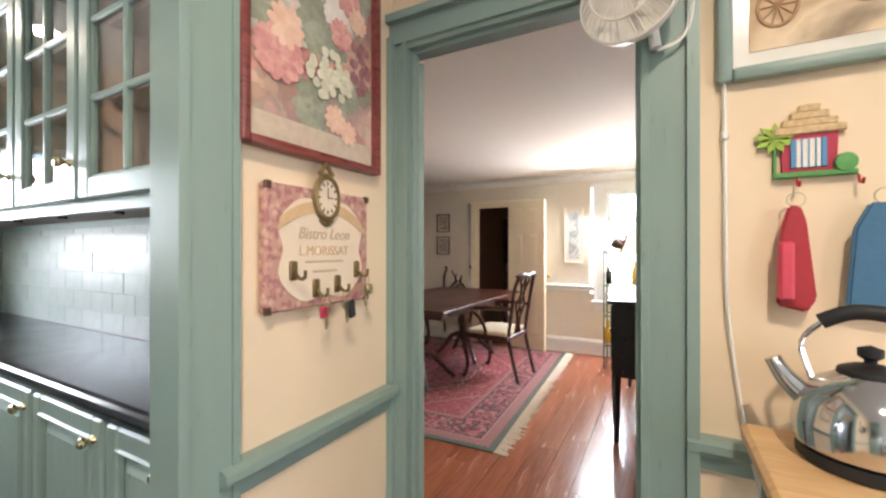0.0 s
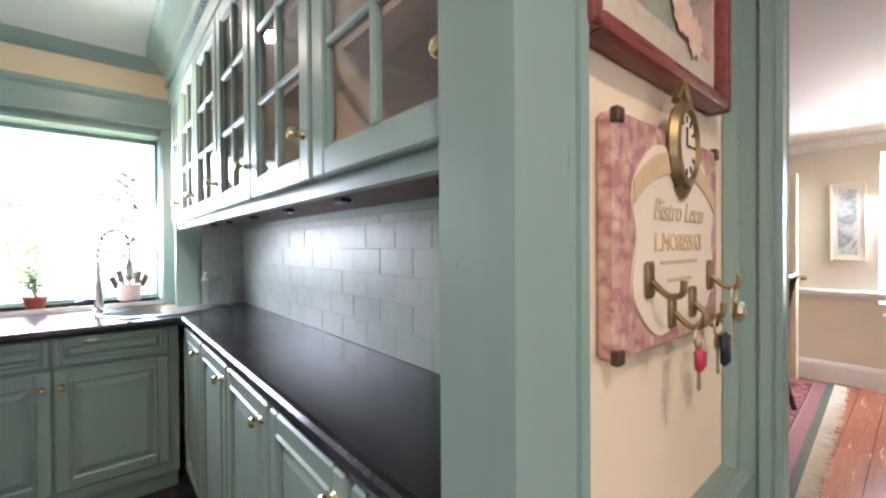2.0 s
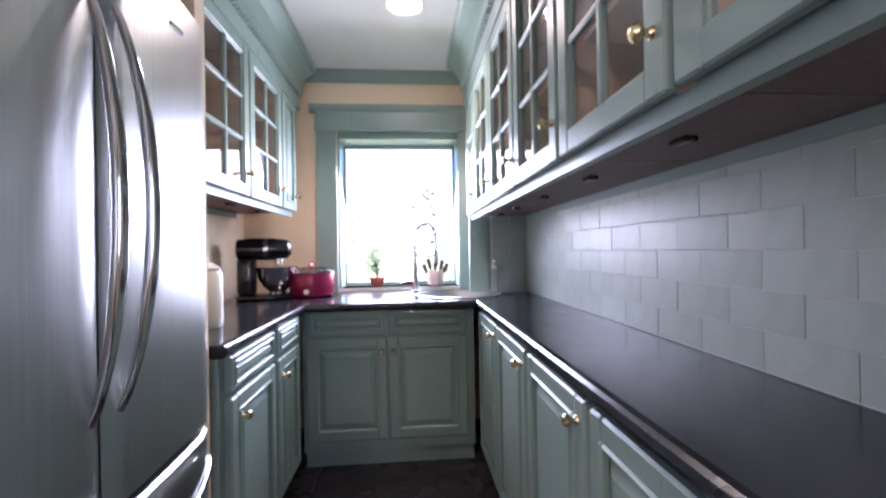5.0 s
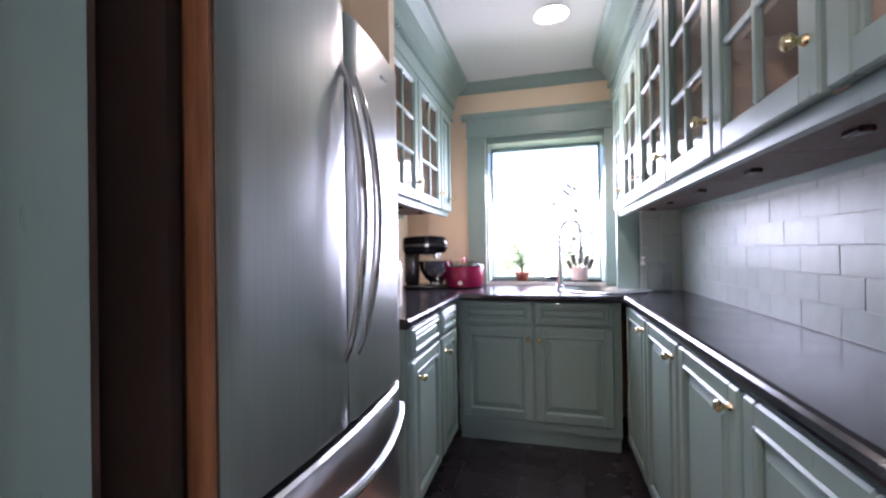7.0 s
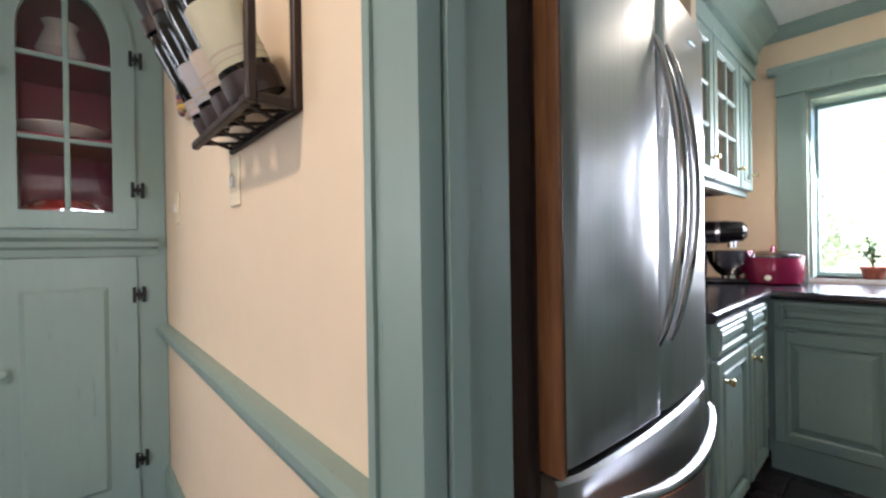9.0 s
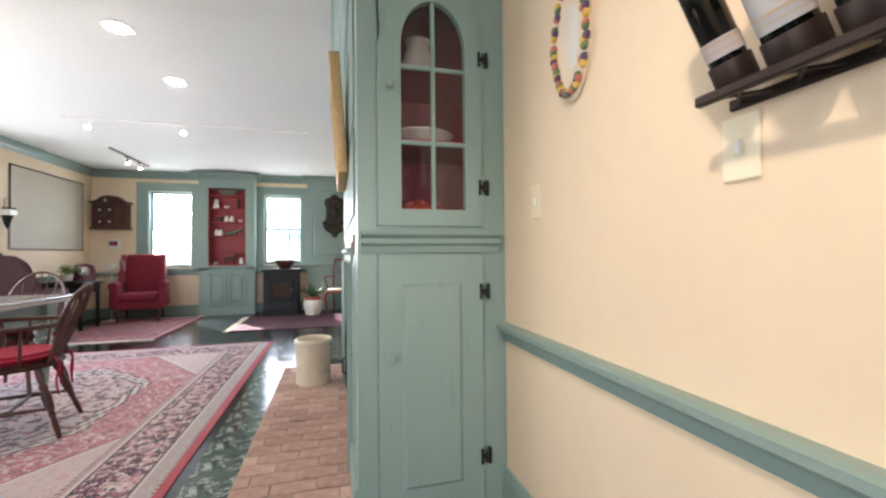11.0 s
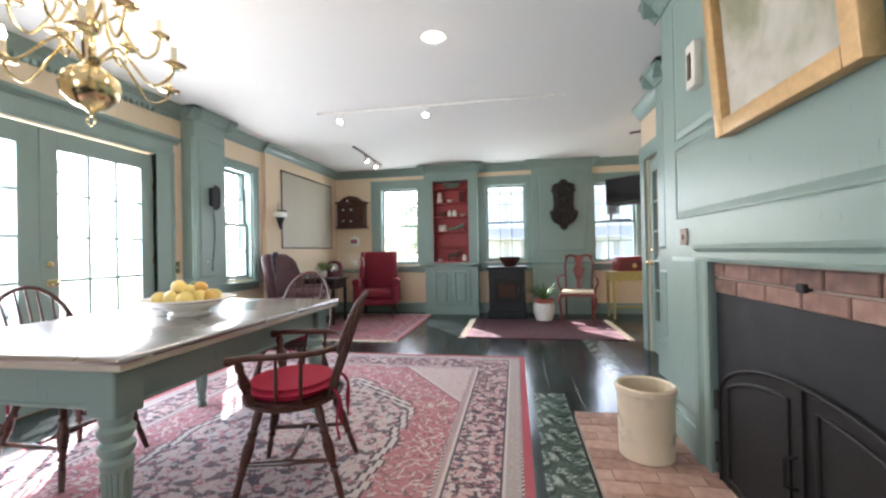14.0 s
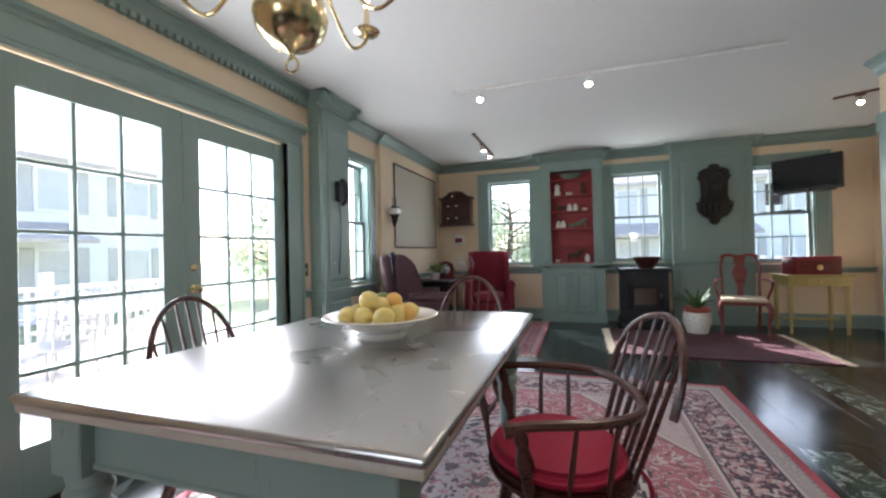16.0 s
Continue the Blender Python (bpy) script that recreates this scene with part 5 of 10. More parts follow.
def casing(m, w, h, cw, label, name, mat=None, head=0.05):
    b = nb(); lo = nb()
    box(lo, -cw, 0, -0.022, 0, -0.02, h); box(lo, w, w + cw, -0.022, 0, -0.02, h); box(lo, -cw, w + cw, -0.022, 0, h, h + cw * 0.8)
    rbox(lo, -cw - 0.01, -cw + 0.02, -0.032, 0, -0.02, h + cw * 0.8, 0.003); rbox(lo, w + cw - 0.02, w + cw + 0.01, -0.032, 0, -0.02, h + cw * 0.8, 0.003); rbox(lo, -cw - 0.02, w + cw + 0.02, -0.034, 0, h + cw * 0.8 - 0.02, h + cw * 0.8 + 0.01, 0.003)
    rbox(lo, -cw - 0.03, w + cw + 0.03, -0.06, 0.02, -0.05, -0.02, 0.006); box(lo, -cw, w + cw, -0.02, 0, -0.13, -0.05)
    bmesh.ops.transform(lo, matrix=m, verts=lo.verts); merge(b, lo)
    return structure(name, b, mat or GREEN, label, "casing")


for i, (x0, x1, z0, z1) in enumerate(SWIN):
    m = pose(x1, SY, z0, 0, 0, 180)
    sash_window("window_%d" % (i + 2), m, x1 - x0, z1 - z0, "double-hung sash window with small panes in a green casing")
    casing(m, x1 - x0, z1 - z0, 0.16, "wide green window casing with a sill", "trim_south_window_%d" % (i + 1))
m = pose(EX, EWIN[1], EWIN[2], 0, 0, -90)
sash_window("window_5", m, EWIN[1] - EWIN[0], EWIN[3] - EWIN[2], "tall double-hung sash window beside the pilaster")
casing(m, EWIN[1] - EWIN[0], EWIN[3] - EWIN[2], 0.10, "green window casing with a sill", "trim_east_window")
# Unseen window, added to go with the north fill light.
m = pose(1.9, NY, 0.85, 0, 0, 0)
sash_window("window_6", m, 1.3, 1.25, "wide sash window added unseen in the north wall", 4, 2)

# bookcase on the south wall; faces +y
bk = thing("bookcase", "green built-in bookcase with a red inside and two cupboard doors", "bookcase", pose(2.37, -8.85, 0, 0, 0, 180))
w = 0.94
b = nb()
box(b, 0, 0.155, 0, 0.25, 0.83, 2.40); box(b, w - 0.155, w, 0, 0.25, 0.83, 2.40); box(b, 0.155, w - 0.155, 0, 0.25, 2.36, 2.52); box(b, 0, 0.155, 0.0, 0.25, 2.40, 2.52); box(b, w - 0.155, w, 0, 0.25, 2.40, 2.52)
rbox(b, 0.03, 0.125, -0.012, 0.0, 0.95, 2.34, 0.004); rbox(b, w - 0.125, w - 0.03, -0.012, 0.0, 0.95, 2.34, 0.004)
part("upper_case", b, GREEN, bk)
b = nb(); box(b, 0.155, w - 0.155, 0.236, 0.248, 0.93, 2.36); box(b, 0.155, 0.16, 0.01, 0.236, 0.93, 2.36); box(b, w - 0.16, w - 0.155, 0.01, 0.236, 0.93, 2.36); box(b, 0.16, w - 0.16, 0.01, 0.236, 0.91, 0.935)
part("back", b, CHERRYRED, bk, "barn red back and sides")
for zz in (1.20, 1.47, 1.73, 1.98, 2.23):
    b = nb(); rbox(b, 0.16, w - 0.16, 0.012, 0.236, zz - 0.018, zz, 0.003); part("shelf", b, CHERRYRED, bk)
b = nb(); box(b, 0.0, w, 0.0, 0.25, 0.0, 0.90); box(b, -0.012, w + 0.012, -0.02, 0.25, 0.0, 0.12); part("base_case", b, GREEN, bk)
b = nb(); rbox(b, -0.02, w + 0.02, -0.035, 0.25, 0.87, 0.912, 0.008); part("ledge", b, GREEN, bk)
b = nb(); strip(b, CROWN, (-0.1, 0, 2.50), (w + 0.1, 0, 2.50), (0, -1, 0)); strip(b, CROWN, (0, -0.1, 2.50), (0, 0.25, 2.50), (-1, 0, 0)); strip(b, CROWN, (w, -0.1, 2.50), (w, 0.25, 2.50), (1, 0, 0)); part("cornice", b, GREEN, bk)
raised_door(bk, 0.14, 0.465, 0.16, 0.80, (0.435, 0.56)); raised_door(bk, 0.475, 0.80, 0.16, 0.80, (0.505, 0.56))

# panelled section with the wall fountain
b = nb(); box(b, -0.52, 0.49, SY, SY + 0.12, 0, 2.52)
lo = nb(); rails(lo, 0.07, 0.94, 1.02, 2.44, 0.03, 0.0, -0.016); frustum(lo, 0.12, 0.89, 1.07, 2.39, 0.001, -0.012, 0.03); rails(lo, 0.07, 0.94, 0.22, 0.80, 0.03, 0.0, -0.016)
bmesh.ops.transform(lo, matrix=pose(0.49, SY + 0.12, 0, 0, 0, 180), verts=lo.verts); merge(b, lo)
strip(b, CROWN, (-0.62, SY + 0.12, 2.52), (0.59, SY + 0.12, 2.52), (0, 1, 0)); strip(b, CROWN, (0.49, SY, 2.52), (0.49, SY + 0.22, 2.52), (1, 0, 0)); strip(b, CROWN, (-0.52, SY, 2.52), (-0.52, SY + 0.22, 2.52), (-1, 0, 0))
strip(b, CHAIR, (-0.52, SY + 0.12, 0.84), (0.49, SY + 0.12, 0.84), (0, 1, 0))
structure("panel_south", b, GREEN, "green panelled wall section", "panelling")

# ---- great room things ----
WINDSOR = wood("dark_windsor_wood", rgb(40, 20, 16), rgb(92, 50, 38), 0.3)
REDCUSH = plain("red_seat_cushion", rgb(150, 10, 50), 0.8, 0, 0.12, 60, 0.3)


def turned(p0, p1, prof):
    """A turned bar from p0 to p1; prof: (share of the way, radius)."""
    p0, p1 = Vector(p0), Vector(p1)
    m = Matrix.Translation(p0) @ (p1 - p0).to_track_quat('Z', 'Y').to_matrix().to_4x4()
    return [(r, t * (p1 - p0).length) for t, r in prof], m


LEGP = [(0, 0.011), (0.18, 0.015), (0.3, 0.012), (0.33, 0.019), (0.37, 0.013), (0.42, 0.02), (0.58, 0.024), (0.68, 0.016), (0.72, 0.023), (0.76, 0.014), (0.88, 0.02), (1, 0.016)]


def windsor(name, m, arms, cushion, label, tone=None):
    """Front faces local +x."""
    mat = tone or WINDSOR
    c = thing(name, label, "chair", m, "chairs round the table")
    b = nb()
    seat = [(0.23 * math.cos(a) * (1.0 if math.cos(a) > 0 else 0.92), 0.235 * math.sin(a)) for a in [2 * math.pi * i / 32 for i in range(32)]]
    lo = nb(); plate(lo, seat, 0.04, pose(0, 0, 0.41)); fix(lo); bmesh.ops.bevel(lo, geom=[e for e in lo.edges if abs(e.verts[0].co.z - e.verts[1].co.z) < 1e-5], offset=0.014, segments=2, affect='EDGES'); merge(b, lo)
    part("seat", b, mat, c, "", True)
    feet = []
    for sx, sy in ((1, 1), (1, -1), (-1, 1), (-1, -1)):
        b = nb(); top, ft = (sx * 0.12, sy * 0.13, 0.415), (sx * 0.21 - (0.03 if sx < 0 else 0), sy * 0.215, 0.0)
        prof, mm = turned(ft, top, LEGP); lathe(b, prof, mm, 10); part("leg", b, mat, c, "", True)
        feet.append((Vector(ft), Vector(top)))
    b = nb(); mids = [f.lerp(t, 0.42) for f, t in feet]
    SP = [(0, 0.009), (0.4, 0.012), (0.5, 0.018), (0.6, 0.012), (1, 0.009)]
    for i, j in ((0, 2), (1, 3)):
        prof, mm = turned(mids[i], mids[j], SP); lathe(b, prof, mm, 8)
    prof, mm = turned((mids[0] + mids[2]) / 2, (mids[1] + mids[3]) / 2, SP); lathe(b, prof, mm, 8)
    part("stretcher", b, mat, c, "", True)
    # bow back
    n = 28
    zb = 0.66 if arms else 0.44
    bow = []
    for i in range(n + 1):
        t = math.pi * i / n
        y, h = -0.22 * math.cos(t), math.sin(t) ** 0.75
        z = zb + (0.90 - zb) * h
        bow.append((-0.17 - 0.13 * (z - 0.44) / 0.46 - (0.03 if arms else 0) * (1 - abs(math.cos(t))), y, z))
    b = nb(); tube(b, bow, 0.0115, 8); part("bow", b, mat, c, "bent wooden back bow", True)
    for k in range(7):
        y = -0.15 + 0.05 * k
        top = min(bow[3:-3], key=lambda p: abs(p[1] - y * 1.12))
        b = nb(); prof, mm = turned((-0.165 - 0.012 * (1 - abs(y) / 0.15), y * 0.9, 0.44), top, [(0, 0.006), (0.35, 0.009), (1, 0.005)]); lathe(b, prof, mm, 6); part("spindle", b, mat, c, "", True)
    if arms:
        pts = bez([(0.20, -0.27, 0.655), (0.12, -0.265, 0.665), (-0.05, -0.25, 0.665), (-0.17, -0.18, 0.665), (-0.215, 0, 0.665), (-0.17, 0.18, 0.665), (-0.05, 0.25, 0.665), (0.12, 0.265, 0.665), (0.20, 0.27, 0.655)], 6)
        b = nb(); tube(b, pts, [0.021 if i < 3 or i > len(pts) - 4 else 0.0145 for i in range(len(pts))], 8); part("arm_rail", b, mat, c, "bent arm rail with scrolled ends", True)
        for sy in (-1, 1):
            b = nb(); prof, mm = turned((0.13, sy * 0.20, 0.44), (0.16, sy * 0.262, 0.655), [(0, 0.011), (0.15, 0.018), (0.25, 0.013), (0.5, 0.025), (0.75, 0.014), (0.85, 0.02), (1, 0.012)]); lathe(b, prof, mm, 10); part("arm_post", b, mat, c, "", True)
            for q in (0.03, -0.07):
                b = nb(); prof, mm = turned((q, sy * 0.205, 0.44), (q - 0.015, sy * 0.25, 0.66), [(0, 0.006), (0.4, 0.009), (1, 0.006)]); lathe(b, prof, mm, 6); part("spindle", b, mat, c, "", True)
    if cushion:
        lo = nb(); plate(lo, [(x * 0.93, y * 0.93) for x, y in seat], 0.05, pose(0.01, 0, 0.452)); fix(lo)
        bmesh.ops.bevel(lo, geom=[e for e in lo.edges if abs(e.verts[0].co.z - e.verts[1].co.z) < 1e-5], offset=0.022, segments=3, affect='EDGES')
        b = nb(); merge(b, lo); cs = part("cushion", b, REDCUSH, c, "red tied seat cushion", True)
        b = nb()
        for sy in (-1, 1):
            tube(b, bez([(-0.19, sy * 0.11, 0.47), (-0.215, sy * 0.13, 0.42), (-0.205, sy * 0.14, 0.33), (-0.215, sy * 0.13, 0.24)], 4), 0.006, 5); tube(b, bez([(-0.19, sy * 0.11, 0.47), (-0.22, sy * 0.11, 0.41), (-0.22, sy * 0.10, 0.3)], 4), 0.006, 5)
        part("tie", b, REDCUSH, cs, "", True)
    return c


windsor("armchair", pose(1.855, -3.62, 0.012, 0, 0, 15) @ Matrix.Diagonal((1.05, 1.08, 1.0, 1)), True, True, "dark windsor armchair with a red tied cushion at the table")
windsor("side_chair", pose(2.495, -4.65, 0.012, 0, 0, 90) @ Matrix.Diagonal((1.05, 1.05, 1.05, 1)), False, True, "dark windsor bow-back chair with a red cushion at the table end")
windsor("side_chair", pose(3.13, -3.57, 0.012, 0, 0, 180) @ Matrix.Diagonal((1.05, 1.05, 1.05, 1)), False, True, "dark windsor bow-back chair on the window side of the table")

# farm table
tb = thing("dining_table", "green painted farm table with a polished metal top and turned legs", "table", pose(2.62, -3.69, 0.012))
HX, HY, TZ = 0.585, 0.82, 0.778
b = nb(); rbox(b, -HX, HX, -HY, HY, TZ - 0.026, TZ, 0.011, None, 3); part("tabletop", b, ZINC, tb, "polished zinc top with a rounded edge", True)
b = nb(); rbox(b, -HX + 0.008, HX - 0.008, -HY + 0.008, HY - 0.008, TZ - 0.050, TZ - 0.0255, 0.008, None, 2); part("top_moulding", b, painted("cream_edge_paint", rgb(196, 186, 172), 0.4, 0.1), tb, "worn pale edge moulding", True)
AX0, AY0, AZ0 = HX - 0.115, HY - 0.085, TZ - 0.205
for x0, x1, y0, y1 in ((-AX0, -AX0 + 0.025, -AY0 + 0.06, AY0 - 0.06), (AX0 - 0.025, AX0, -AY0 + 0.06, AY0 - 0.06), (-AX0 + 0.06, AX0 - 0.06, -AY0, -AY0 + 0.025), (-AX0 + 0.06, AX0 - 0.06, AY0 - 0.025, AY0)):
    b = nb(); box(b, x0, x1, y0, y1, AZ0, TZ - 0.05); part("apron", b, GREEN, tb)
for y in (-AY0 - 0.006, AY0 - 0.019):
    b = nb(); rbox(b, -AX0 + 0.06, AX0 - 0.06, y, y + 0.025, AZ0 - 0.002, AZ0 + 0.014, 0.004); part("apron_bead", b, GREEN, tb)
for x in (-AX0 - 0.006, AX0 - 0.019):
    b = nb(); rbox(b, x, x + 0.025, -AY0 + 0.06, AY0 - 0.06, AZ0 - 0.002, AZ0 + 0.014, 0.004); part("apron_bead", b, GREEN, tb)
TLEG = [(0.026, 0), (0.034, 0.012), (0.028, 0.03), (0.022, 0.045), (0.034, 0.07), (0.026, 0.085), (0.030, 0.11), (0.042, 0.36), (0.050, 0.375), (0.052, 0.395), (0.042, 0.41), (0.055, 0.43), (0.058, 0.45), (0.044, 0.468), (0.056, 0.488), (0.058, 0.505), (0.046, 0.522), (0.052, 0.545), (0.05, 0.56)]
for sx in (-1, 1):
    for sy in (-1, 1):
        lx, ly = sx * (AX0 - 0.02), sy * (AY0 - 0.02)
        b = nb(); rbox(b, lx - 0.058, lx + 0.058, ly - 0.058, ly + 0.058, 0.556, TZ - 0.05, 0.006); lathe(b, TLEG, pose(lx, ly, 0), 20)
        for k in range(16):
            a = 2 * math.pi * k / 16
            tube(b, [(lx + 0.028 * math.cos(a), ly + 0.028 * math.sin(a), 0.11), (lx + 0.042 * math.cos(a), ly + 0.042 * math.sin(a), 0.365)], 0.0065, 5)
        part("leg", b, GREEN, tb, "turned and reeded leg", True)

# fruit bowl
TOPZ = 0.79
bo = thing("fruit_platter", "white pierced china platter on a low foot, on the table", "bowl", pose(2.58, -3.76, TOPZ))
b = nb(); lathe(b, [(0.10, 0), (0.105, 0.008), (0.085, 0.02), (0.10, 0.03), (0.15, 0.05), (0.165, 0.07), (0.235, 0.085), (0.24, 0.09), (0.235, 0.094), (0.16, 0.08), (0.10, 0.045), (0.001, 0.04)], None, 48); part("dish", b, CHINA, bo, "", True)
b = nb()
for k in range(36):
    a = 2 * math.pi * k / 36; lathe(b, [(0.012, 0), (0.009, 0.004), (0.001, 0.005)], pose(0.205 * math.cos(a), 0.205 * math.sin(a), 0.0825), 6)
part("rim_beads", b, CHINA, bo, "", True)
LEMON, ORANGE, LIME = plain("lemon_skin", rgb(226, 204, 124), 0.45, 0, 0.08, 120, 0.3), plain("orange_skin", rgb(222, 176, 92), 0.45, 0, 0.08, 120, 0.3), plain("lime_skin", rgb(112, 128, 72), 0.45, 0, 0.15, 90, 0.3)
rf = random.Random(5)
spots = [(0.0, 0.0, 0.13, 0), (0.09, 0.02, 0.1, 0), (-0.09, 0.03, 0.1, 0), (0.03, 0.10, 0.1, 0), (-0.03, -0.10, 0.1, 0), (0.07, -0.08, 0.1, 2), (-0.10, -0.07, 0.1, 0), (0.13, -0.03, 0.1, 2), (0.10, 0.10, 0.1, 0), (-0.07, 0.11, 0.1, 0), (-0.02, -0.14, 0.1, 1), (0.04, 0.03, 0.155, 0), (-0.05, -0.03, 0.15, 1), (0.02, -0.06, 0.15, 2), (-0.13, 0.0, 0.1, 1)]
for x, y, z, k in spots:
    b = nb(); r = (0.04, 0.036, 0.033)[k]; st = (1.15, 1.0, 1.1)[k]
    lathe(b, [(0.001, -r * st)] + [(r * math.cos(t), r * st * math.sin(t)) for t in [math.pi * (i / 10 - 0.5) for i in range(1, 10)]] + ([(0.006, r * st * 1.08)] if k == 0 else []) + [(0.001, r * st * (1.12 if k == 0 else 1))], pose(0, 0, 0, rf.uniform(50, 120), rf.uniform(-30, 30), rf.uniform(0, 360)), 14, False)
    o = tagged(mesh_ob(("lemon", "orange", "lime")[k], b, (LEMON, ORANGE, LIME)[k], True), ("ripe yellow lemon in the white platter", "small orange in the white platter", "green lime in the white platter")[k], "fruit", "fruit in the platter")
    o.matrix_world = pose(2.58 + x * 0.95, -3.76 + y * 0.95, TOPZ + z - 0.005)

# brass chandelier
ch = thing("chandelier", "polished brass chandelier with two tiers of candle arms", "chandelier", pose(2.595, -3.25, 1.742))
b = nb(); lathe(b, [(0.001, 0.0), (0.012, 0.004), (0.02, 0.015), (0.06, 0.03), (0.10, 0.07), (0.11, 0.115), (0.10, 0.16), (0.06, 0.195), (0.025, 0.21), (0.04, 0.225), (0.045, 0.24), (0.02, 0.26), (0.018, 0.34), (0.04, 0.37), (0.045, 0.40), (0.02, 0.43), (0.016, 0.52), (0.035, 0.55), (0.03, 0.6), (0.012, 0.63), (0.012, 0.70)], None, 24); part("stem", b, BRASS, ch, "brass ball and baluster stem", True)
b = nb(); tube(b, [(0.022 * math.cos(a), 0, -0.03 + 0.022 * math.sin(a)) for a in [2 * math.pi * i / 20 for i in range(20)]], 0.004, 6, True); lathe(b, [(0.008, -0.012), (0.008, 0.003)], None, 8); part("ring", b, BRASS, ch, "", True)
b = nb()
for k in range(7):
    zc = 0.715 + k * 0.032
    tube(b, [(0.009 * math.cos(a) * (1 if k % 2 else 0), 0.009 * math.cos(a) * (0 if k % 2 else 1), zc + 0.02 * math.sin(a)) for a in [2 * math.pi * i / 12 for i in range(12)]], 0.0028, 5, True)
lathe(b, [(0.008, 0.92), (0.05, 0.93), (0.055, 0.945)], None, 20); part("chain", b, BRASS, ch, "", True)
WAX = plain("ivory_candle_sleeve", rgb(236, 226, 206), 0.5)
FLAME = glow("candle_bulb", (1.0, 0.78, 0.5, 1), 10)
for tier, (n, rad, z0, zt, ph) in enumerate(((6, 0.34, 0.235, 0.21, 0.3), (6, 0.25, 0.40, 0.40, 0.82))):
    for k in range(n):
        a = ph + 2 * math.pi * k / n
        d = Vector((math.cos(a), math.sin(a), 0))
        arm = bez([d * 0.03 + Vector((0, 0, z0)), d * 0.10 + Vector((0, 0, z0 + 0.06)), d * (rad * 0.45) + Vector((0, 0, z0 + 0.01)), d * (rad * 0.72) + Vector((0, 0, z0 - 0.10)), d * (rad * 0.93) + Vector((0, 0, z0 - 0.07)), d * rad + Vector((0, 0, zt))], 6)
        b = nb(); tube(b, arm, 0.0065, 8); ar = part("arm", b, BRASS, ch, "curved brass arm", True)
        mm = Matrix.Translation(d * rad)
        b = nb(); lathe(b, [(0.012, zt), (0.045, zt + 0.008), (0.05, zt + 0.014), (0.016, zt + 0.014), (0.018, zt + 0.03), (0.016, zt + 0.038)], mm, 16); part("drip_pan", b, BRASS, ar, "", True)
        b = nb(); lathe(b, [(0.011, zt + 0.036), (0.011, zt + 0.10)], mm, 12); part("candle", b, WAX, ar, "", True)
        b = nb(); lathe(b, [(0.006, zt + 0.10), (0.011, zt + 0.12), (0.008, zt + 0.145), (0.001, zt + 0.165)], mm, 10); part("bulb", b, FLAME, ar, "glowing candle bulb", True)
        b = nb(); lathe(b, [(0.001, z0 + 0.045), (0.01, z0 + 0.055), (0.005, z0 + 0.07), (0.001, z0 + 0.09)], Matrix.Translation(d * 0.09), 8); part("scroll_finial", b, BRASS, ar, "", True)

# recessed and track lights
can_light(1.33, -4.62, CZ - 0.004)
can_light(1.38, -3.74, CZ - 0.004)
TRACKW = plain("white_track", rgb(234, 232, 228), 0.4)


def track(name_m, length, heads, mat, label, hot):
    t = thing("track_light", label, "track light", name_m, "track lights")
    b = nb(); rbox(b, 0, length, -0.017, 0.017, -0.02, 0, 0.003); part("rail", b, mat, t)
    for x, tilt in heads:
        b = nb(); rbox(b, x - 0.04, x + 0.04, -0.015, 0.015, -0.04, -0.02, 0.004); tube(b, [(x, 0, -0.04), (x, 0, -0.075)], 0.006, 6); h = part("head", b, mat, t)
        b = nb(); lathe(b, [(0.012, 0), (0.03, 0.02), (0.033, 0.05), (0.03, 0.05), (0.001, 0.03)], pose(x, 0, -0.07, 180 + tilt, 0, 0), 14); part("shade", b, mat, h, "", True)
        b = nb(); lathe(b, [(0.027, 0.046), (0.02, 0.054), (0.001, 0.056)], pose(x, 0, -0.07, 180 + tilt, 0, 0), 14); part("bulb", b, LAMPGLOW, h, "glowing bulb", True)
    return t


track(pose(0.28, -5.93, CZ, 0, 0, 0), 2.62, [(0.0 + 1.40, 25), (2.35, 25)], TRACKW, "white ceiling track light with two lit spots", 1)
track(pose(3.05, -8.55, CZ, 0, 0, 90), 1.25, [(0.35, 20), (0.75, 20)], plain("bronze_track", rgb(120, 86, 70), 0.4, 0.3), "bronze ceiling track light with two lit spots", 1)
track(pose(-0.75, -7.55, CZ, 0, 0, 150), 0.7, [(0.2, -30), (0.5, -30)], plain("bronze_track_b", rgb(110, 84, 70), 0.4, 0.3), "bronze ceiling track light over the television", 1)

# painting and sensor on the chimney breast
GILT = plain("gilt_frame", rgb(198, 164, 116), 0.45, 0.4, 0.12, 40, 0.2)


def art(name, stops, scale, seed):
    m = Mat(name, stops[0], 0.6)
    v = m.map((scale, scale, scale), loc=(seed, seed * 0.7, 0))
    f, g = m.noise(2.0, v, 4, 0.5, 0.3), m.noise(9, v, 5)
    k = len(stops)
    c = m.ramp(f, *[(0.25 + 0.5 * i / (k - 1), s) for i, s in enumerate(stops)])
    m.color(m.mix(0.25, c, m.ramp(g, (0.3, stops[-1]), (0.7, stops[0]))))
    return m.m


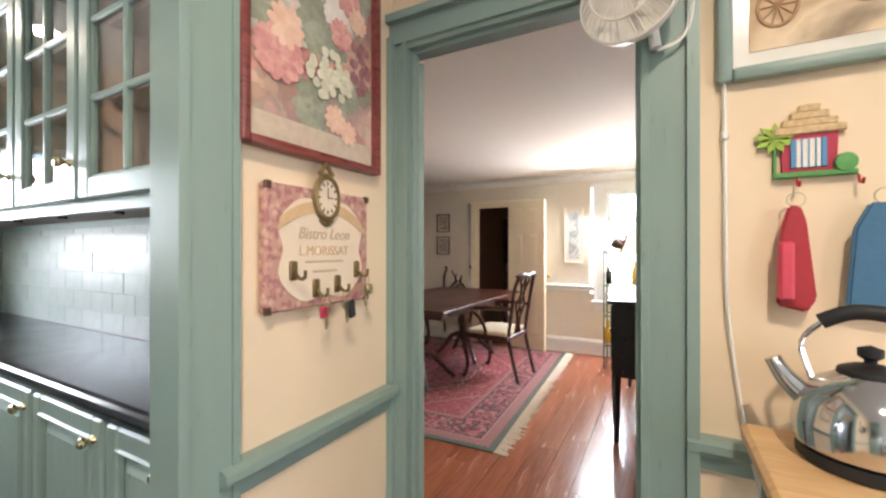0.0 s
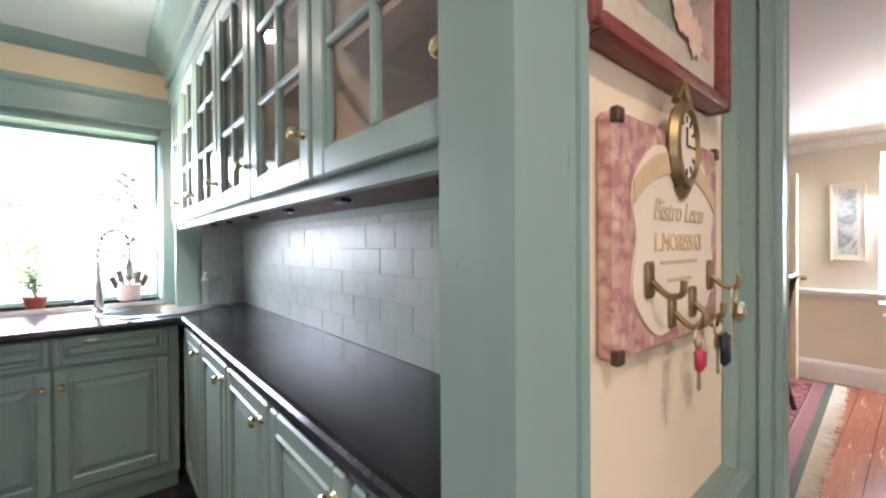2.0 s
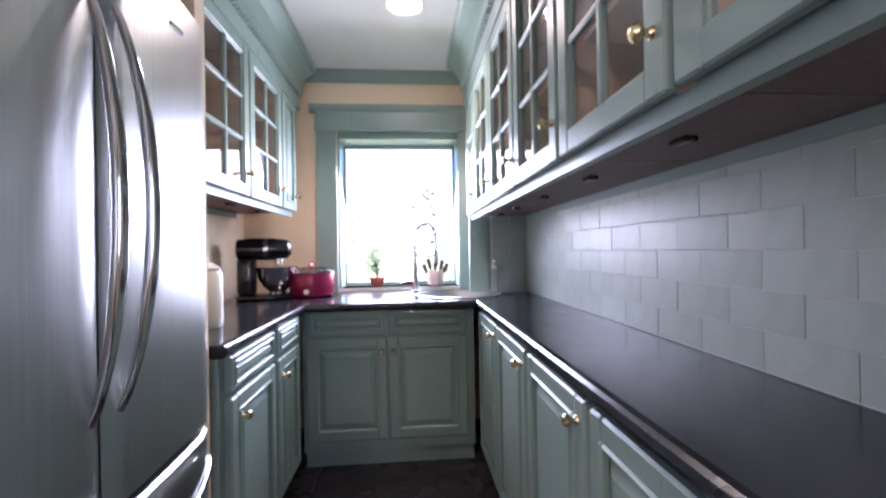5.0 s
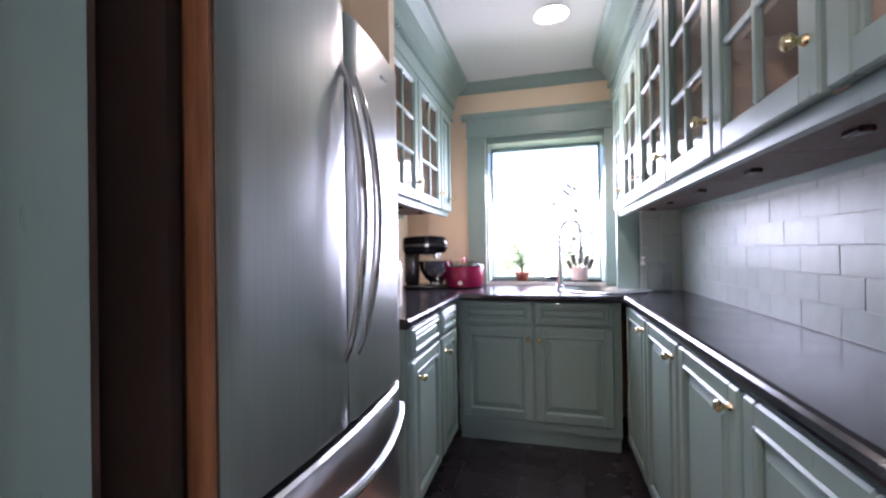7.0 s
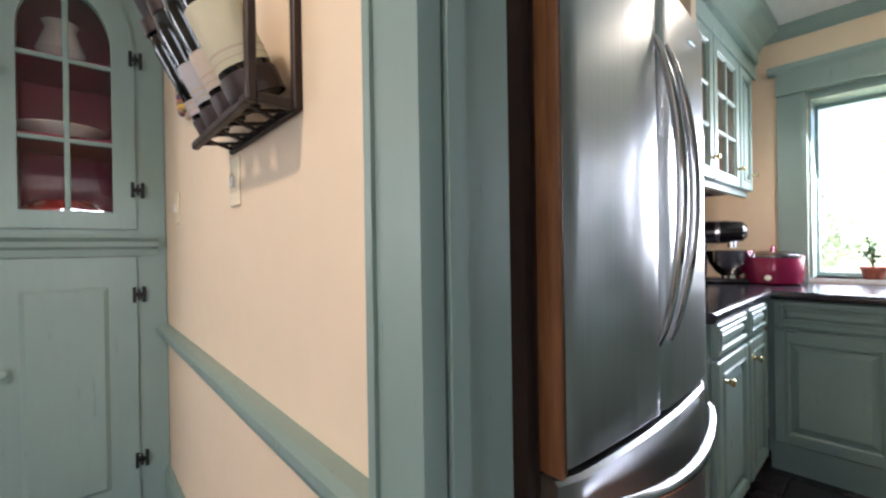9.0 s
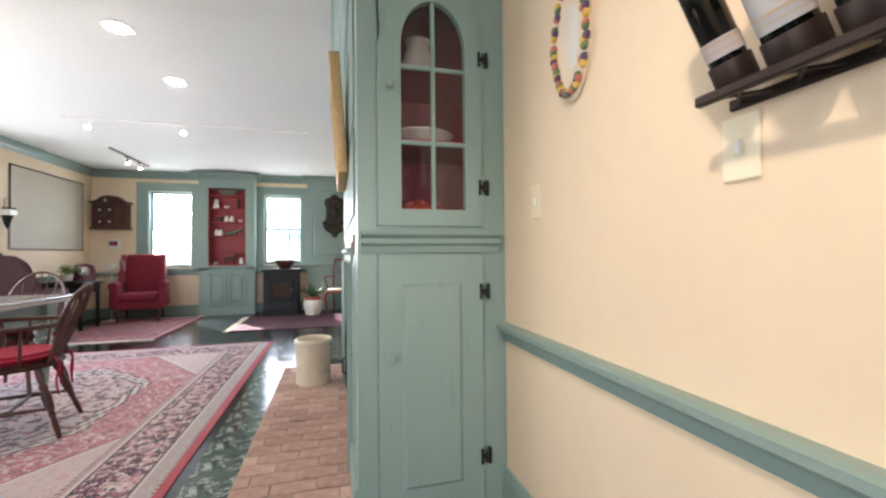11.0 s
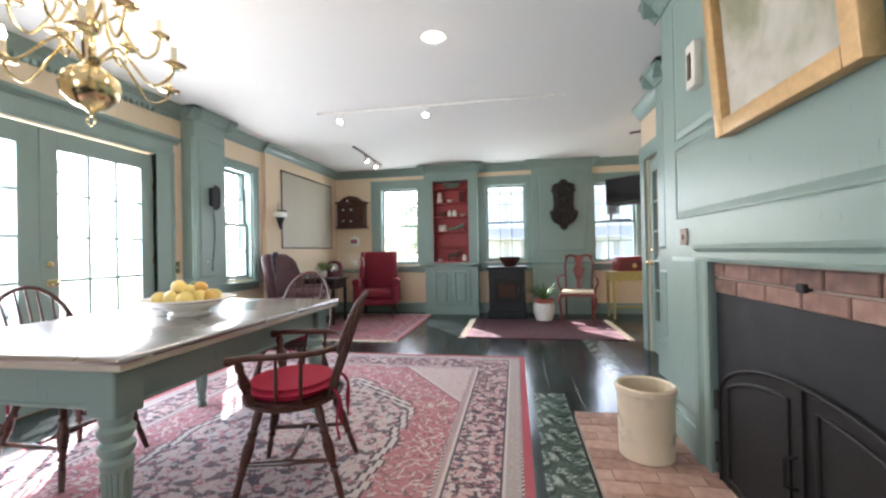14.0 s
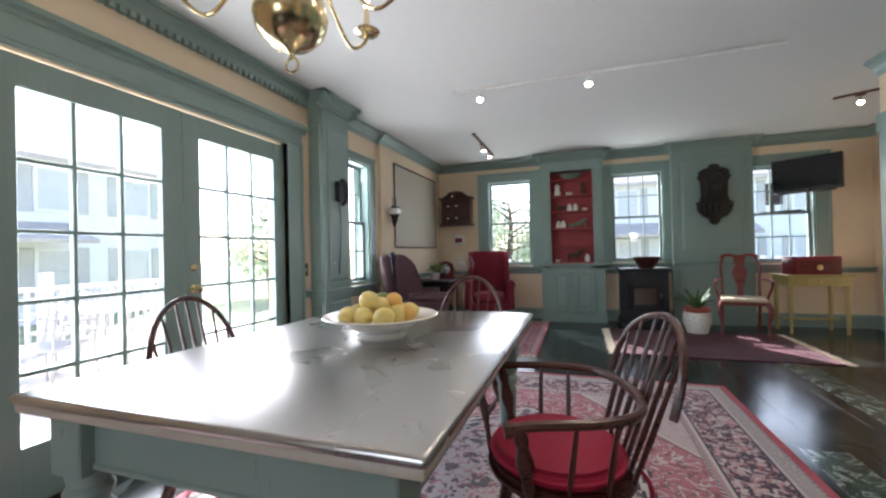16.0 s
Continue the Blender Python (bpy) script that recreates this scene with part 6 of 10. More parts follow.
def framed(name, m, w, h, fw, frame_mat, art_mat, label, depth=0.03, mat_board=0.0, category="picture"):
    """Hangs on a wall whose face is local y = 0, facing -y, centred."""
    t = thing(name, label, category, m)
    b = nb()
    for x0, x1, z0, z1 in ((-w / 2, -w / 2 + fw, -h / 2, h / 2), (w / 2 - fw, w / 2, -h / 2, h / 2), (-w / 2 + fw, w / 2 - fw, -h / 2, -h / 2 + fw), (-w / 2 + fw, w / 2 - fw, h / 2 - fw, h / 2)):
        rbox(b, x0, x1, -depth, 0, z0, z1, min(0.008, fw * 0.25), None, 2)
    part("frame", b, frame_mat, t, "", True)
    if mat_board:
        b = nb(); box(b, -w / 2 + fw, w / 2 - fw, -depth * 0.4, -0.001, -h / 2 + fw, h / 2 - fw); part("mount", b, CHINA, t)
    e = fw + mat_board
    b = nb(); box(b, -w / 2 + e, w / 2 - e, -depth * 0.4 - (0.002 if mat_board else 0), -0.001, -h / 2 + e, h / 2 - e); part("canvas", b, art_mat, t, "painted picture")
    return t


framed("painting", pose(BX + 0.032, -3.29, 1.915, 4, 0, 90), 0.74, 0.70, 0.065, GILT, art("garden_painting", [rgb(120, 122, 98), rgb(160, 158, 132), rgb(206, 202, 192), rgb(222, 218, 210), rgb(138, 142, 112)], 1.8, 3), "gilt-framed landscape painting leaning out over the fireplace", 0.06)
sd = thing("door_chime", "white plastic chime box on the chimney breast", "chime", pose(BX, -3.95, 2.0, 0, 0, 90))
b = nb(); rbox(b, -0.05, 0.05, -0.045, 0, -0.11, 0.11, 0.01, None, 2); part("case", b, PLATE, sd, "", True)
b = nb(); rbox(b, -0.02, 0.02, -0.05, -0.045, -0.07, 0.06, 0.003); part("grille", b, FSIDE, sd)

# stoneware crock on the hearth
cr = thing("stoneware_crock", "large cream stoneware crock on the brick hearth", "crock", pose(0.14, -4.02, 0.045))
b = nb(); lathe(b, [(0.12, 0), (0.132, 0.01), (0.135, 0.3), (0.14, 0.33), (0.146, 0.335), (0.146, 0.36), (0.136, 0.368), (0.126, 0.36), (0.122, 0.03), (0.001, 0.02)], None, 40); part("body", b, plain("cream_salt_glaze", rgb(214, 200, 176), 0.3, 0, 0.06, 8, 0.08), cr, "", True)

# rugs
def persian(name, ground, field2, dark, light, accent, sx, sy, seed):
    """A knotted rug: nested borders of small figures round a field with a medallion."""
    m = Mat(name, ground, 0.95)
    sep = m.n("ShaderNodeSeparateXYZ"); m.l(m.co, sep.inputs[0])
    def op(o, a, c=None):
        nd = m.n("ShaderNodeMath", operation=o)
        for i, v in enumerate((a, c)):
            if v is None: continue
            if isinstance(v, (int, float)): nd.inputs[i].default_value = v
            else: m.l(v, nd.inputs[i])
        return nd.outputs[0]
    ax, ay = op('ABSOLUTE', sep.outputs[0]), op('ABSOLUTE', sep.outputs[1])
    edge = op('MINIMUM', op('SUBTRACT', sx / 2, ax), op('SUBTRACT', sy / 2, ay))
    def pick(v, *cols):
        r = m.ramp(v, *[(i / len(cols), c) for i, c in enumerate(cols)])
        r.node.color_ramp.interpolation = 'CONSTANT'
        return r
    def where(v, lo, hi):
        return op('MULTIPLY', op('GREATER_THAN', v, lo), op('LESS_THAN', v, hi))
    mir = m.n("ShaderNodeCombineXYZ"); m.l(ax, mir.inputs[0]); m.l(ay, mir.inputs[1]); mir.inputs[2].default_value = seed * 0.37
    mir = mir.outputs[0]
    def cells(scale, rnd, metric='EUCLIDEAN'):
        v = m.n("ShaderNodeTexVoronoi", Scale=scale, Randomness=rnd)
        v.distance = metric
        m.l(mir, v.inputs["Vector"])
        sp_ = m.n("ShaderNodeSeparateColor"); m.l(v.outputs["Color"], sp_.inputs[0])
        return v.outputs["Distance"], sp_.outputs[0]
    def vine(scale, w, det=1.0):
        return op('LESS_THAN', op('ABSOLUTE', op('SUBTRACT', m.noise(scale, mir, det), 0.5)), w)
    def over(base, *layers):
        for f, c in layers:
            base = m.mix(f, base, c)
        return base
    wob = op('MULTIPLY', op('SUBTRACT', m.noise(38, mir, 2), 0.5), 0.3)
    d1, c1 = cells(10.5, 0.5, 'MANHATTAN'); d1 = op('ADD', d1, wob)
    d2, c2 = cells(24.0, 0.7); d2 = op('ADD', d2, wob)
    d3, c3 = cells(30.0, 0.35, 'MANHATTAN')
    def blend(f, a, c):
        return tuple(u + (v - u) * f for u, v in zip(a, c))
    half = blend(0.5, ground, light)
    # scrolling field, pale corners, pale hexagonal medallion with dark leaves
    hexa = op('MAXIMUM', op('MULTIPLY', ax, 2.0 / sx), op('ADD', op('MULTIPLY', ax, 1.1 / sx), op('MULTIPLY', ay, 1.55 / sy)))
    hexa = op('ADD', hexa, op('MULTIPLY', op('FLOOR', op('MULTIPLY', op('FRACT', op('MULTIPLY', ay, 5.0)), 3.0)), 0.012))
    dia = op('ADD', op('MULTIPLY', ax, 2.0 / sx), op('MULTIPLY', ay, 2.0 / sy))
    fld = over(ground, (vine(13, 0.03), light), (vine(16, 0.02), blend(0.6, ground, dark)), (op('LESS_THAN', d2, 0.30), pick(c2, half, light, accent, half, ground, dark)), (op('LESS_THAN', d2, 0.13), pick(c2, accent, ground, light, dark, light)), (where(d1, 0.20, 0.26), blend(0.6, ground, dark)), (op('LESS_THAN', d1, 0.20), pick(c1, light, half, field2)), (op('LESS_THAN', d1, 0.10), pick(c1, accent, dark, ground)))
    cor = over(field2, (vine(11, 0.025), half), (op('LESS_THAN', d2, 0.22), pick(c2, half, ground, light, blend(0.5, dark, light), half)), (op('LESS_THAN', d2, 0.10), pick(c2, light, light, ground)))
    med = over(blend(0.4, field2, light), (where(m.noise(17, mir, 2), 0.54, 0.9), blend(0.1, dark, light)), (vine(14, 0.02), ground), (where(d1, 0.26, 0.36), dark), (op('LESS_THAN', d1, 0.24), pick(c1, light, half, field2)), (op('LESS_THAN', d2, 0.14), pick(c2, dark, ground, light, half)))
    fld = m.mix(op('GREATER_THAN', dia, 1.02), fld, cor)
    for lo_, hi_, cc in ((1.0, 1.02, light), (0.985, 1.0, blend(0.5, dark, ground))):
        fld = m.mix(where(dia, lo_, hi_), fld, cc)
    fld = m.mix(op('LESS_THAN', hexa, 0.43), fld, med)
    for lo_, hi_, cc in ((0.43, 0.442, dark), (0.442, 0.465, light), (0.465, 0.475, dark)):
        fld = m.mix(where(hexa, lo_, hi_), fld, cc)
    small = over(blend(0.35, light, dark), (op('LESS_THAN', d3, 0.32), pick(c3, light, half, light)), (op('LESS_THAN', d3, 0.14), pick(c3, ground, dark, accent)))
    broad = over(blend(0.35, light, ground), (where(m.noise(20, mir, 2), 0.46, 0.9), dark), (where(m.noise(24, mir, 2), 0.57, 0.9), light), (vine(26, 0.03), ground), (where(d1, 0.27, 0.38), dark), (op('LESS_THAN', d1, 0.27), pick(c1, light, half, blend(0.3, light, accent))), (op('LESS_THAN', d1, 0.13), pick(c1, ground, half, dark)), (op('LESS_THAN', d2, 0.12), pick(c2, light, ground, half)))
    fine = m.mix(op('GREATER_THAN', op('FRACT', op('MULTIPLY', op('ADD', ax, ay), 28.0)), 0.5), light, dark)
    def band(lo, hi, src, prev):
        return m.mix(where(edge, lo, hi), prev, src)
    k = min(sx, sy) / 3.0
    col = band(-0.01, 0.05 * k, accent, fld)
    for lo_, hi_, src in ((0.05, 0.062, fine), (0.062, 0.14, small), (0.14, 0.155, light), (0.155, 0.167, dark), (0.167, 0.43, broad), (0.43, 0.442, dark), (0.442, 0.46, light), (0.46, 0.485, m.mix(0.4, small, ground)), (0.485, 0.50, fine)):
        col = band(lo_ * k, hi_ * k, src, col)
    pile, fade = m.noise(260, None, 3), m.noise(1.1, None, 4)
    col = m.mix(m.ramp(pile, (0.35, 0.22), (0.7, 0.0)), col, dark)
    col = m.mix(m.ramp(fade, (0.35, 0.03), (0.75, 0.16)), col, light)
    m.color(col)
    m.p.inputs["Sheen Weight"].default_value = 0.02
    return m.bump(pile, 0.5, 0.004).m


def rug(label, x0, x1, y0, y1, mat, fringe_mat, ends, rz=0.0, h=0.012, name="persian_rug"):
    w, d = x1 - x0, y1 - y0
    r = thing(name, label, "rug", pose((x0 + x1) / 2, (y0 + y1) / 2, 0.0, 0, 0, rz))
    b = nb(); rbox(b, -w / 2, w / 2, -d / 2, d / 2, 0.002, h, 0.004); part("woven_field", b, mat, r)
    b = nb(); rr = random.Random(int(abs(x0 * 100)))
    L = w if ends == 'y' else d
    n = int(L / 0.014)
    for s in (-1, 1):
        for i in range(n):
            t = -L / 2 + (i + 0.5) * L / n
            q, e = rr.uniform(-0.012, 0.012), rr.uniform(0.06, 0.10)
            if ends == 'y':
                tube(b, [(t, s * d / 2, h * 0.6), (t + q * 0.4, s * (d / 2 + e * 0.5), 0.007), (t + q, s * (d / 2 + e), 0.004)], 0.0042, 4)
            else:
                tube(b, [(s * w / 2, t, h * 0.6), (s * (w / 2 + e * 0.5), t + q * 0.4, 0.007), (s * (w / 2 + e), t + q, 0.004)], 0.0042, 4)
    part("fringe", b, fringe_mat, r)
    return r


CREAMF = plain("cream_wool_fringe", rgb(228, 218, 202), 0.95)
BIG = persian("rose_rug_knots", rgb(178, 112, 120), rgb(190, 176, 178), rgb(50, 46, 66), rgb(202, 192, 190), rgb(176, 68, 84), 2.9, 4.0, 1)
b = nb(); rbox(b, -1.45, 1.45, -2.0, 2.0, 0.002, 0.012, 0.004)
r1 = thing("persian_rug", "large worn rose and navy oriental rug under the table", "rug", pose(2.165, -4.04, 0)); part("woven_field", b, BIG, r1)
WINE = persian("wine_rug_knots", rgb(88, 38, 50), rgb(78, 36, 48), rgb(34, 22, 32), rgb(104, 68, 76), rgb(92, 30, 44), 1.95, 1.43, 2)
rug("dark wine oriental rug in front of the stove", -0.52, 1.43, -8.38, -6.95, WINE, CREAMF, 'x')
RED2 = persian("red_rug_knots", rgb(140, 48, 60), rgb(128, 50, 62), rgb(66, 40, 56), rgb(186, 150, 148), rgb(160, 56, 66), 1.5, 2.07, 5)
rug("red oriental rug in front of the wing chairs", 2.25, 3.75, -8.75, -6.68, RED2, CREAMF, 'y')

# ---- south end of the great room ----
def cushion_box(bm, x0, x1, y0, y1, z0, z1, r=0.04, m=None):
    rbox(bm, x0, x1, y0, y1, z0, z1, r, m, 3)


def wing_chair(m, fabric, label, tufted=False):
    """Faces local -y."""
    c = thing("wing_chair", label, "armchair", m)
    b = nb(); cushion_box(b, -0.29, 0.29, -0.30, 0.26, 0.20, 0.34); part("seat_base", b, fabric, c, "", True)
    b = nb(); cushion_box(b, -0.25, 0.25, -0.34, 0.20, 0.33, 0.47, 0.05); part("seat_cushion", b, fabric, c, "", True)
    b = nb(); cushion_box(b, -0.29, 0.29, 0.0, 0.13, 0.30, 1.14, 0.05, pose(0, 0.20, 0, -8)); bk_ = part("backrest", b, fabric, c, "", True)
    if tufted:
        b = nb()
        for r in range(5):
            for k in range(4):
                lathe(b, [(0.016, -0.004), (0.014, 0.006), (0.001, 0.009)], pose(0, 0.20, 0, -8) @ pose(-0.18 + 0.11 * k + (0.055 if r % 2 else 0), 0.0, 0.55 + 0.115 * r, 90), 8)
        part("tufting_button", b, fabric, bk_, "", True)
    for s in (-1, 1):
        b = nb()
        out = [(0.30, 0.55), (0.30, 1.10), (0.22, 1.13), (0.08, 1.02), (0.0, 0.80), (-0.04, 0.64)]
        lo = nb(); plate(lo, [(-q, z) for q, z in out][::-1], 0.07, Matrix.Identity(4)); fix(lo); bmesh.ops.bevel(lo, geom=lo.edges[:], offset=0.022, segments=2, affect='EDGES')
        bmesh.ops.transform(lo, matrix=Matrix.Translation((s * 0.29 - 0.035, 0, 0)) @ Matrix(((0, 0, 1, 0), (-1, 0, 0, 0), (0, 1, 0, 0), (0, 0, 0, 1))), verts=lo.verts); merge(b, lo)
        part("wing", b, fabric, c, "", True)
        b = nb(); cushion_box(b, s * 0.33 - 0.055, s * 0.33 + 0.055, -0.30, 0.24, 0.22, 0.58, 0.035)
        lathe(b, [(0.02, 0), (0.062, 0.01), (0.066, 0.2), (0.06, 0.46), (0.03, 0.48)], pose(s * 0.335, -0.32, 0.60, -90), 16); part("arm", b, fabric, c, "rolled arm", True)
        b = nb(); tube(b, bez([(s * 0.26, -0.26, 0.22), (s * 0.285, -0.29, 0.15), (s * 0.265, -0.275, 0.07), (s * 0.285, -0.31, 0.015), (s * 0.285, -0.33, 0.012)], 5), [0.03 - 0.001 * i for i in range(21)], 8); part("leg", b, DARKWOOD, c, "cabriole wooden leg", True)
        b = nb(); tube(b, [(s * 0.25, 0.24, 0.22), (s * 0.27, 0.33, 0.012)], [0.025, 0.018], 8); part("leg", b, DARKWOOD, c, "", True)
    return c


VELVET = plain("cranberry_velvet", rgb(128, 34, 50), 0.85, 0, 0.14, 25, 0.3)
LEATHER = plain("oxblood_leather", rgb(80, 52, 57), 0.35, 0, 0.16, 18, 0.3)
wing_chair(pose(3.18, -8.62, 0.012, 0, 0, 192), VELVET, "cranberry velvet wing chair with cabriole legs on the red rug")
lc = wing_chair(pose(3.72, -6.98, 0.0, 0, 0, -62), LEATHER, "oxblood tufted leather wing chair by the window", True)
lb = nb(); cushion_box(lb, -0.17, 0.17, -0.02, 0.02, 0.48, 1.16, 0.018, pose(3.72, -6.98, 0.0, 0, 0, -62) @ pose(0, 0.16, 0, -8))
thr = tagged(mesh_ob("throw_blanket", lb, plain("navy_weave", rgb(40, 46, 72), 0.9, 0, 0.3, 90, 0.5), True), "navy patterned throw draped over the leather chair", "blanket")
# side table with fan, plant and old telephone
BLK = wood("black_stained_wood", rgb(20, 17, 17), rgb(44, 38, 38), 0.3)
st = thing("side_table", "small black wooden side table between the wing chairs", "table", pose(3.80, -7.86, 0.0))
b = nb(); rbox(b, -0.30, 0.30, -0.28, 0.28, 0.70, 0.73, 0.008); part("tabletop", b, BLK, st)
b = nb(); box(b, -0.26, 0.26, -0.24, 0.24, 0.56, 0.70); part("apron", b, BLK, st)
for sx in (-1, 1):
    for sy in (-1, 1):
        b = nb(); rbox(b, sx * 0.24 - 0.02, sx * 0.24 + 0.02, sy * 0.22 - 0.02, sy * 0.22 + 0.02, 0, 0.57, 0.004); part("leg", b, BLK, st)
rn = random.Random(9)
pl = thing("potted_plant", "leafy plant in a white pot on the side table", "plant", pose(3.76, -7.70, 0.73))
b = nb(); lathe(b, [(0.05, 0), (0.06, 0.01), (0.075, 0.1), (0.08, 0.11), (0.07, 0.11), (0.001, 0.09)], None, 20); part("pot", b, CHINA, pl, "", True)
b = nb(); leafy(b, rn, 26, 0.16, 0.17, 0.05, 0.09); part("foliage", b, plain("pale_green_leaf", rgb(136, 150, 92), 0.5, 0, 0.3, 30, 0.2), pl)
ph = thing("telephone", "dark red vintage telephone set on the side table", "telephone", pose(3.72, -8.05, 0.73, 0, 0, 200))
b = nb(); lo = nb(); plate(lo, [(-0.13, 0), (0.13, 0), (0.13, 0.16), (0.10, 0.235), (0.03, 0.265), (-0.03, 0.265), (-0.10, 0.235), (-0.13, 0.16)], 0.14, pose(0, 0.07, 0, 90)); merge(b, lo); part("case", b, plain("burgundy_lacquer", rgb(92, 24, 38), 0.25), ph)
b = nb(); lathe(b, [(0.07, 0), (0.072, 0.01), (0.05, 0.016), (0.001, 0.018)], pose(0, -0.07, 0.14, 90), 24); part("dial", b, CHROME, ph, "", True)
bk2 = thing("book", "closed book lying on the side table", "book", pose(3.72, -7.58 - 0.02, 0.73, 0, 0, 20))
b = nb(); rbox(b, -0.1, 0.1, -0.04, 0.07, 0, 0.02, 0.003); part("cover", b, FGREY, bk2)
# floor fan half hidden behind the red chair
fn = thing("floor_fan", "pale standing fan behind the wing chair", "fan", pose(3.62, -8.62, 0, 0, 0, 195))
b = nb(); lathe(b, [(0.14, 0), (0.14, 0.015), (0.02, 0.03), (0.012, 0.05), (0.012, 0.78)], None, 20); part("stand", b, PLATE, fn, "", True)
b = nb()
for k in range(28):
    a = 2 * math.pi * k / 28; tube(b, [(0.03 * math.cos(a), -0.07, 0.92 + 0.03 * math.sin(a)), (0.12 * math.cos(a), -0.085, 0.92 + 0.12 * math.sin(a)), (0.19 * math.cos(a), -0.03, 0.92 + 0.19 * math.sin(a))], 0.0022, 4)
for r, y in ((0.19, -0.03), (0.12, -0.085), (0.05, -0.075)):
    tube(b, [(r * math.cos(2 * math.pi * k / 32), y, 0.92 + r * math.sin(2 * math.pi * k / 32)) for k in range(32)], 0.004, 5, True)
part("cage", b, PLATE, fn, "", True)
b = nb(); lathe(b, [(0.05, 0), (0.06, 0.03), (0.05, 0.1), (0.02, 0.12)], pose(0, 0.09, 0.92, 90), 14); part("motor", b, PLATE, fn, "", True)
# screen on the east wall
MAPW = plaster("pale_map_paper", rgb(186, 178, 160), 0.6, 0.05)
mp = thing("wall_map", "large pale wall map with dark wooden end rails", "map", pose(EX - 0.05, -8.03, 1.775, 0, 0, -90))
b = nb(); box(b, -0.80, 0.80, -0.012, -0.004, -0.56, 0.56); part("sheet", b, MAPW, mp)
b = nb()
for zz in (-0.575, 0.56):
    rbox(b, -0.82, 0.82, -0.022, 0, zz, zz + 0.02, 0.004)
for xx in (-0.815, 0.80):
    box(b, xx, xx + 0.015, -0.016, 0, -0.56, 0.56)
part("rail", b, DARKWOOD, mp)
# sconce with a lantern
scn = thing("wall_sconce", "black iron wall bracket with a small white lantern", "sconce", pose(EX - 0.05, -7.08, 1.60, 0, 0, -90))
b = nb(); lathe(b, [(0.008, -0.16), (0.03, -0.10), (0.05, -0.02), (0.06, 0.0), (0.06, 0.012)], pose(0, -0.07, 0.03), 8); part("bracket", b, BLACKIRON, scn, "", True)
b = nb(); rbox(b, -0.07, 0.07, -0.14, 0.0, 0.042, 0.12, 0.01); part("shade", b, CHINA, scn)
b = nb(); tube(b, [(-0.05, -0.07, 0.12), (-0.05, -0.07, 0.26), (0.05, -0.07, 0.26), (0.05, -0.07, 0.12)], 0.005, 6); rbox(b, -0.03, 0.10, -0.11, -0.03, 0.12, 0.15, 0.006); part("lamp_frame", b, BLACKIRON, scn)
ph2 = thing("wall_phone", "black wall telephone with a hanging cord", "telephone", pose(EX - 0.16, -5.70, 1.74, 0, 0, -90))
b = nb(); rbox(b, -0.05, 0.05, -0.05, 0, -0.09, 0.11, 0.012); part("cradle", b, IRON, ph2)
b = nb(); tube(b, bez([(-0.02, -0.06, 0.12), (-0.02, -0.10, 0.09), (-0.02, -0.105, 0), (-0.02, -0.10, -0.09), (-0.02, -0.06, -0.12)], 4), 0.02, 8); part("handset", b, IRON, ph2, "", True)
b = nb(); tube(b, bez([(0.0, -0.02, -0.09), (0.02, -0.02, -0.35), (-0.02, -0.02, -0.75), (0.0, -0.01, -0.78)], 6), 0.004, 5); part("cord", b, IRON, ph2, "", True)
for nm, m_, hh in (("wall_switch", pose(EX - 0.16, -5.62, 1.05, 0, 0, -90), 0.06), ("wall_switch", pose(EX - 0.05, -7.05, 1.02, 0, 0, -90), 0.06), ("wall_switch", pose(EX, -5.39, 1.0, 0, 0, -90), 0.06)):
    s_ = thing(nm, "brass switch plate on the wall", "switch", m_, "switch plates"); b = nb(); rbox(b, -0.035, 0.035, -0.006, 0, -hh, hh, 0.002); part("plate", b, BRASS, s_); b = nb(); rbox(b, -0.006, 0.006, -0.014, -0.006, -0.012, 0.012, 0.002); part("toggle", b, PLATE, s_)
# spice cabinet and round sign
sp = thing("wall_cabinet_spice", "small dark wooden wall cabinet with china knobs", "cabinet", pose(3.80, SY, 1.87, 0, 0, 180))
b = nb(); lo = nb(); plate(lo, [(-0.26, -0.26), (0.26, -0.26), (0.26, 0.20), (0.20, 0.22), (0.12, 0.29), (0.0, 0.31), (-0.12, 0.29), (-0.20, 0.22), (-0.26, 0.20)], 0.17, pose(0, -0.0, 0, 90)); merge(b, lo); part("case", b, DARKWOOD, sp)
b = nb(); rbox(b, -0.30, 0.30, -0.19, 0, 0.17, 0.20, 0.006); rbox(b, -0.29, 0.29, -0.19, 0, -0.29, -0.26, 0.006); part("moulding", b, DARKWOOD, sp)
for k, (dx, dz) in enumerate(((-0.13, 0.05), (0.02, 0.05), (-0.13, -0.16), (0.02, -0.16))):
    b = nb(); rbox(b, dx - 0.065, dx + 0.065, -0.182, -0.17, dz - 0.06, dz + 0.10, 0.004); dd = part("drawer", b, DARKWOOD, sp); b = nb(); lathe(b, [(0.008, 0), (0.018, 0.01), (0.016, 0.022), (0.001, 0.024)], pose(dx, -0.182, dz, 90), 12); part("knob", b, CHINA, dd, "white china knob", True)
b = nb(); lathe(b, [(0.018, 0), (0.02, 0.008), (0.001, 0.01)], pose(-0.055, -0.17, 0.22, 90), 12); part("escutcheon", b, CHINA, sp, "", True)
sg = thing("round_plaque", "round white plaque with a red and blue cross", "plaque", pose(3.80, SY, 1.33, 0, 0, 180))
b = nb(); lathe(b, [(0.10, 0), (0.105, 0.008), (0.09, 0.016), (0.001, 0.016)], pose(0, 0, 0, 90), 32); part("disc", b, CHINA, sg, "", True)
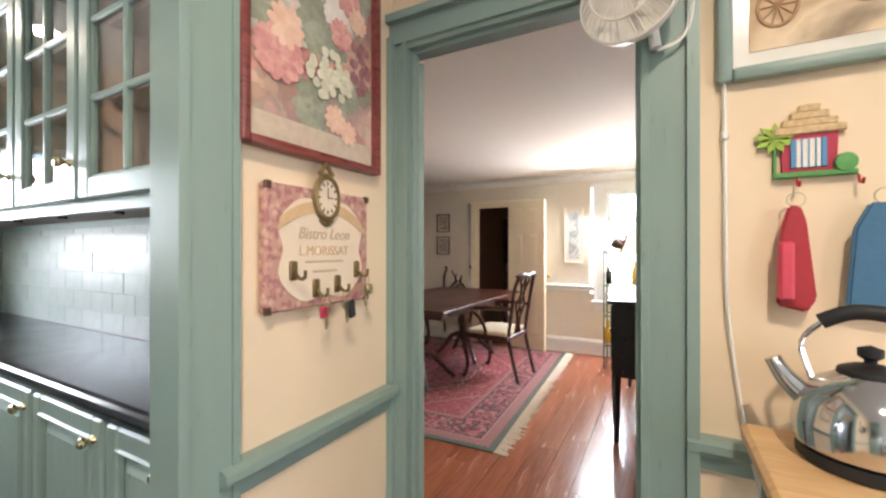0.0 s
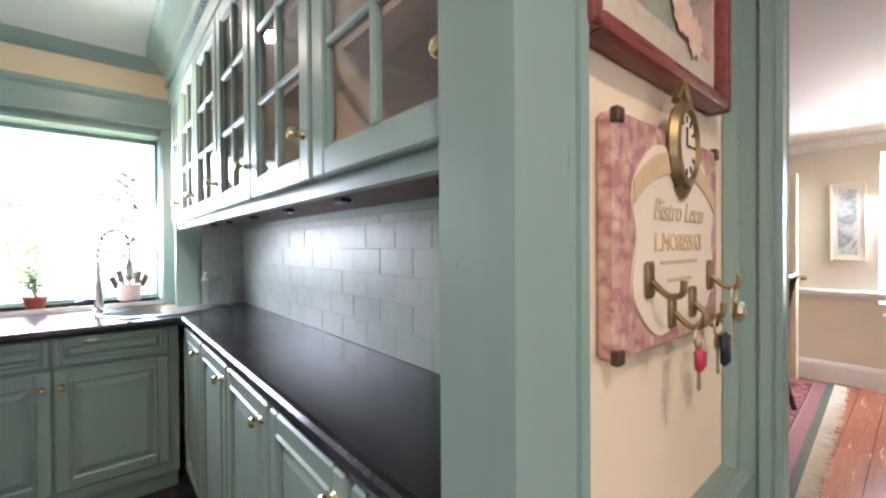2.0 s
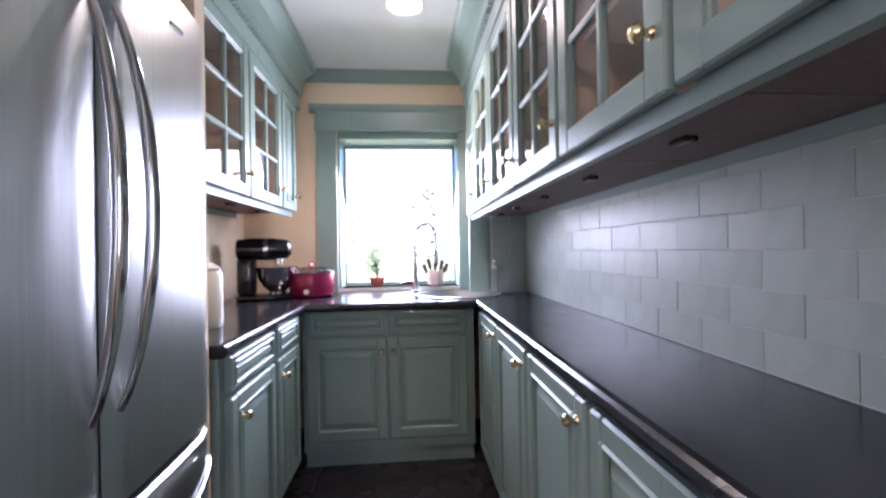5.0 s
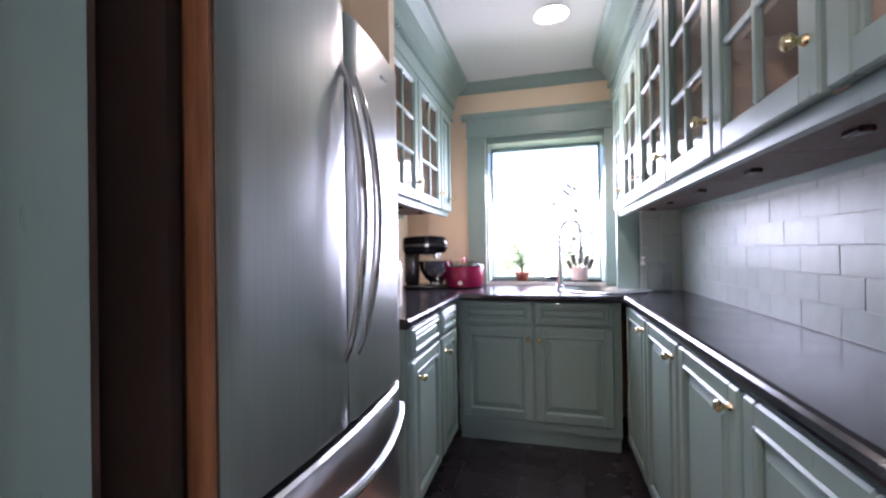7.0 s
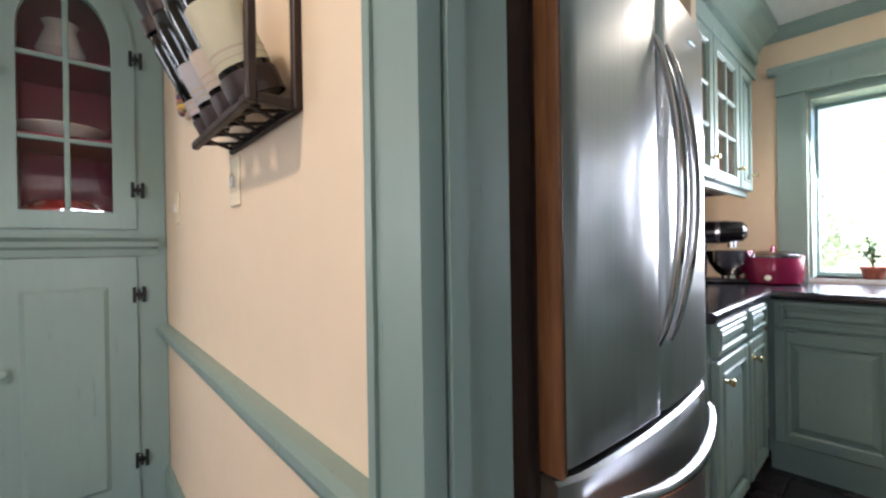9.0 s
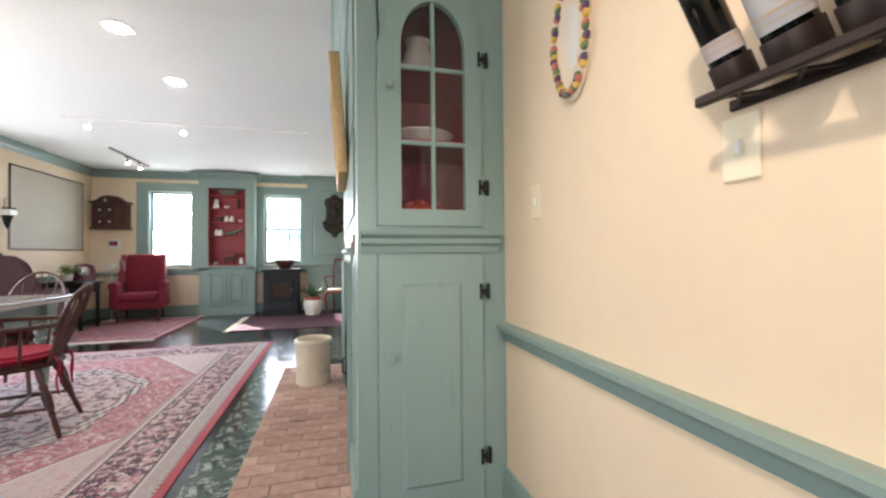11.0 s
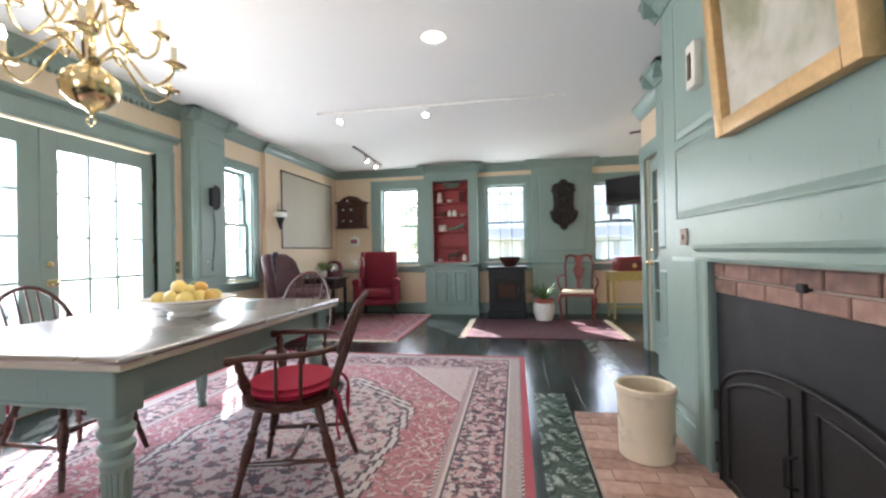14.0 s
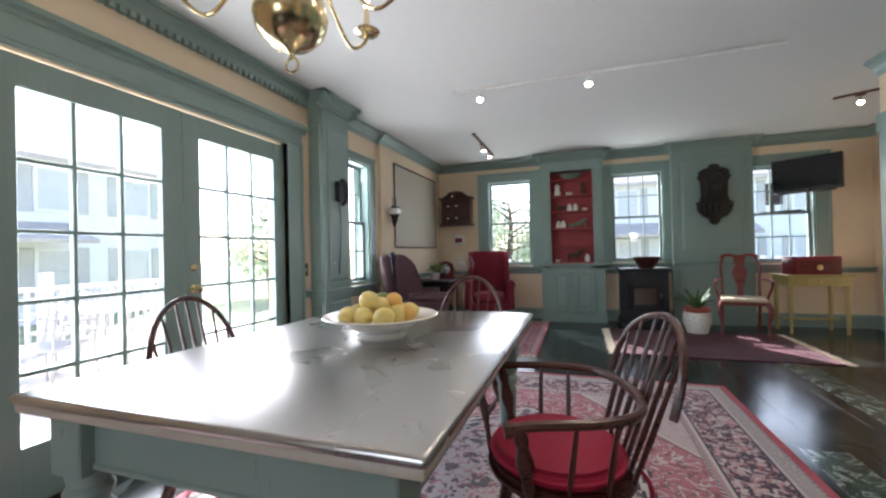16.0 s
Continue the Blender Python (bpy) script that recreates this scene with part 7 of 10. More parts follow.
b = nb(); box(b, -0.065, 0.065, -0.019, -0.0165, -0.035, 0.04); part("field", b, plain("navy_print", rgb(40, 40, 84), 0.5), sg)
b = nb(); box(b, -0.065, 0.065, -0.022, -0.0195, -0.008, 0.012); box(b, -0.01, 0.01, -0.0225, -0.0195, -0.035, 0.04); part("cross", b, plain("red_print", rgb(176, 40, 50), 0.5), sg)
# wall fountain
pq = thing("wall_fountain", "dark bronze relief wall fountain on the panel", "wall fountain", pose(-0.035, SY + 0.14, 1.86, 0, 0, 180))
BRONZE = plain("dark_bronze", rgb(58, 54, 50), 0.45, 0.6, 0.3, 30, 0.4)
b = nb()
half = [(0.0, 0.44), (0.05, 0.43), (0.08, 0.38), (0.14, 0.37), (0.19, 0.33), (0.18, 0.28), (0.21, 0.26), (0.17, 0.20), (0.16, 0.0), (0.18, -0.08), (0.22, -0.12), (0.21, -0.22), (0.15, -0.30), (0.07, -0.34), (0.05, -0.40), (0.0, -0.43)]
lo = nb(); plate(lo, half + [(-x, z) for x, z in half[-2:0:-1]], 0.05, pose(0, 0, 0, 90)); merge(b, lo); part("back_plate", b, BRONZE, pq)
b = nb()
for a in range(9):
    t = math.pi * a / 8; tube(b, [(0.21 * math.cos(t), -0.06 - 0.10 * math.sin(t), -0.14), (0.17 * math.cos(t), -0.05 - 0.09 * math.sin(t), -0.25), (0.03 * math.cos(t), -0.05, -0.34)], 0.022, 6)
tube(b, [(0.22 * math.cos(math.pi * i / 16), -0.05 - 0.12 * math.sin(math.pi * i / 16), -0.12) for i in range(17)], 0.018, 8); part("basin", b, BRONZE, pq, "shell basin", True)
b = nb(); lathe(b, [(0.02, 0), (0.07, 0.02), (0.08, 0.05), (0.05, 0.09), (0.001, 0.1)], pose(0, -0.04, 0.10, 90), 14); tube(b, bez([(-0.12, -0.05, -0.05), (-0.09, -0.08, 0.12), (-0.11, -0.06, 0.26), (0, -0.08, 0.34), (0.11, -0.06, 0.26), (0.09, -0.08, 0.12), (0.12, -0.05, -0.05)], 6), 0.02, 6); tube(b, bez([(-0.07, -0.06, -0.1), (0.03, -0.08, 0.0), (-0.03, -0.08, 0.18), (0.05, -0.06, 0.25)], 6), 0.016, 6); part("relief", b, BRONZE, pq, "", True)
# pellet stove and bowl
sv = thing("stove", "black iron pellet stove with a glass door", "stove", pose(0.935, -8.74, 0, 0, 0, 180))
b = nb(); rbox(b, -0.30, 0.30, -0.20, 0.30, 0.10, 0.80, 0.012); rbox(b, -0.33, 0.33, -0.24, 0.32, 0.80, 0.84, 0.008); rbox(b, -0.32, 0.32, -0.22, 0.30, 0.0, 0.10, 0.008); part("body", b, IRON, sv)
b = nb(); rails(b, -0.22, 0.22, 0.26, 0.64, 0.07, -0.20, -0.235, 0.008); dr = part("door", b, BLACKIRON, sv)
b = nb(); box(b, -0.155, 0.155, -0.222, -0.215, 0.325, 0.575); part("glass", b, plain("smoky_stove_glass", rgb(60, 44, 36), 0.12), dr, "smoked stove glass")
b = nb(); tube(b, [(0.19, -0.235, 0.40), (0.19, -0.27, 0.42), (0.19, -0.27, 0.5), (0.19, -0.235, 0.52)], 0.008, 6); part("handle", b, CHROME, dr)
b = nb()
for k in range(6):
    rbox(b, -0.20, 0.20, -0.206, -0.199, 0.68 + 0.016 * k, 0.688 + 0.016 * k, 0.002)
part("vent_slat", b, BLACKIRON, sv)
bw = thing("wooden_bowl", "dark red wooden bowl on the stove", "bowl", pose(0.88, -8.76, 0.84))
b = nb(); lathe(b, [(0.09, 0), (0.10, 0.008), (0.16, 0.09), (0.19, 0.16), (0.18, 0.16), (0.14, 0.08), (0.08, 0.02), (0.001, 0.018)], None, 12); part("bowl", b, DARKWOOD, bw)
# potted plant
pp2 = thing("potted_plant", "spiky plant in a white speckled pot on the floor", "plant", pose(0.36, -8.32, 0.0))
SPK = Mat("speckled_glaze", rgb(220, 218, 208), 0.4)
v_ = SPK.n("ShaderNodeTexVoronoi", Scale=26.0); SPK.l(SPK.co, v_.inputs["Vector"]); SPK.color(SPK.ramp(v_.outputs["Distance"], (0.12, rgb(120, 136, 128)), (0.3, rgb(226, 222, 212))))
b = nb(); lathe(b, [(0.10, 0), (0.12, 0.01), (0.16, 0.14), (0.165, 0.22), (0.15, 0.28), (0.001, 0.28)], None, 28); part("pot", b, SPK.m, pp2, "", True)
b = nb(); lathe(b, [(0.12, 0.27), (0.15, 0.30), (0.155, 0.34), (0.14, 0.34), (0.001, 0.33)], None, 28); part("inner_pot", b, TERRA, pp2, "", True)
b = nb(); rn = random.Random(21)
for k in range(38):
    a, l, dr_ = rn.random() * 6.283, rn.uniform(0.22, 0.40), rn.uniform(0.3, 1.0)
    pts = [Vector((0.03 * math.cos(a), 0.03 * math.sin(a), 0.33)) + Vector((math.cos(a) * l * dr_ * t, math.sin(a) * l * dr_ * t, l * t * (1.1 - 0.75 * dr_ * t))) for t in (0, 0.3, 0.6, 0.85, 1.0)]
    sd_ = Vector((-math.sin(a), math.cos(a), 0))
    ws = (0.010, 0.015, 0.013, 0.008, 0.001)
    L_ = [b.verts.new(p - sd_ * w_) for p, w_ in zip(pts, ws)]; M_ = [b.verts.new(p - Vector((0, 0, w_ * 0.5))) for p, w_ in zip(pts, ws)]; R_ = [b.verts.new(p + sd_ * w_) for p, w_ in zip(pts, ws)]
    for i in range(4):
        b.faces.new((L_[i], M_[i], M_[i + 1], L_[i + 1])); b.faces.new((M_[i], R_[i], R_[i + 1], M_[i + 1]))
part("foliage", b, LEAF, pp2)
# splat-back armchair
REDWOOD = wood("red_mahogany", rgb(84, 30, 28), rgb(140, 62, 54), 0.3)


def splat_chair(name, m, mat, seat_mat, label, category="chair", pierced=False):
    """Front faces local -y."""
    c = thing(name, label, category, m)
    b = nb(); rbox(b, -0.25, 0.25, -0.23, 0.20, 0.38, 0.425, 0.008); part("seat_frame", b, mat, c)
    b = nb(); cushion_box(b, -0.235, 0.235, -0.225, 0.18, 0.42, 0.465, 0.02); part("seat", b, seat_mat, c, "pale upholstered drop-in seat", True)
    for s in (-1, 1):
        b = nb(); tube(b, bez([(s * 0.23, -0.21, 0.40), (s * 0.255, -0.24, 0.32), (s * 0.235, -0.22, 0.15), (s * 0.245, -0.24, 0.03), (s * 0.25, -0.27, 0.014)], 5), [0.03, 0.031, 0.031, 0.03, 0.029, 0.028, 0.026, 0.024, 0.022, 0.02, 0.018, 0.017, 0.016, 0.015, 0.015, 0.016, 0.018, 0.02, 0.022, 0.022, 0.018], 8); part("leg", b, mat, c, "cabriole leg", True)
        b = nb(); tube(b, bez([(s * 0.20, 0.28, 0.012), (s * 0.20, 0.22, 0.25), (s * 0.20, 0.19, 0.42), (s * 0.20, 0.22, 0.65), (s * 0.21, 0.25, 0.85), (s * 0.17, 0.29, 0.985)], 5), 0.017, 8); part("back_post", b, mat, c, "", True)
        b = nb(); tube(b, bez([(s * 0.205, 0.23, 0.68), (s * 0.26, 0.05, 0.68), (s * 0.29, -0.14, 0.67), (s * 0.28, -0.19, 0.65)], 5), 0.018, 8); tube(b, bez([(s * 0.28, -0.16, 0.65), (s * 0.29, -0.06, 0.58), (s * 0.26, -0.02, 0.48), (s * 0.25, -0.03, 0.40)], 5), 0.015, 8); part("arm", b, mat, c, "curved arm", True)
    b = nb(); tube(b, bez([(-0.21, 0.28, 0.97), (-0.12, 0.30, 0.995), (0, 0.29, 0.975), (0.12, 0.30, 0.995), (0.21, 0.28, 0.97)], 5), 0.02, 8); part("crest_rail", b, mat, c, "", True)
    b = nb()
    if pierced:
        for q in (-1, 1):
            tube(b, bez([(q * 0.05, 0.19, 0.43), (q * 0.03, 0.20, 0.56), (q * 0.10, 0.22, 0.70), (q * 0.03, 0.24, 0.80), (q * 0.10, 0.27, 0.93), (q * 0.04, 0.28, 0.97)], 5), 0.011, 6); tube(b, bez([(q * 0.02, 0.19, 0.43), (-q * 0.03, 0.21, 0.62), (q * 0.04, 0.24, 0.80), (0, 0.28, 0.96)], 5), 0.009, 6)
        tube(b, [(0.06 * math.cos(2 * math.pi * i / 16), 0.23, 0.74 + 0.05 * math.sin(2 * math.pi * i / 16)) for i in range(16)], 0.008, 6, True)
    else:
        lo = nb(); hv = [(0.05, 0.0), (0.035, 0.08), (0.03, 0.15), (0.07, 0.28), (0.085, 0.36), (0.05, 0.43), (0.07, 0.55)]
        plate(lo, hv + [(-x, z) for x, z in hv[::-1]], 0.014, pose(0, 0.20, 0.42, 82)); merge(b, lo)
    part("splat", b, mat, c, "pierced back splat" if pierced else "vase-shaped back splat", True)
    return c


CREAMSEAT = plain("cream_damask", rgb(206, 192, 168), 0.8, 0, 0.1, 50, 0.3)
splat_chair("armchair_splat", pose(-0.16, -8.36, 0.012, 0, 0, 168), REDWOOD, CREAMSEAT, "red mahogany splat-back armchair with a cream seat beside the plant", "armchair")
# yellow painted table with a radio
YP = painted("yellow_green_paint", rgb(176, 160, 98), 0.45, 0.12)
yt = thing("console_table", "small yellow-green painted table with turned legs", "table", pose(-1.02, -8.72, 0.0, 0, 0, 184))
b = nb(); rbox(b, -0.36, 0.36, -0.22, 0.22, 0.72, 0.745, 0.006); part("tabletop", b, YP, yt)
b = nb(); box(b, -0.33, 0.33, -0.195, 0.195, 0.60, 0.72); rbox(b, -0.14, 0.14, -0.205, -0.19, 0.62, 0.70, 0.003); part("apron", b, YP, yt)
b = nb(); knob_mesh(b, 0, -0.205, 0.66); part("knob", b, BRASS, yt, "", True)
for sx in (-1, 1):
    for sy in (-1, 1):
        b = nb(); lathe(b, [(0.018, 0), (0.022, 0.02), (0.014, 0.05), (0.02, 0.08), (0.026, 0.5), (0.02, 0.53), (0.03, 0.55), (0.03, 0.72)], pose(sx * 0.30, sy * 0.165, 0), 12); part("leg", b, YP, yt, "", True)
b = nb(); rbox(b, -0.30, 0.30, -0.015, 0.015, 0.15, 0.175, 0.004); part("stretcher", b, YP, yt)
rd = thing("record_player", "red cased vintage record player on the yellow table", "record player", pose(-1.02, -8.70, 0.745, 0, 0, 184))
b = nb(); rbox(b, -0.24, 0.24, -0.17, 0.17, 0.0, 0.23, 0.012, None, 2); part("case", b, plain("oxblood_vinyl", rgb(116, 30, 38), 0.4, 0, 0.08, 50, 0.2), rd, "", True)
b = nb()
for k in range(6):
    rbox(b, -0.21, 0.21, -0.178, -0.169, 0.03 + 0.025 * k, 0.042 + 0.025 * k, 0.002)
part("grille_bar", b, DARKWOOD, rd)
b = nb(); lathe(b, [(0.035, 0), (0.036, 0.012), (0.001, 0.015)], pose(0.0, -0.176, 0.09, 90), 18); part("dial", b, BRASS, rd, "", True)
# television on a wall bracket
tv = thing("television", "black flat television on a swing-out wall bracket", "television", pose(-1.00, -8.72, 2.04, 0, 0, 140))
b = nb(); rbox(b, -0.36, 0.36, -0.025, 0.045, -0.22, 0.22, 0.01); part("case", b, plain("black_gloss_plastic", rgb(20, 20, 22), 0.25), tv)
b = nb(); box(b, -0.335, 0.335, -0.029, -0.0255, -0.185, 0.195); part("screen", b, plain("black_screen", rgb(12, 12, 15), 0.1, 0, 0.05, 5, 0), tv)
b = nb(); rbox(b, -0.30, 0.30, -0.035, -0.02, -0.245, -0.222, 0.004); part("speaker_bar", b, FGREY, tv)
b = nb(); rbox(b, -0.05, 0.05, 0.045, 0.08, -0.12, 0.10, 0.004); tube(b, [(0.0, 0.07, -0.10), (-0.28, 0.30, -0.18), (-0.45, 0.55, -0.18)], 0.022, 8); rbox(b, -0.62, -0.44, 0.48, 0.60, -0.32, 0.0, 0.006); part("bracket", b, IRON, tv)
b = nb(); rbox(b, -0.62, -0.14, 0.30, 0.42, -0.46, -0.43, 0.004); box(b, -0.56, -0.52, 0.48, 0.52, -0.44, -0.30); part("media_shelf", b, IRON, tv)
for k in range(3):
    b = nb(); tube(b, bez([(-1.87, -8.45 + 0.05 * k, 1.75), (-1.84, -8.5, 1.4 - 0.1 * k), (-1.80, -8.5 + 0.1 * k, 1.05), (-1.85, -8.35 + 0.04 * k, 0.85), (-1.87, -8.4, 0.45)], 6), 0.006, 5); cb = tagged(mesh_ob("cable", b, IRON, True), "loose black cable hanging from the television bracket", "cable", "television cables")
# bookcase bric-a-brac
JUG, BRN = CHINA, plain("brown_carving", rgb(84, 60, 48), 0.6, 0, 0.2, 40, 0.2)
SEA = plain("celadon_glaze", rgb(118, 136, 118), 0.35)


def trinket(kind, x, z, prof, mat, label, sy=1.0, sx=1.0):
    b = nb(); lathe(b, prof, Matrix.Diagonal((sx, sy, 1, 1)), 16, False); fixed = tagged(mesh_ob(kind, b, mat, True), label, kind.replace("_", " "), "bookcase ornaments"); fixed.matrix_world = pose(x, -8.97, z)


BOWLP = [(0.05, 0), (0.055, 0.008), (0.10, 0.06), (0.115, 0.085), (0.11, 0.085), (0.05, 0.02), (0.001, 0.018)]
JARP = [(0.03, 0), (0.04, 0.01), (0.045, 0.06), (0.03, 0.09), (0.034, 0.1), (0.015, 0.12), (0.001, 0.125)]
FIGP = [(0.05, 0), (0.055, 0.02), (0.05, 0.08), (0.03, 0.11), (0.045, 0.13), (0.045, 0.16), (0.02, 0.19), (0.001, 0.195)]
trinket("oval_dish", 1.90, 2.23, BOWLP, SEA, "grey-green oval dish on the top shelf", 0.7, 1.5)
trinket("lidded_jug", 2.11, 1.98, FIGP, CHINA, "white china jug on the red shelf"); trinket("cup", 1.93, 1.98, [(0.03, 0), (0.05, 0.02), (0.055, 0.05), (0.05, 0.05), (0.001, 0.01)], CHINA, "white china cup on the red shelf"); trinket("figurine", 1.73, 1.98, [(0.05, 0), (0.03, 0.03), (0.04, 0.08), (0.02, 0.13), (0.035, 0.17), (0.001, 0.2)], BRN, "brown carved figurine on the red shelf")
trinket("bowl", 2.06, 1.73, BOWLP, BRN, "brown bowl on the red shelf", 0.7, 0.7); trinket("jar", 1.93, 1.73, JARP, CHINA, "small cream jar on the red shelf"); trinket("jar", 1.84, 1.73, JARP, CHINA, "small cream jar on the red shelf"); trinket("dish", 1.70, 1.73, [(0.03, 0), (0.05, 0.04), (0.045, 0.04), (0.001, 0.01)], CHINA, "small white dish on the red shelf")
trinket("jar", 2.10, 1.47, JARP, CHINA, "small cream jar on the red shelf"); trinket("jar", 2.03, 1.47, JARP, CHINA, "small cream jar on the red shelf")
b = nb(); tube(b, bez([(1.95, -8.97, 1.49), (1.86, -8.97, 1.52), (1.76, -8.97, 1.55), (1.68, -8.97, 1.60)], 5), 0.025, 8)
for x in (1.92, 1.80, 1.70):
    tube(b, [(x, -8.97, 1.47), (x + 0.01, -8.97, 1.55)], 0.01, 6)
tagged(mesh_ob("ship_model", b, SEA, True), "long grey-green carved boat ornament on the shelf", "ornament", "bookcase ornaments")
b = nb(); tube(b, bez([(1.98, -8.97, 1.30), (1.90, -8.97, 1.31), (1.82, -8.97, 1.31), (1.78, -8.97, 1.37)], 5), 0.03, 8); lathe(b, [(0.02, 0), (0.028, 0.03), (0.001, 0.06)], pose(1.775, -8.97, 1.36, 0, -60, 0), 8)
for x in (1.97, 1.94, 1.83, 1.80):
    tube(b, [(x, -8.97, 1.2), (x, -8.97, 1.30)], 0.01, 6)
z_ = bmesh.ops.translate(b, vec=(0, 0, -0.265), verts=b.verts)
tagged(mesh_ob("animal_figurine", b, BRN, True), "dark carved animal figurine on the bottom shelf", "ornament", "bookcase ornaments")
trinket("dish", 2.12, 0.935, [(0.03, 0), (0.05, 0.04), (0.045, 0.04), (0.001, 0.01)], CHINA, "small white dish on the bottom shelf"); trinket("bottle", 1.68, 0.935, JARP, CHINA, "small cream bottle on the bottom shelf")

# ---- passage walls ----
FLORAL = Mat("floral_still_life", rgb(150, 140, 126), 0.35)


def still_life(m):
    """Overlapping blossoms, grapes and leaves heaped on a grey-brown ground."""
    warp = m.noise(9, None, 3)
    def blobs(scale, rnd):
        v = m.n("ShaderNodeTexVoronoi", Scale=scale, Randomness=rnd)
        ad = m.n("ShaderNodeVectorMath", operation='MULTIPLY_ADD')
        m.l(m.n("ShaderNodeTexNoise", Scale=14.0).outputs["Color"], ad.inputs[0]); ad.inputs[1].default_value = (0.05, 0.05, 0.05); m.l(m.co, ad.inputs[2])
        m.l(ad.outputs[0], v.inputs["Vector"])
        sp_ = m.n("ShaderNodeSeparateColor"); m.l(v.outputs["Color"], sp_.inputs[0])
        return v.outputs["Distance"], sp_.outputs[0]
    d1, c1 = blobs(8.0, 0.9)
    d2, c2 = blobs(30.0, 0.8)
    def pick(v, *cols):
        r = m.ramp(v, *[(i / len(cols), c) for i, c in enumerate(cols)])
        r.node.color_ramp.interpolation = 'CONSTANT'
        return r
    big = pick(c1, rgb(232, 222, 212), rgb(206, 132, 134), rgb(204, 204, 180), rgb(226, 176, 156), rgb(156, 164, 140), rgb(236, 230, 222), rgb(184, 104, 112), rgb(222, 190, 180))
    fine = pick(c2, rgb(226, 216, 204), rgb(200, 140, 136), rgb(140, 144, 116), rgb(196, 196, 168), rgb(112, 96, 88), rgb(218, 176, 156))
    heap = m.mix(0.35, big, fine)
    heap = m.mix(m.ramp(d1, (0.35, 0.0), (0.75, 0.5)), heap, rgb(126, 112, 104))
    heap = m.mix(m.ramp(d2, (0.4, 0.0), (0.75, 0.3)), heap, rgb(140, 128, 116))
    ground = m.ramp(warp, (0.3, rgb(178, 170, 160)), (0.7, rgb(206, 198, 188)))
    m.color(m.mix(m.ramp(m.noise(4, None, 2), (0.36, 0.15), (0.46, 1.0)), ground, heap))


still_life(FLORAL)
MAHOG = wood("mahogany_frame", rgb(96, 40, 38), rgb(150, 78, 70), 0.3, 2)
fpic = framed("floral_picture", pose(WX + 0.0, 0.766, 1.846, 0, 0, 90), 0.456, 0.79, 0.022, MAHOG, FLORAL.m, "mahogany-framed print of flowers and fruit", 0.035)
fr_ = random.Random(17)


def print_mat(name, a, c):
    m = Mat(name, a, 0.4)
    f = m.noise(48, None, 5)
    isl = m.n("ShaderNodeNewGeometry").outputs["Random Per Island"]
    m.color(m.mix(0.45, m.ramp(f, (0.3, a), (0.7, c)), m.ramp(isl, (0.0, a), (1.0, c))))
    return m.m


def petals(name, mat, cx, cz, r, n, rings, depth, squash=1.0):
    """A printed blossom: rings of overlapping rounded petals in thin layers."""
    b = nb()
    for q in range(rings):
        rr, off = r * (1 - 0.62 * q / max(rings - 1, 1)), fr_.random() * 6.283
        for k in range(n + 5):
            a = off + 2 * math.pi * k / (n + 5) + fr_.uniform(-0.12, 0.12)
            u, v = Vector((math.cos(a), math.sin(a) * squash)), Vector((-math.sin(a), math.cos(a) * squash))
            ring = []
            for e in range(10):
                w = 2 * math.pi * e / 10
                p = u * rr * (0.52 + 0.48 * math.cos(w) * fr_.uniform(0.92, 1.0)) + v * rr * 0.25 * math.sin(w) * fr_.uniform(0.9, 1.1)
                ring.append(b.verts.new((max(min(cx + p.x, 0.203), -0.203), -depth - 0.0003 * q - 0.00008 * k, max(min(cz + p.y, 0.37), -0.37))))
            b.faces.new(ring)
    part("printed_" + name, b, mat, fpic)


PW, PP, PG_, PL_, PV, PC = [print_mat("print_" + n_, a_, c_) for n_, a_, c_ in (("white", rgb(216, 206, 196), rgb(240, 234, 226)), ("pink", rgb(196, 128, 128), rgb(230, 182, 172)), ("grape", rgb(190, 188, 162), rgb(226, 220, 200)), ("leaf", rgb(132, 136, 118), rgb(176, 178, 160)), ("plum", rgb(126, 82, 90), rgb(176, 128, 130)), ("peach", rgb(222, 176, 152), rgb(240, 212, 192)))]
for x, z, r in ((-0.14, 0.10, 0.09), (0.15, 0.13, 0.08), (-0.02, -0.26, 0.07), (0.02, -0.05, 0.10), (-0.16, -0.08, 0.06), (0.10, -0.20, 0.05), (0.0, 0.26, 0.12)):
    petals("leaf", PL_, x, z, r, 7, 2, 0.0145)
for x, z, r in ((-0.13, 0.02, 0.075), (0.0, 0.10, 0.09), (-0.03, 0.25, 0.09), (0.06, 0.0, 0.05), (0.12, 0.27, 0.06), (-0.15, 0.2, 0.06)):
    petals("white_blossom", PW, x, z, r, 9, 3, 0.0160)
petals("lily", PP, -0.125, -0.175, 0.075, 9, 4, 0.0178, 0.9); petals("lily", PP, 0.075, -0.045, 0.045, 7, 3, 0.0178); petals("rose", PP, 0.10, 0.10, 0.06, 6, 3, 0.0178, 1.5); petals("rose", PP, -0.06, 0.33, 0.06, 8, 3, 0.0178)
petals("peach", PC, -0.105, -0.105, 0.055, 5, 2, 0.0190); petals("peach", PC, 0.05, -0.275, 0.04, 6, 3, 0.0190); petals("peach", PC, 0.14, 0.02, 0.04, 5, 2, 0.0190); petals("peach", PC, 0.10, -0.30, 0.035, 5, 2, 0.0192)
b = nb()
for k in range(46):
    a_, q_ = fr_.random() * 6.283, math.sqrt(fr_.random())
    lathe(b, [(0.013, 0), (0.011, 0.0006), (0.001, 0.0010)], pose(0.035 + 0.075 * q_ * math.cos(a_), -0.0196 - 0.00002 * k, -0.17 + 0.062 * q_ * math.sin(a_), 90), 10)
part("printed_grapes", b, PG_, fpic)
b = nb()
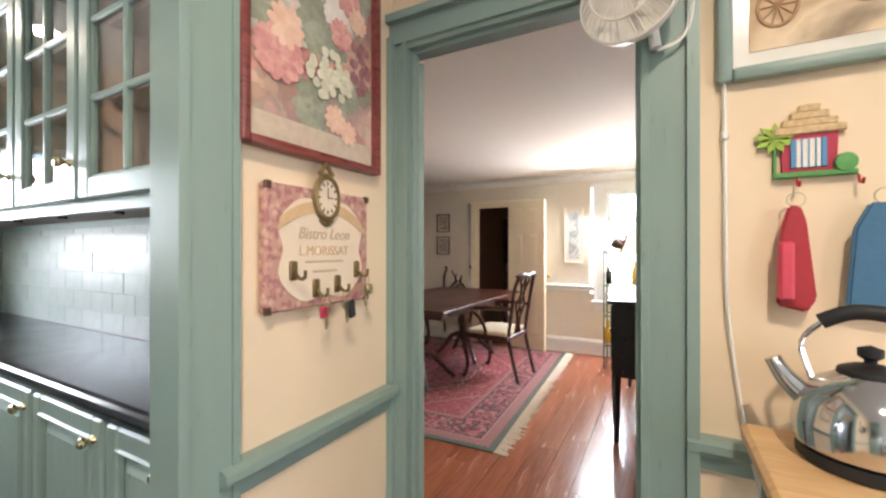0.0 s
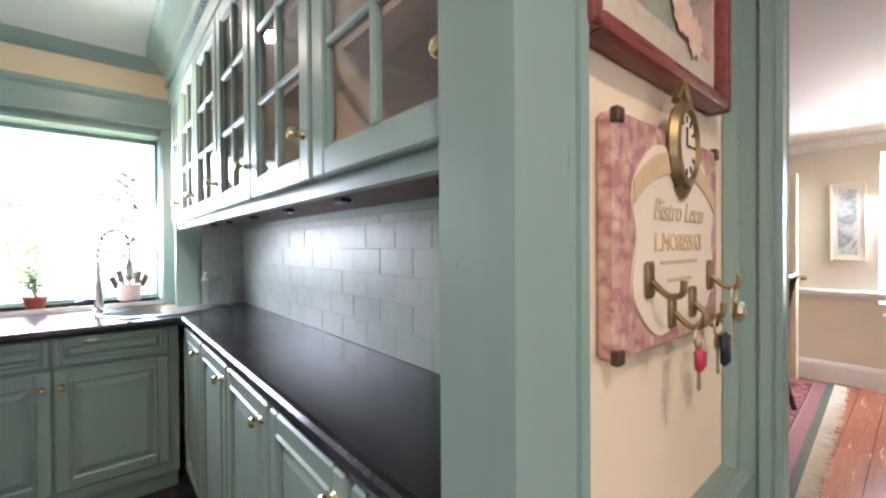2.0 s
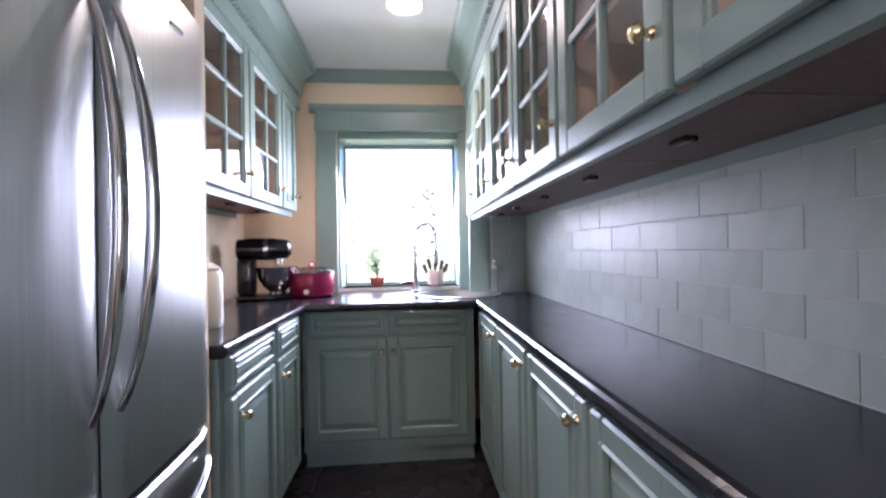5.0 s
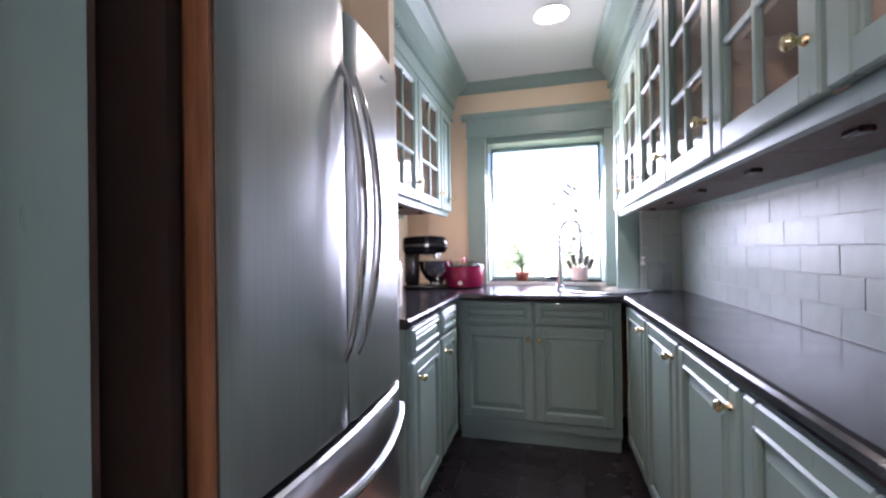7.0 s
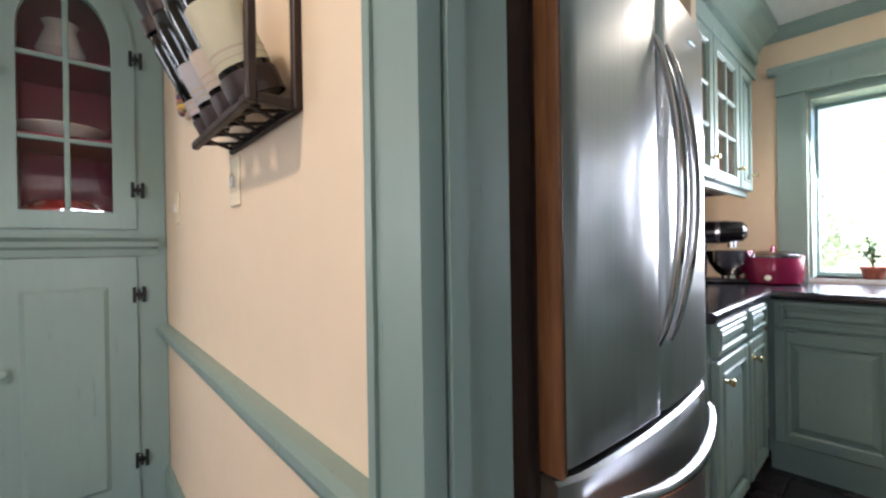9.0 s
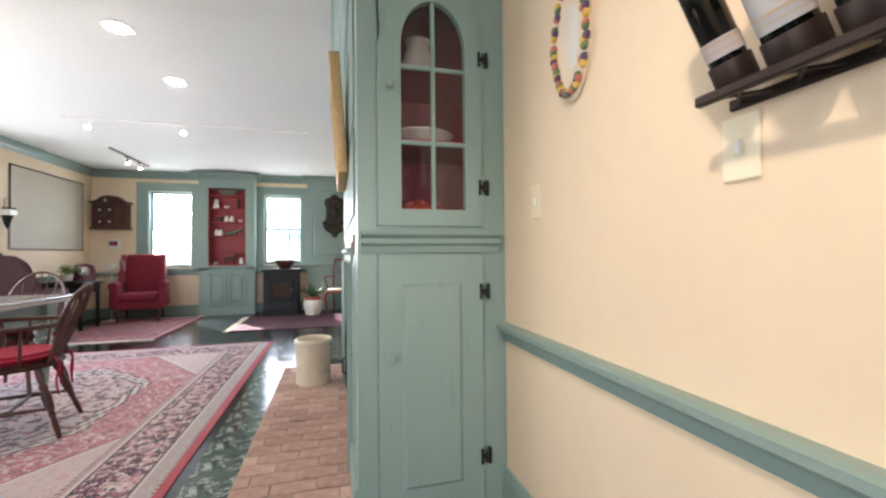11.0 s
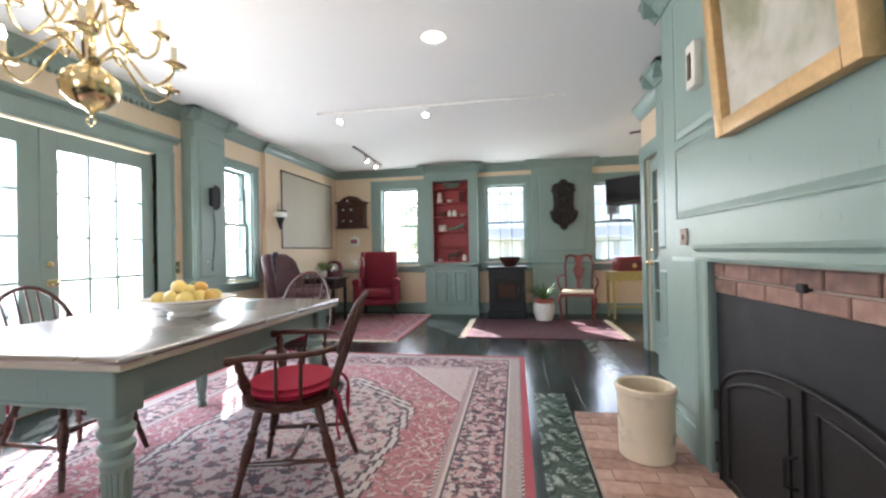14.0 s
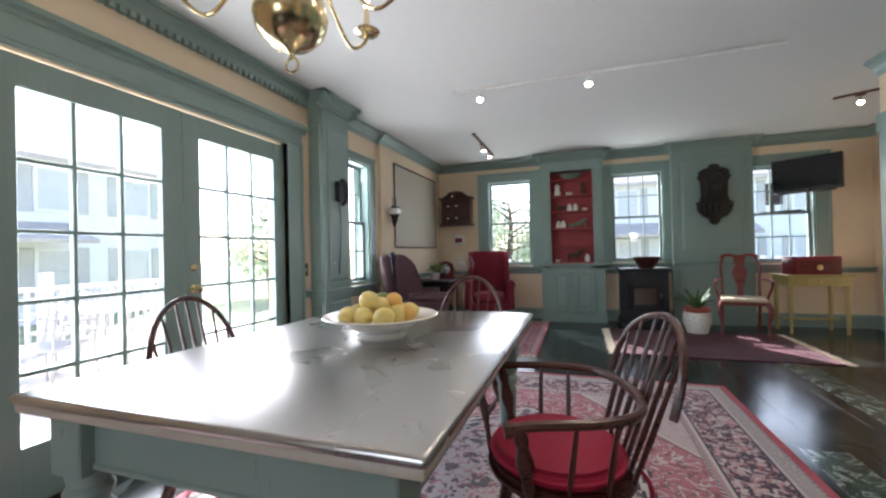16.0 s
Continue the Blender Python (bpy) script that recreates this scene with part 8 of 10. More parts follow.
for k in range(22):
    a_, q_ = fr_.random() * 6.283, math.sqrt(fr_.random())
    lathe(b, [(0.013, 0), (0.011, 0.0006), (0.001, 0.0010)], pose(0.15 + 0.04 * q_ * math.cos(a_), -0.0188 - 0.00002 * k, -0.10 + 0.075 * q_ * math.sin(a_), 90), 10)
part("printed_plums", b, PV, fpic)
b = nb(); box(b, -0.20, 0.20, -0.0152, -0.0146, -0.37, -0.315); part("printed_ledge", b, print_mat("print_ledge", rgb(176, 160, 142), rgb(206, 192, 174)), fpic)
# bistro sign with key hooks; faces +x
sgn = thing("key_rack_sign", "old-fashioned bistro sign with hooks and a small clock", "sign", pose(WX, 0.768, 1.236, 0, 0, 90) @ Matrix.Diagonal((0.92, 1, 0.99, 1)))
ROSEM = Mat("rose_scroll_border", rgb(176, 128, 122), 0.6)
sv1 = ROSEM.n("ShaderNodeTexVoronoi", Scale=46.0, Randomness=0.7); ROSEM.l(ROSEM.co, sv1.inputs["Vector"])
sv2 = ROSEM.noise(60, None, 2)
ROSEM.color(ROSEM.mix(ROSEM.ramp(sv2, (0.46, 0.0), (0.54, 0.55)), ROSEM.ramp(sv1.outputs["Distance"], (0.2, rgb(210, 178, 158)), (0.45, rgb(178, 130, 126)), (0.62, rgb(166, 112, 114))), rgb(202, 168, 146)))
ROSE = ROSEM.m
CREAMP = plain("aged_cream_print", rgb(226, 210, 188), 0.6, 0, 0.06, 8, 0.05)
b = nb(); rbox(b, -0.185, 0.185, -0.028, 0, -0.145, 0.145, 0.006); part("board", b, ROSE, sgn)
b = nb()
pan = []
for i in range(48):
    a = 2 * math.pi * i / 48; ca, sa = math.cos(a), math.sin(a); k = (abs(ca) ** 5 + abs(sa) ** 5) ** (-1 / 5) * (1 - 0.05 * math.cos(8 * a)); pan.append((0.145 * ca * k, 0.118 * sa * k))
plate(b, pan, 0.003, pose(0, -0.0285, -0.004, 90)); part("cream_panel", b, CREAMP, sgn)
b = nb()
for s in (-1, 1):
    for t_ in (-1, 1):
        rbox(b, s * 0.178 - 0.009, s * 0.178 + 0.009, -0.031, -0.02, t_ * 0.138 - 0.009, t_ * 0.138 + 0.009, 0.002)
part("corner_mount", b, FSIDE, sgn, "metal corner")
OCH = plain("ochre_ribbon", rgb(206, 176, 136), 0.6)
for s in (-1, 1):
    b = nb(); q = [(s * (0.03 + 0.12 * i / 8), 0.112 - 0.045 * (i / 8) ** 2) for i in range(9)]; lo = q + [(x, z - 0.028) for x, z in q[::-1]]
    plate(b, lo if s > 0 else lo[::-1], 0.002, pose(0, -0.0318, 0, 90)); part("ribbon", b, OCH, sgn)
INK = plain("faded_brown_ink", rgb(192, 172, 148), 0.7)


def text(body, size, m, mat, parent, name="lettering", depth=0.0008, shear=0.0):
    cu_ = bpy.data.curves.new("txt", 'FONT'); cu_.body, cu_.size, cu_.extrude, cu_.align_x, cu_.shear = body, size, depth, 'CENTER', shear
    tmp = bpy.data.objects.new("txt", cu_); scene.collection.objects.link(tmp)
    me = bpy.data.meshes.new_from_object(tmp.evaluated_get(bpy.context.evaluated_depsgraph_get()))
    bpy.data.objects.remove(tmp); bpy.data.curves.remove(cu_)
    me.materials.clear(); me.materials.append(mat)
    o = new(name, me); o.parent = parent; o.matrix_basis = m
    return o


text("Bistro Leon", 0.040, pose(0, -0.0325, 0.022, 90), INK, sgn, shear=0.3)
text("L.MORISSAT", 0.034, pose(0, -0.0325, -0.018, 90), OCH, sgn)
b = nb(); box(b, -0.07, 0.07, -0.0325, -0.0316, -0.036, -0.031); box(b, -0.045, 0.045, -0.0325, -0.0316, -0.06, -0.055); part("small_print", b, INK, sgn, "line of small print")
ANT = plain("antique_brass", rgb(140, 120, 84), 0.4, 0.7, 0.2, 40, 0.2)
ckx = part("clock", (lambda q: (lathe(q, [(0.045, 0), (0.05, 0.006), (0.045, 0.014), (0.038, 0.016), (0.036, 0.010)], Matrix.Translation((0, -0.03, 0.125)) @ pose(0, 0, 0, 90) @ Matrix.Diagonal((1, 1.25, 1, 1)), 32, False), q)[1])(nb()), ANT, sgn, "small clock with an ornate brass frame", True)
b = nb(); lathe(b, [(0.038, 0.004), (0.037, 0.010), (0.001, 0.010)], Matrix.Translation((0, -0.03, 0.125)) @ pose(0, 0, 0, 90) @ Matrix.Diagonal((1, 1.25, 1, 1)), 32, False); part("clock_face", b, CREAMP, ckx)
b = nb()
for k in range(12):
    a = 2 * math.pi * k / 12; box(b, -0.0015, 0.0015, -0.0415, -0.0402, 0.026, 0.034, Matrix.Translation((0, 0, 0.125)) @ Matrix.Diagonal((1, 1, 1.2, 1)) @ pose(0, 0, 0, 0, math.degrees(a), 0))
box(b, -0.0012, 0.0012, -0.042, -0.0405, 0.125, 0.150); box(b, 0, 0.018, -0.042, -0.0405, 0.124, 0.1265); part("clock_hand", b, IRON, ckx)
b = nb(); tube(b, bez([(-0.025, -0.035, 0.183), (-0.012, -0.035, 0.197), (0, -0.035, 0.21), (0.012, -0.035, 0.197), (0.025, -0.035, 0.183)], 4), 0.006, 6); tube(b, bez([(-0.02, -0.035, 0.07), (0, -0.035, 0.058), (0.02, -0.035, 0.07)], 4), 0.006, 6); part("crest", b, ANT, ckx, "", True)
for i, (x, z) in enumerate(((-0.11, -0.055), (-0.035, -0.10), (0.045, -0.095), (0.125, -0.06))):
    b = nb(); rbox(b, x - 0.012, x + 0.012, -0.037, -0.0315, z - 0.02, z + 0.025, 0.004); tube(b, bez([(x, -0.037, z), (x, -0.055, z - 0.015), (x, -0.07, z - 0.012), (x, -0.072, z + 0.004)], 4), 0.004, 6); part("hook", b, ANT, sgn, "brass hook", True)
KEYM, FOB = plain("key_metal", rgb(196, 184, 150), 0.3, 0.9), plain("red_fob", rgb(176, 44, 70), 0.4)
for i, (x, z, col) in enumerate(((-0.035, -0.115, FOB), (0.045, -0.11, IRON), (0.125, -0.075, KEYM))):
    k_ = thing("key_bunch", "bunch of keys on a ring hanging from a hook", "keys", pose(WX + 0.065, 0.768 + 0.92 * x, 1.236 + z, 0, 0, 90), "hanging keys")
    b = nb(); tube(b, [(0.014 * math.cos(2 * math.pi * q / 16), 0, -0.012 + 0.014 * math.sin(2 * math.pi * q / 16)) for q in range(16)], 0.0015, 5, True); part("ring", b, KEYM, k_, "", True)
    for q in range(2):
        b = nb(); mm_ = pose(-0.006 + 0.014 * q, 0.002 * q, -0.024, 0, 12 * q - 8, 0); lathe(b, [(0.011, -0.001), (0.011, 0.001)], mm_ @ pose(0, 0, -0.01, 90), 12); box(b, -0.003, 0.003, -0.001, 0.001, -0.055, -0.015, mm_); part("key", b, KEYM, k_, "", True)
    b = nb(); rbox(b, -0.016, 0.008, -0.006, 0.003, -0.068 if i == 1 else -0.05, -0.022, 0.004, pose(0.012 if i else -0.012, -0.004, 0, 0, -6, 0)); part("fob", b, col, k_, "", True)

# wine rack on the south passage wall; tilted, bottles lean
WR = plain("dark_bronze_iron", rgb(54, 42, 38), 0.45, 0.5, 0.15, 30, 0.2)
WRM = pose(WX, -0.895, 1.34, 0, 0, 90)
wr = thing("wine_rack", "dark iron wall rack holding four leaning wine bottles", "wine rack", WRM)
for y0, y1 in ((-0.016, 0.0), (-0.09, -0.074)):
    b = nb(); rbox(b, 0.19, 0.206, y0, y1, 0.0, 0.62, 0.003); part("side_bar", b, WR, wr)
b = nb(); rbox(b, 0.19, 0.206, -0.074, -0.016, 0.0, 0.018, 0.003); part("side_foot", b, WR, wr)
b = nb(); rbox(b, -0.206, 0.19, -0.012, 0.0, 0.0, 0.02, 0.003); rbox(b, -0.206, 0.19, -0.09, -0.075, 0.0, 0.018, 0.003); part("bottom_bar", b, WR, wr)
b = nb(); rbox(b, -0.206, 0.19, -0.012, 0.0, 0.40, 0.42, 0.003); part("top_bar", b, WR, wr)
for k in range(4):
    x = -0.155 + k * 0.096
    b = nb(); tube(b, [(x - 0.03, -0.012, 0.01), (x + 0.03, -0.085, 0.01)], 0.004, 5); tube(b, [(x + 0.03, -0.012, 0.01), (x - 0.03, -0.085, 0.01)], 0.004, 5); part("cross_bar", b, WR, wr)
BOT = plain("dark_wine_glass", rgb(16, 18, 16), 0.06, 0, 0.05, 10, 0)
for k in range(4):
    x, r = -0.155 + k * 0.096 + (0.008 if k == 3 else 0), (0.028, 0.035, 0.036, 0.045)[k]
    loc = pose(x, -0.05, 0.03, 27, -3, 0)
    bt = thing("wine_bottle", "dark wine bottle with a paper label in the rack", "bottle", WRM @ loc, "wine bottles")
    b = nb(); lathe(b, [(r * 0.9, 0), (r, 0.006), (r, 0.19), (r * 0.85, 0.215), (0.015, 0.25), (0.0135, 0.31), (0.001, 0.312)], None, 20); part("glass", b, BOT, bt, "", True)
    b = nb(); lathe(b, [(r + 0.0008, 0.05), (r + 0.0008, (0.08, 0.125, 0.115, 0.15)[k])], None, 20, False); lb_ = part("label", b, plain("wine_label", (rgb(196, 186, 186), rgb(186, 184, 186), rgb(206, 190, 172), rgb(206, 198, 168))[k], 0.7, 0, 0.05, 20, 0), bt, "", True)
    b = nb(); lathe(b, [(r + 0.0014, 0.072), (r + 0.0014, 0.076)], None, 20, False); lathe(b, [(r + 0.0014, 0.060), (r + 0.0014, 0.062)], None, 20, False); part("label_band", b, INK, lb_)
    b = nb(); lathe(b, [(0.0155, 0.255), (0.015, 0.314), (0.001, 0.316)], None, 14, False); part("capsule", b, IRON, bt, "", True)
    b = nb(); lathe(b, [(r + 0.003, 0.0), (r + 0.004, 0.004), (r + 0.004, 0.038), (r + 0.003, 0.04)], loc, 20, False); part("base_ring", b, WR, wr, "", True)
    b = nb(); lathe(b, [(0.026, 0.222), (0.028, 0.225), (0.024, 0.252), (0.022, 0.252)], loc, 16, False); part("neck_ring", b, WR, wr, "", True)
ov = thing("oval_plaque", "oval ceramic plaque with a garland of painted fruit", "plaque", pose(WX, -1.60, 1.735, 0, 0, 90))
b = nb(); lathe(b, [(0.11, 0), (0.115, 0.012), (0.10, 0.02), (0.085, 0.016), (0.001, 0.014)], pose(0, 0, 0, 90) @ Matrix.Diagonal((0.85, 1.65, 1, 1)), 36, False); part("plate", b, CREAMP, ov, "", True)
rn = random.Random(3)
gm = [plain("garland_" + n_, c_, 0.4) for n_, c_ in (("green", rgb(104, 122, 76)), ("yellow", rgb(222, 182, 84)), ("plum", rgb(92, 66, 96)), ("rose", rgb(196, 110, 96)))]
for q in range(4):
    b = nb()
    for k in range(14):
        a = 2 * math.pi * (k + q / 4) / 14 + rn.uniform(-0.1, 0.1); lathe(b, [(0.001, 0), (0.014, 0.006), (0.012, 0.016), (0.001, 0.02)], pose(0.085 * math.cos(a) + rn.uniform(-.006, .006), -0.012, 0.165 * math.sin(a), 90), 8)
    part("garland", b, gm[q], ov, "painted fruit garland", True)
b = nb(); lathe(b, [(0.05, 0), (0.001, 0.002)], pose(0.01, -0.0165, 0, 90) @ Matrix.Diagonal((0.7, 2.0, 1, 1)), 24, False); part("center", b, CHINA, ov)
for y, z in ((-1.085, 1.272), (-1.85, 1.27)):
    s_ = thing("wall_switch", "cream light switch plate on the yellow wall", "switch", pose(WX, y, z, 0, 0, 90), "switch plates"); b = nb(); rbox(b, -0.036, 0.036, -0.006, 0, -0.06, 0.06, 0.003); part("plate", b, CREAMPAINT, s_); b = nb(); rbox(b, -0.006, 0.006, -0.016, -0.006, -0.014, 0.014, 0.002); part("toggle", b, PLATE, s_)

# ---- corner by the dining doorway ----
fnn = thing("wall_fan", "white plastic clip fan mounted above the doorway", "fan", pose(-0.03, 1.00, 1.79, 0, 0, -15))
b = nb()
for k in range(36):
    a = 2 * math.pi * k / 36; tube(b, [(0.02 * math.cos(a), -0.06, 0.02 * math.sin(a)), (0.07 * math.cos(a), -0.055, 0.07 * math.sin(a)), (0.105 * math.cos(a), -0.02, 0.105 * math.sin(a))], 0.0014, 4)
for r, y in ((0.106, -0.02), (0.07, -0.055), (0.03, -0.06)):
    tube(b, [(r * math.cos(2 * math.pi * k / 36), y, r * math.sin(2 * math.pi * k / 36)) for k in range(36)], 0.003, 5, True)
part("cage", b, PLATE, fnn, "", True)
b = nb(); lathe(b, [(0.104, 0), (0.106, 0.02), (0.09, 0.05), (0.05, 0.075), (0.001, 0.08)], pose(0, -0.02, 0, -90), 32, False); part("housing", b, PLATE, fnn, "", True)
b = nb(); tube(b, [(0, 0.03, 0), (0.02, 0.065, -0.02), (0.03, 0.07, -0.10)], 0.012, 8); part("clip", b, PLATE, fnn, "", True)
b = nb(); tube(b, bez([(0.02, 1.05, 1.68), (0.08, 1.06, 1.72), (0.10, 1.07, 1.90), (0.125, 1.075, 1.98)], 6), 0.004, 5); tube(b, bez([(0.148, 1.085, 1.62), (0.150, 1.088, 1.40), (0.155, 1.088, 1.10), (0.185, 1.09, 0.85), (0.21, 1.05, 0.72)], 8), 0.004, 5)
rbox(b, 0.143, 0.157, 1.08, 1.098, 1.60, 1.635, 0.003); rbox(b, 0.143, 0.157, 1.08, 1.098, 1.47, 1.49, 0.003)
tagged(mesh_ob("power_cord", b, PLATE, True), "white cord running down the wall beside the doorway", "cord")
cpic = framed("country_picture", pose(0.475, NY, 1.872, 0, 0, 0), 0.68, 0.56, 0.028, GREEN, art("cart_print", [rgb(226, 200, 164), rgb(190, 160, 124), rgb(236, 214, 182), rgb(120, 104, 90), rgb(206, 178, 140)], 2.4, 8), "green-framed country print with a cream mount", 0.03, 0.03)
WHEEL = plain("printed_wheel_brown", rgb(176, 140, 108), 0.6, 0, 0.15, 60, 0)
for cx_, cz_, r_ in ((-0.235, -0.135, 0.042), (-0.095, -0.115, 0.046)):
    b = nb(); tube(b, [(cx_ + r_ * 0.8 * math.cos(2 * math.pi * k / 24), -0.0152, cz_ + r_ * math.sin(2 * math.pi * k / 24)) for k in range(24)], 0.004, 5, True)
    for k in range(5):
        a_ = math.pi * k / 5; tube(b, [(cx_ - r_ * 0.8 * math.cos(a_), -0.0152, cz_ - r_ * math.sin(a_)), (cx_ + r_ * 0.8 * math.cos(a_), -0.0152, cz_ + r_ * math.sin(a_))], 0.002, 4)
    part("printed_wheel", b, WHEEL, cpic)
b = nb(); plate(b, [(-0.20, -0.09), (0.04, -0.07), (0.05, 0.03), (-0.18, 0.02)], 0.001, pose(0, -0.0141, 0, 90)); part("printed_cart", b, plain("printed_cart_grey", rgb(126, 128, 116), 0.6, 0, 0.25, 40, 0), cpic)
pk = thing("beach_house_rack", "painted wooden beach house key rack with a palm tree", "key rack", pose(0.29, NY, 1.443, 0, 0, 0) @ Matrix.Diagonal((0.60, 0.9, 0.65, 1)))
b = nb(); plate(b, [(-0.07, -0.085), (0.07, -0.085), (0.075, 0.04), (-0.075, 0.04)], 0.012, pose(0, 0, 0, 90)); part("house_wall", b, plain("crimson_house_paint", rgb(176, 40, 70), 0.5), pk)
b = nb()
for k in range(4):
    w_ = 0.095 - 0.022 * k; rbox(b, -w_, w_, -0.02, -0.002, 0.035 + 0.022 * k, 0.06 + 0.022 * k, 0.004)
part("thatch", b, plain("straw_thatch", rgb(206, 180, 140), 0.9, 0, 0.2, 60, 0.5), pk)
b = nb(); rbox(b, -0.035, 0.03, -0.017, -0.0125, -0.07, 0.02, 0.002); part("window", b, CHINA, pk)
b = nb(); rbox(b, -0.05, -0.035, -0.019, -0.0125, -0.07, 0.02, 0.002); rbox(b, 0.03, 0.045, -0.019, -0.0125, -0.07, 0.02, 0.002)
for k in range(3):
    box(b, -0.022 + 0.018 * k, -0.018 + 0.018 * k, -0.019, -0.0172, -0.07, 0.02)
part("shutter", b, plain("blue_shutter", rgb(86, 140, 190), 0.5), pk)
b = nb(); rbox(b, -0.095, 0.12, -0.022, 0, -0.10, -0.082, 0.004); lathe(b, [(0.001, 0), (0.03, 0.005), (0.028, 0.015), (0.001, 0.018)], pose(0.09, -0.01, -0.062, 90), 12); rbox(b, -0.095, -0.085, -0.012, -0.004, -0.09, 0.0, 0.003); part("lawn", b, plain("grass_green_paint", rgb(86, 150, 80), 0.5), pk)
b = nb()
for k in range(9):
    a = 2 * math.pi * k / 9 + 0.2; tip = Vector((-0.09 + 0.062 * math.cos(a), -0.016, 0.03 + 0.05 * math.sin(a))); c_ = Vector((-0.09, -0.016, 0.03)); n_ = Vector((-math.sin(a), 0, math.cos(a))) * 0.014
    vs_ = [b.verts.new(c_), b.verts.new((c_ + tip) / 2 + n_), b.verts.new(tip), b.verts.new((c_ + tip) / 2 - n_)]; vb_ = [b.verts.new(v.co + Vector((0, 0.006, 0))) for v in vs_]
    b.faces.new(vs_); b.faces.new(vb_[::-1])
    for i in range(4):
        b.faces.new((vs_[i], vb_[i], vb_[(i + 1) % 4], vs_[(i + 1) % 4]))
part("palm", b, plain("lime_palm_paint", rgb(160, 190, 70), 0.5), pk)
for x in (-0.033, 0.122):
    b = nb(); tube(b, [(x, -0.012, -0.10), (x, -0.02, -0.125), (x, -0.035, -0.13), (x, -0.04, -0.115)], 0.004, 6); part("peg", b, plain("red_peg", rgb(176, 40, 40), 0.5), pk)
for x, col, wdt, lab in ((0.264, rgb(168, 44, 56), 0.034, "red flashlight-shaped holder"), (0.392, rgb(62, 108, 144), 0.06, "blue oven mitt")):
    t_ = thing("pot_holder" if wdt > 0.05 else "bottle_opener", lab + " hanging from a peg", "kitchen tool", pose(x, NY - 0.03, 1.272, 0, 0, 0) @ Matrix.Diagonal((0.92, 1, 0.80, 1)))
    b = nb(); lo = nb(); plate(lo, [(-wdt, -0.19), (wdt * 0.5, -0.205), (wdt, -0.17), (wdt * 0.5, 0.02), (wdt * 0.2, 0.06), (-wdt * 0.4, 0.06), (-wdt * 0.8, 0.0)], 0.014, pose(0, 0, 0, 90)); fix(lo); bmesh.ops.bevel(lo, geom=lo.edges[:], offset=0.005, segments=2, affect='EDGES'); merge(b, lo); part("body", b, plain("cloth_" + lab.split()[0], col, 0.6, 0, 0.1, 60, 0.2), t_, "", True)
    b = nb(); tube(b, [(0.016 * math.cos(2 * math.pi * q / 16), -0.007, 0.075 + 0.018 * math.sin(2 * math.pi * q / 16)) for q in range(16)], 0.002, 5, True); part("ring", b, KEYM, t_, "", True)
    if wdt < 0.05:
        b = nb(); rbox(b, -0.034, -0.006, -0.03, -0.008, -0.175, -0.03, 0.006); part("grip", b, plain("pink_grip", rgb(206, 70, 90), 0.4), t_)
# cart with kettle
MAPLE = wood("maple_top", rgb(196, 152, 104), rgb(232, 198, 150), 0.4, 1, 0)
kc = thing("kitchen_cart", "small kitchen cart with a maple top and metal legs", "cart", pose(0.50, 0.83, 0))
b = nb(); rbox(b, -0.33, 0.33, -0.21, 0.21, 0.845, 0.88, 0.008); part("top", b, MAPLE, kc)
for sx in (-1, 1):
    for sy in (-1, 1):
        b = nb(); tube(b, [(sx * 0.29, sy * 0.17, 0.0), (sx * 0.29, sy * 0.17, 0.845)], 0.013, 8); part("leg", b, CHROME, kc, "metal leg", True)
b = nb(); rbox(b, -0.31, 0.31, -0.19, 0.19, 0.30, 0.32, 0.005); part("shelf", b, MAPLE, kc)
kt = thing("kettle", "polished steel kettle with a black handle on the cart", "kettle", pose(0.328, 0.93, 0.88, 0, 0, 165))
b = nb(); lathe(b, [(0.088, 0), (0.094, 0.006), (0.094, 0.022)], None, 32); part("base", b, IRON, kt, "black base", True)
b = nb(); lathe(b, [(0.09, 0.022), (0.098, 0.03), (0.10, 0.06), (0.092, 0.10), (0.066, 0.135), (0.04, 0.148), (0.036, 0.152)], None, 36, False); part("body", b, CHROME, kt, "polished steel body", True)
b = nb(); lathe(b, [(0.042, 0.148), (0.04, 0.156), (0.02, 0.164), (0.008, 0.166), (0.008, 0.172), (0.016, 0.178), (0.016, 0.19), (0.001, 0.196)], None, 24, False); part("lid", b, IRON, kt, "black lid knob", True)
b = nb(); tube(b, bez([(0.075, 0, 0.09), (0.105, 0, 0.12), (0.125, 0, 0.155)], 5), [0.022, 0.021, 0.02, 0.019, 0.018, 0.017, 0.016, 0.015, 0.014, 0.014, 0.014], 12); part("spout", b, CHROME, kt, "", True)
b = nb(); tube(b, bez([(0.07, 0, 0.125), (0.085, 0, 0.19), (0.05, 0, 0.235)], 5), 0.005, 6); tube(b, bez([(-0.08, 0, 0.10), (-0.10, 0, 0.18), (-0.07, 0, 0.225)], 5), 0.005, 6); hd = part("bail", b, CHROME, kt, "", True)
b = nb(); tube(b, bez([(0.06, 0, 0.228), (0.02, 0, 0.248), (-0.03, 0, 0.245), (-0.075, 0, 0.22)], 5), 0.013, 10); part("grip", b, IRON, hd, "black grip", True)

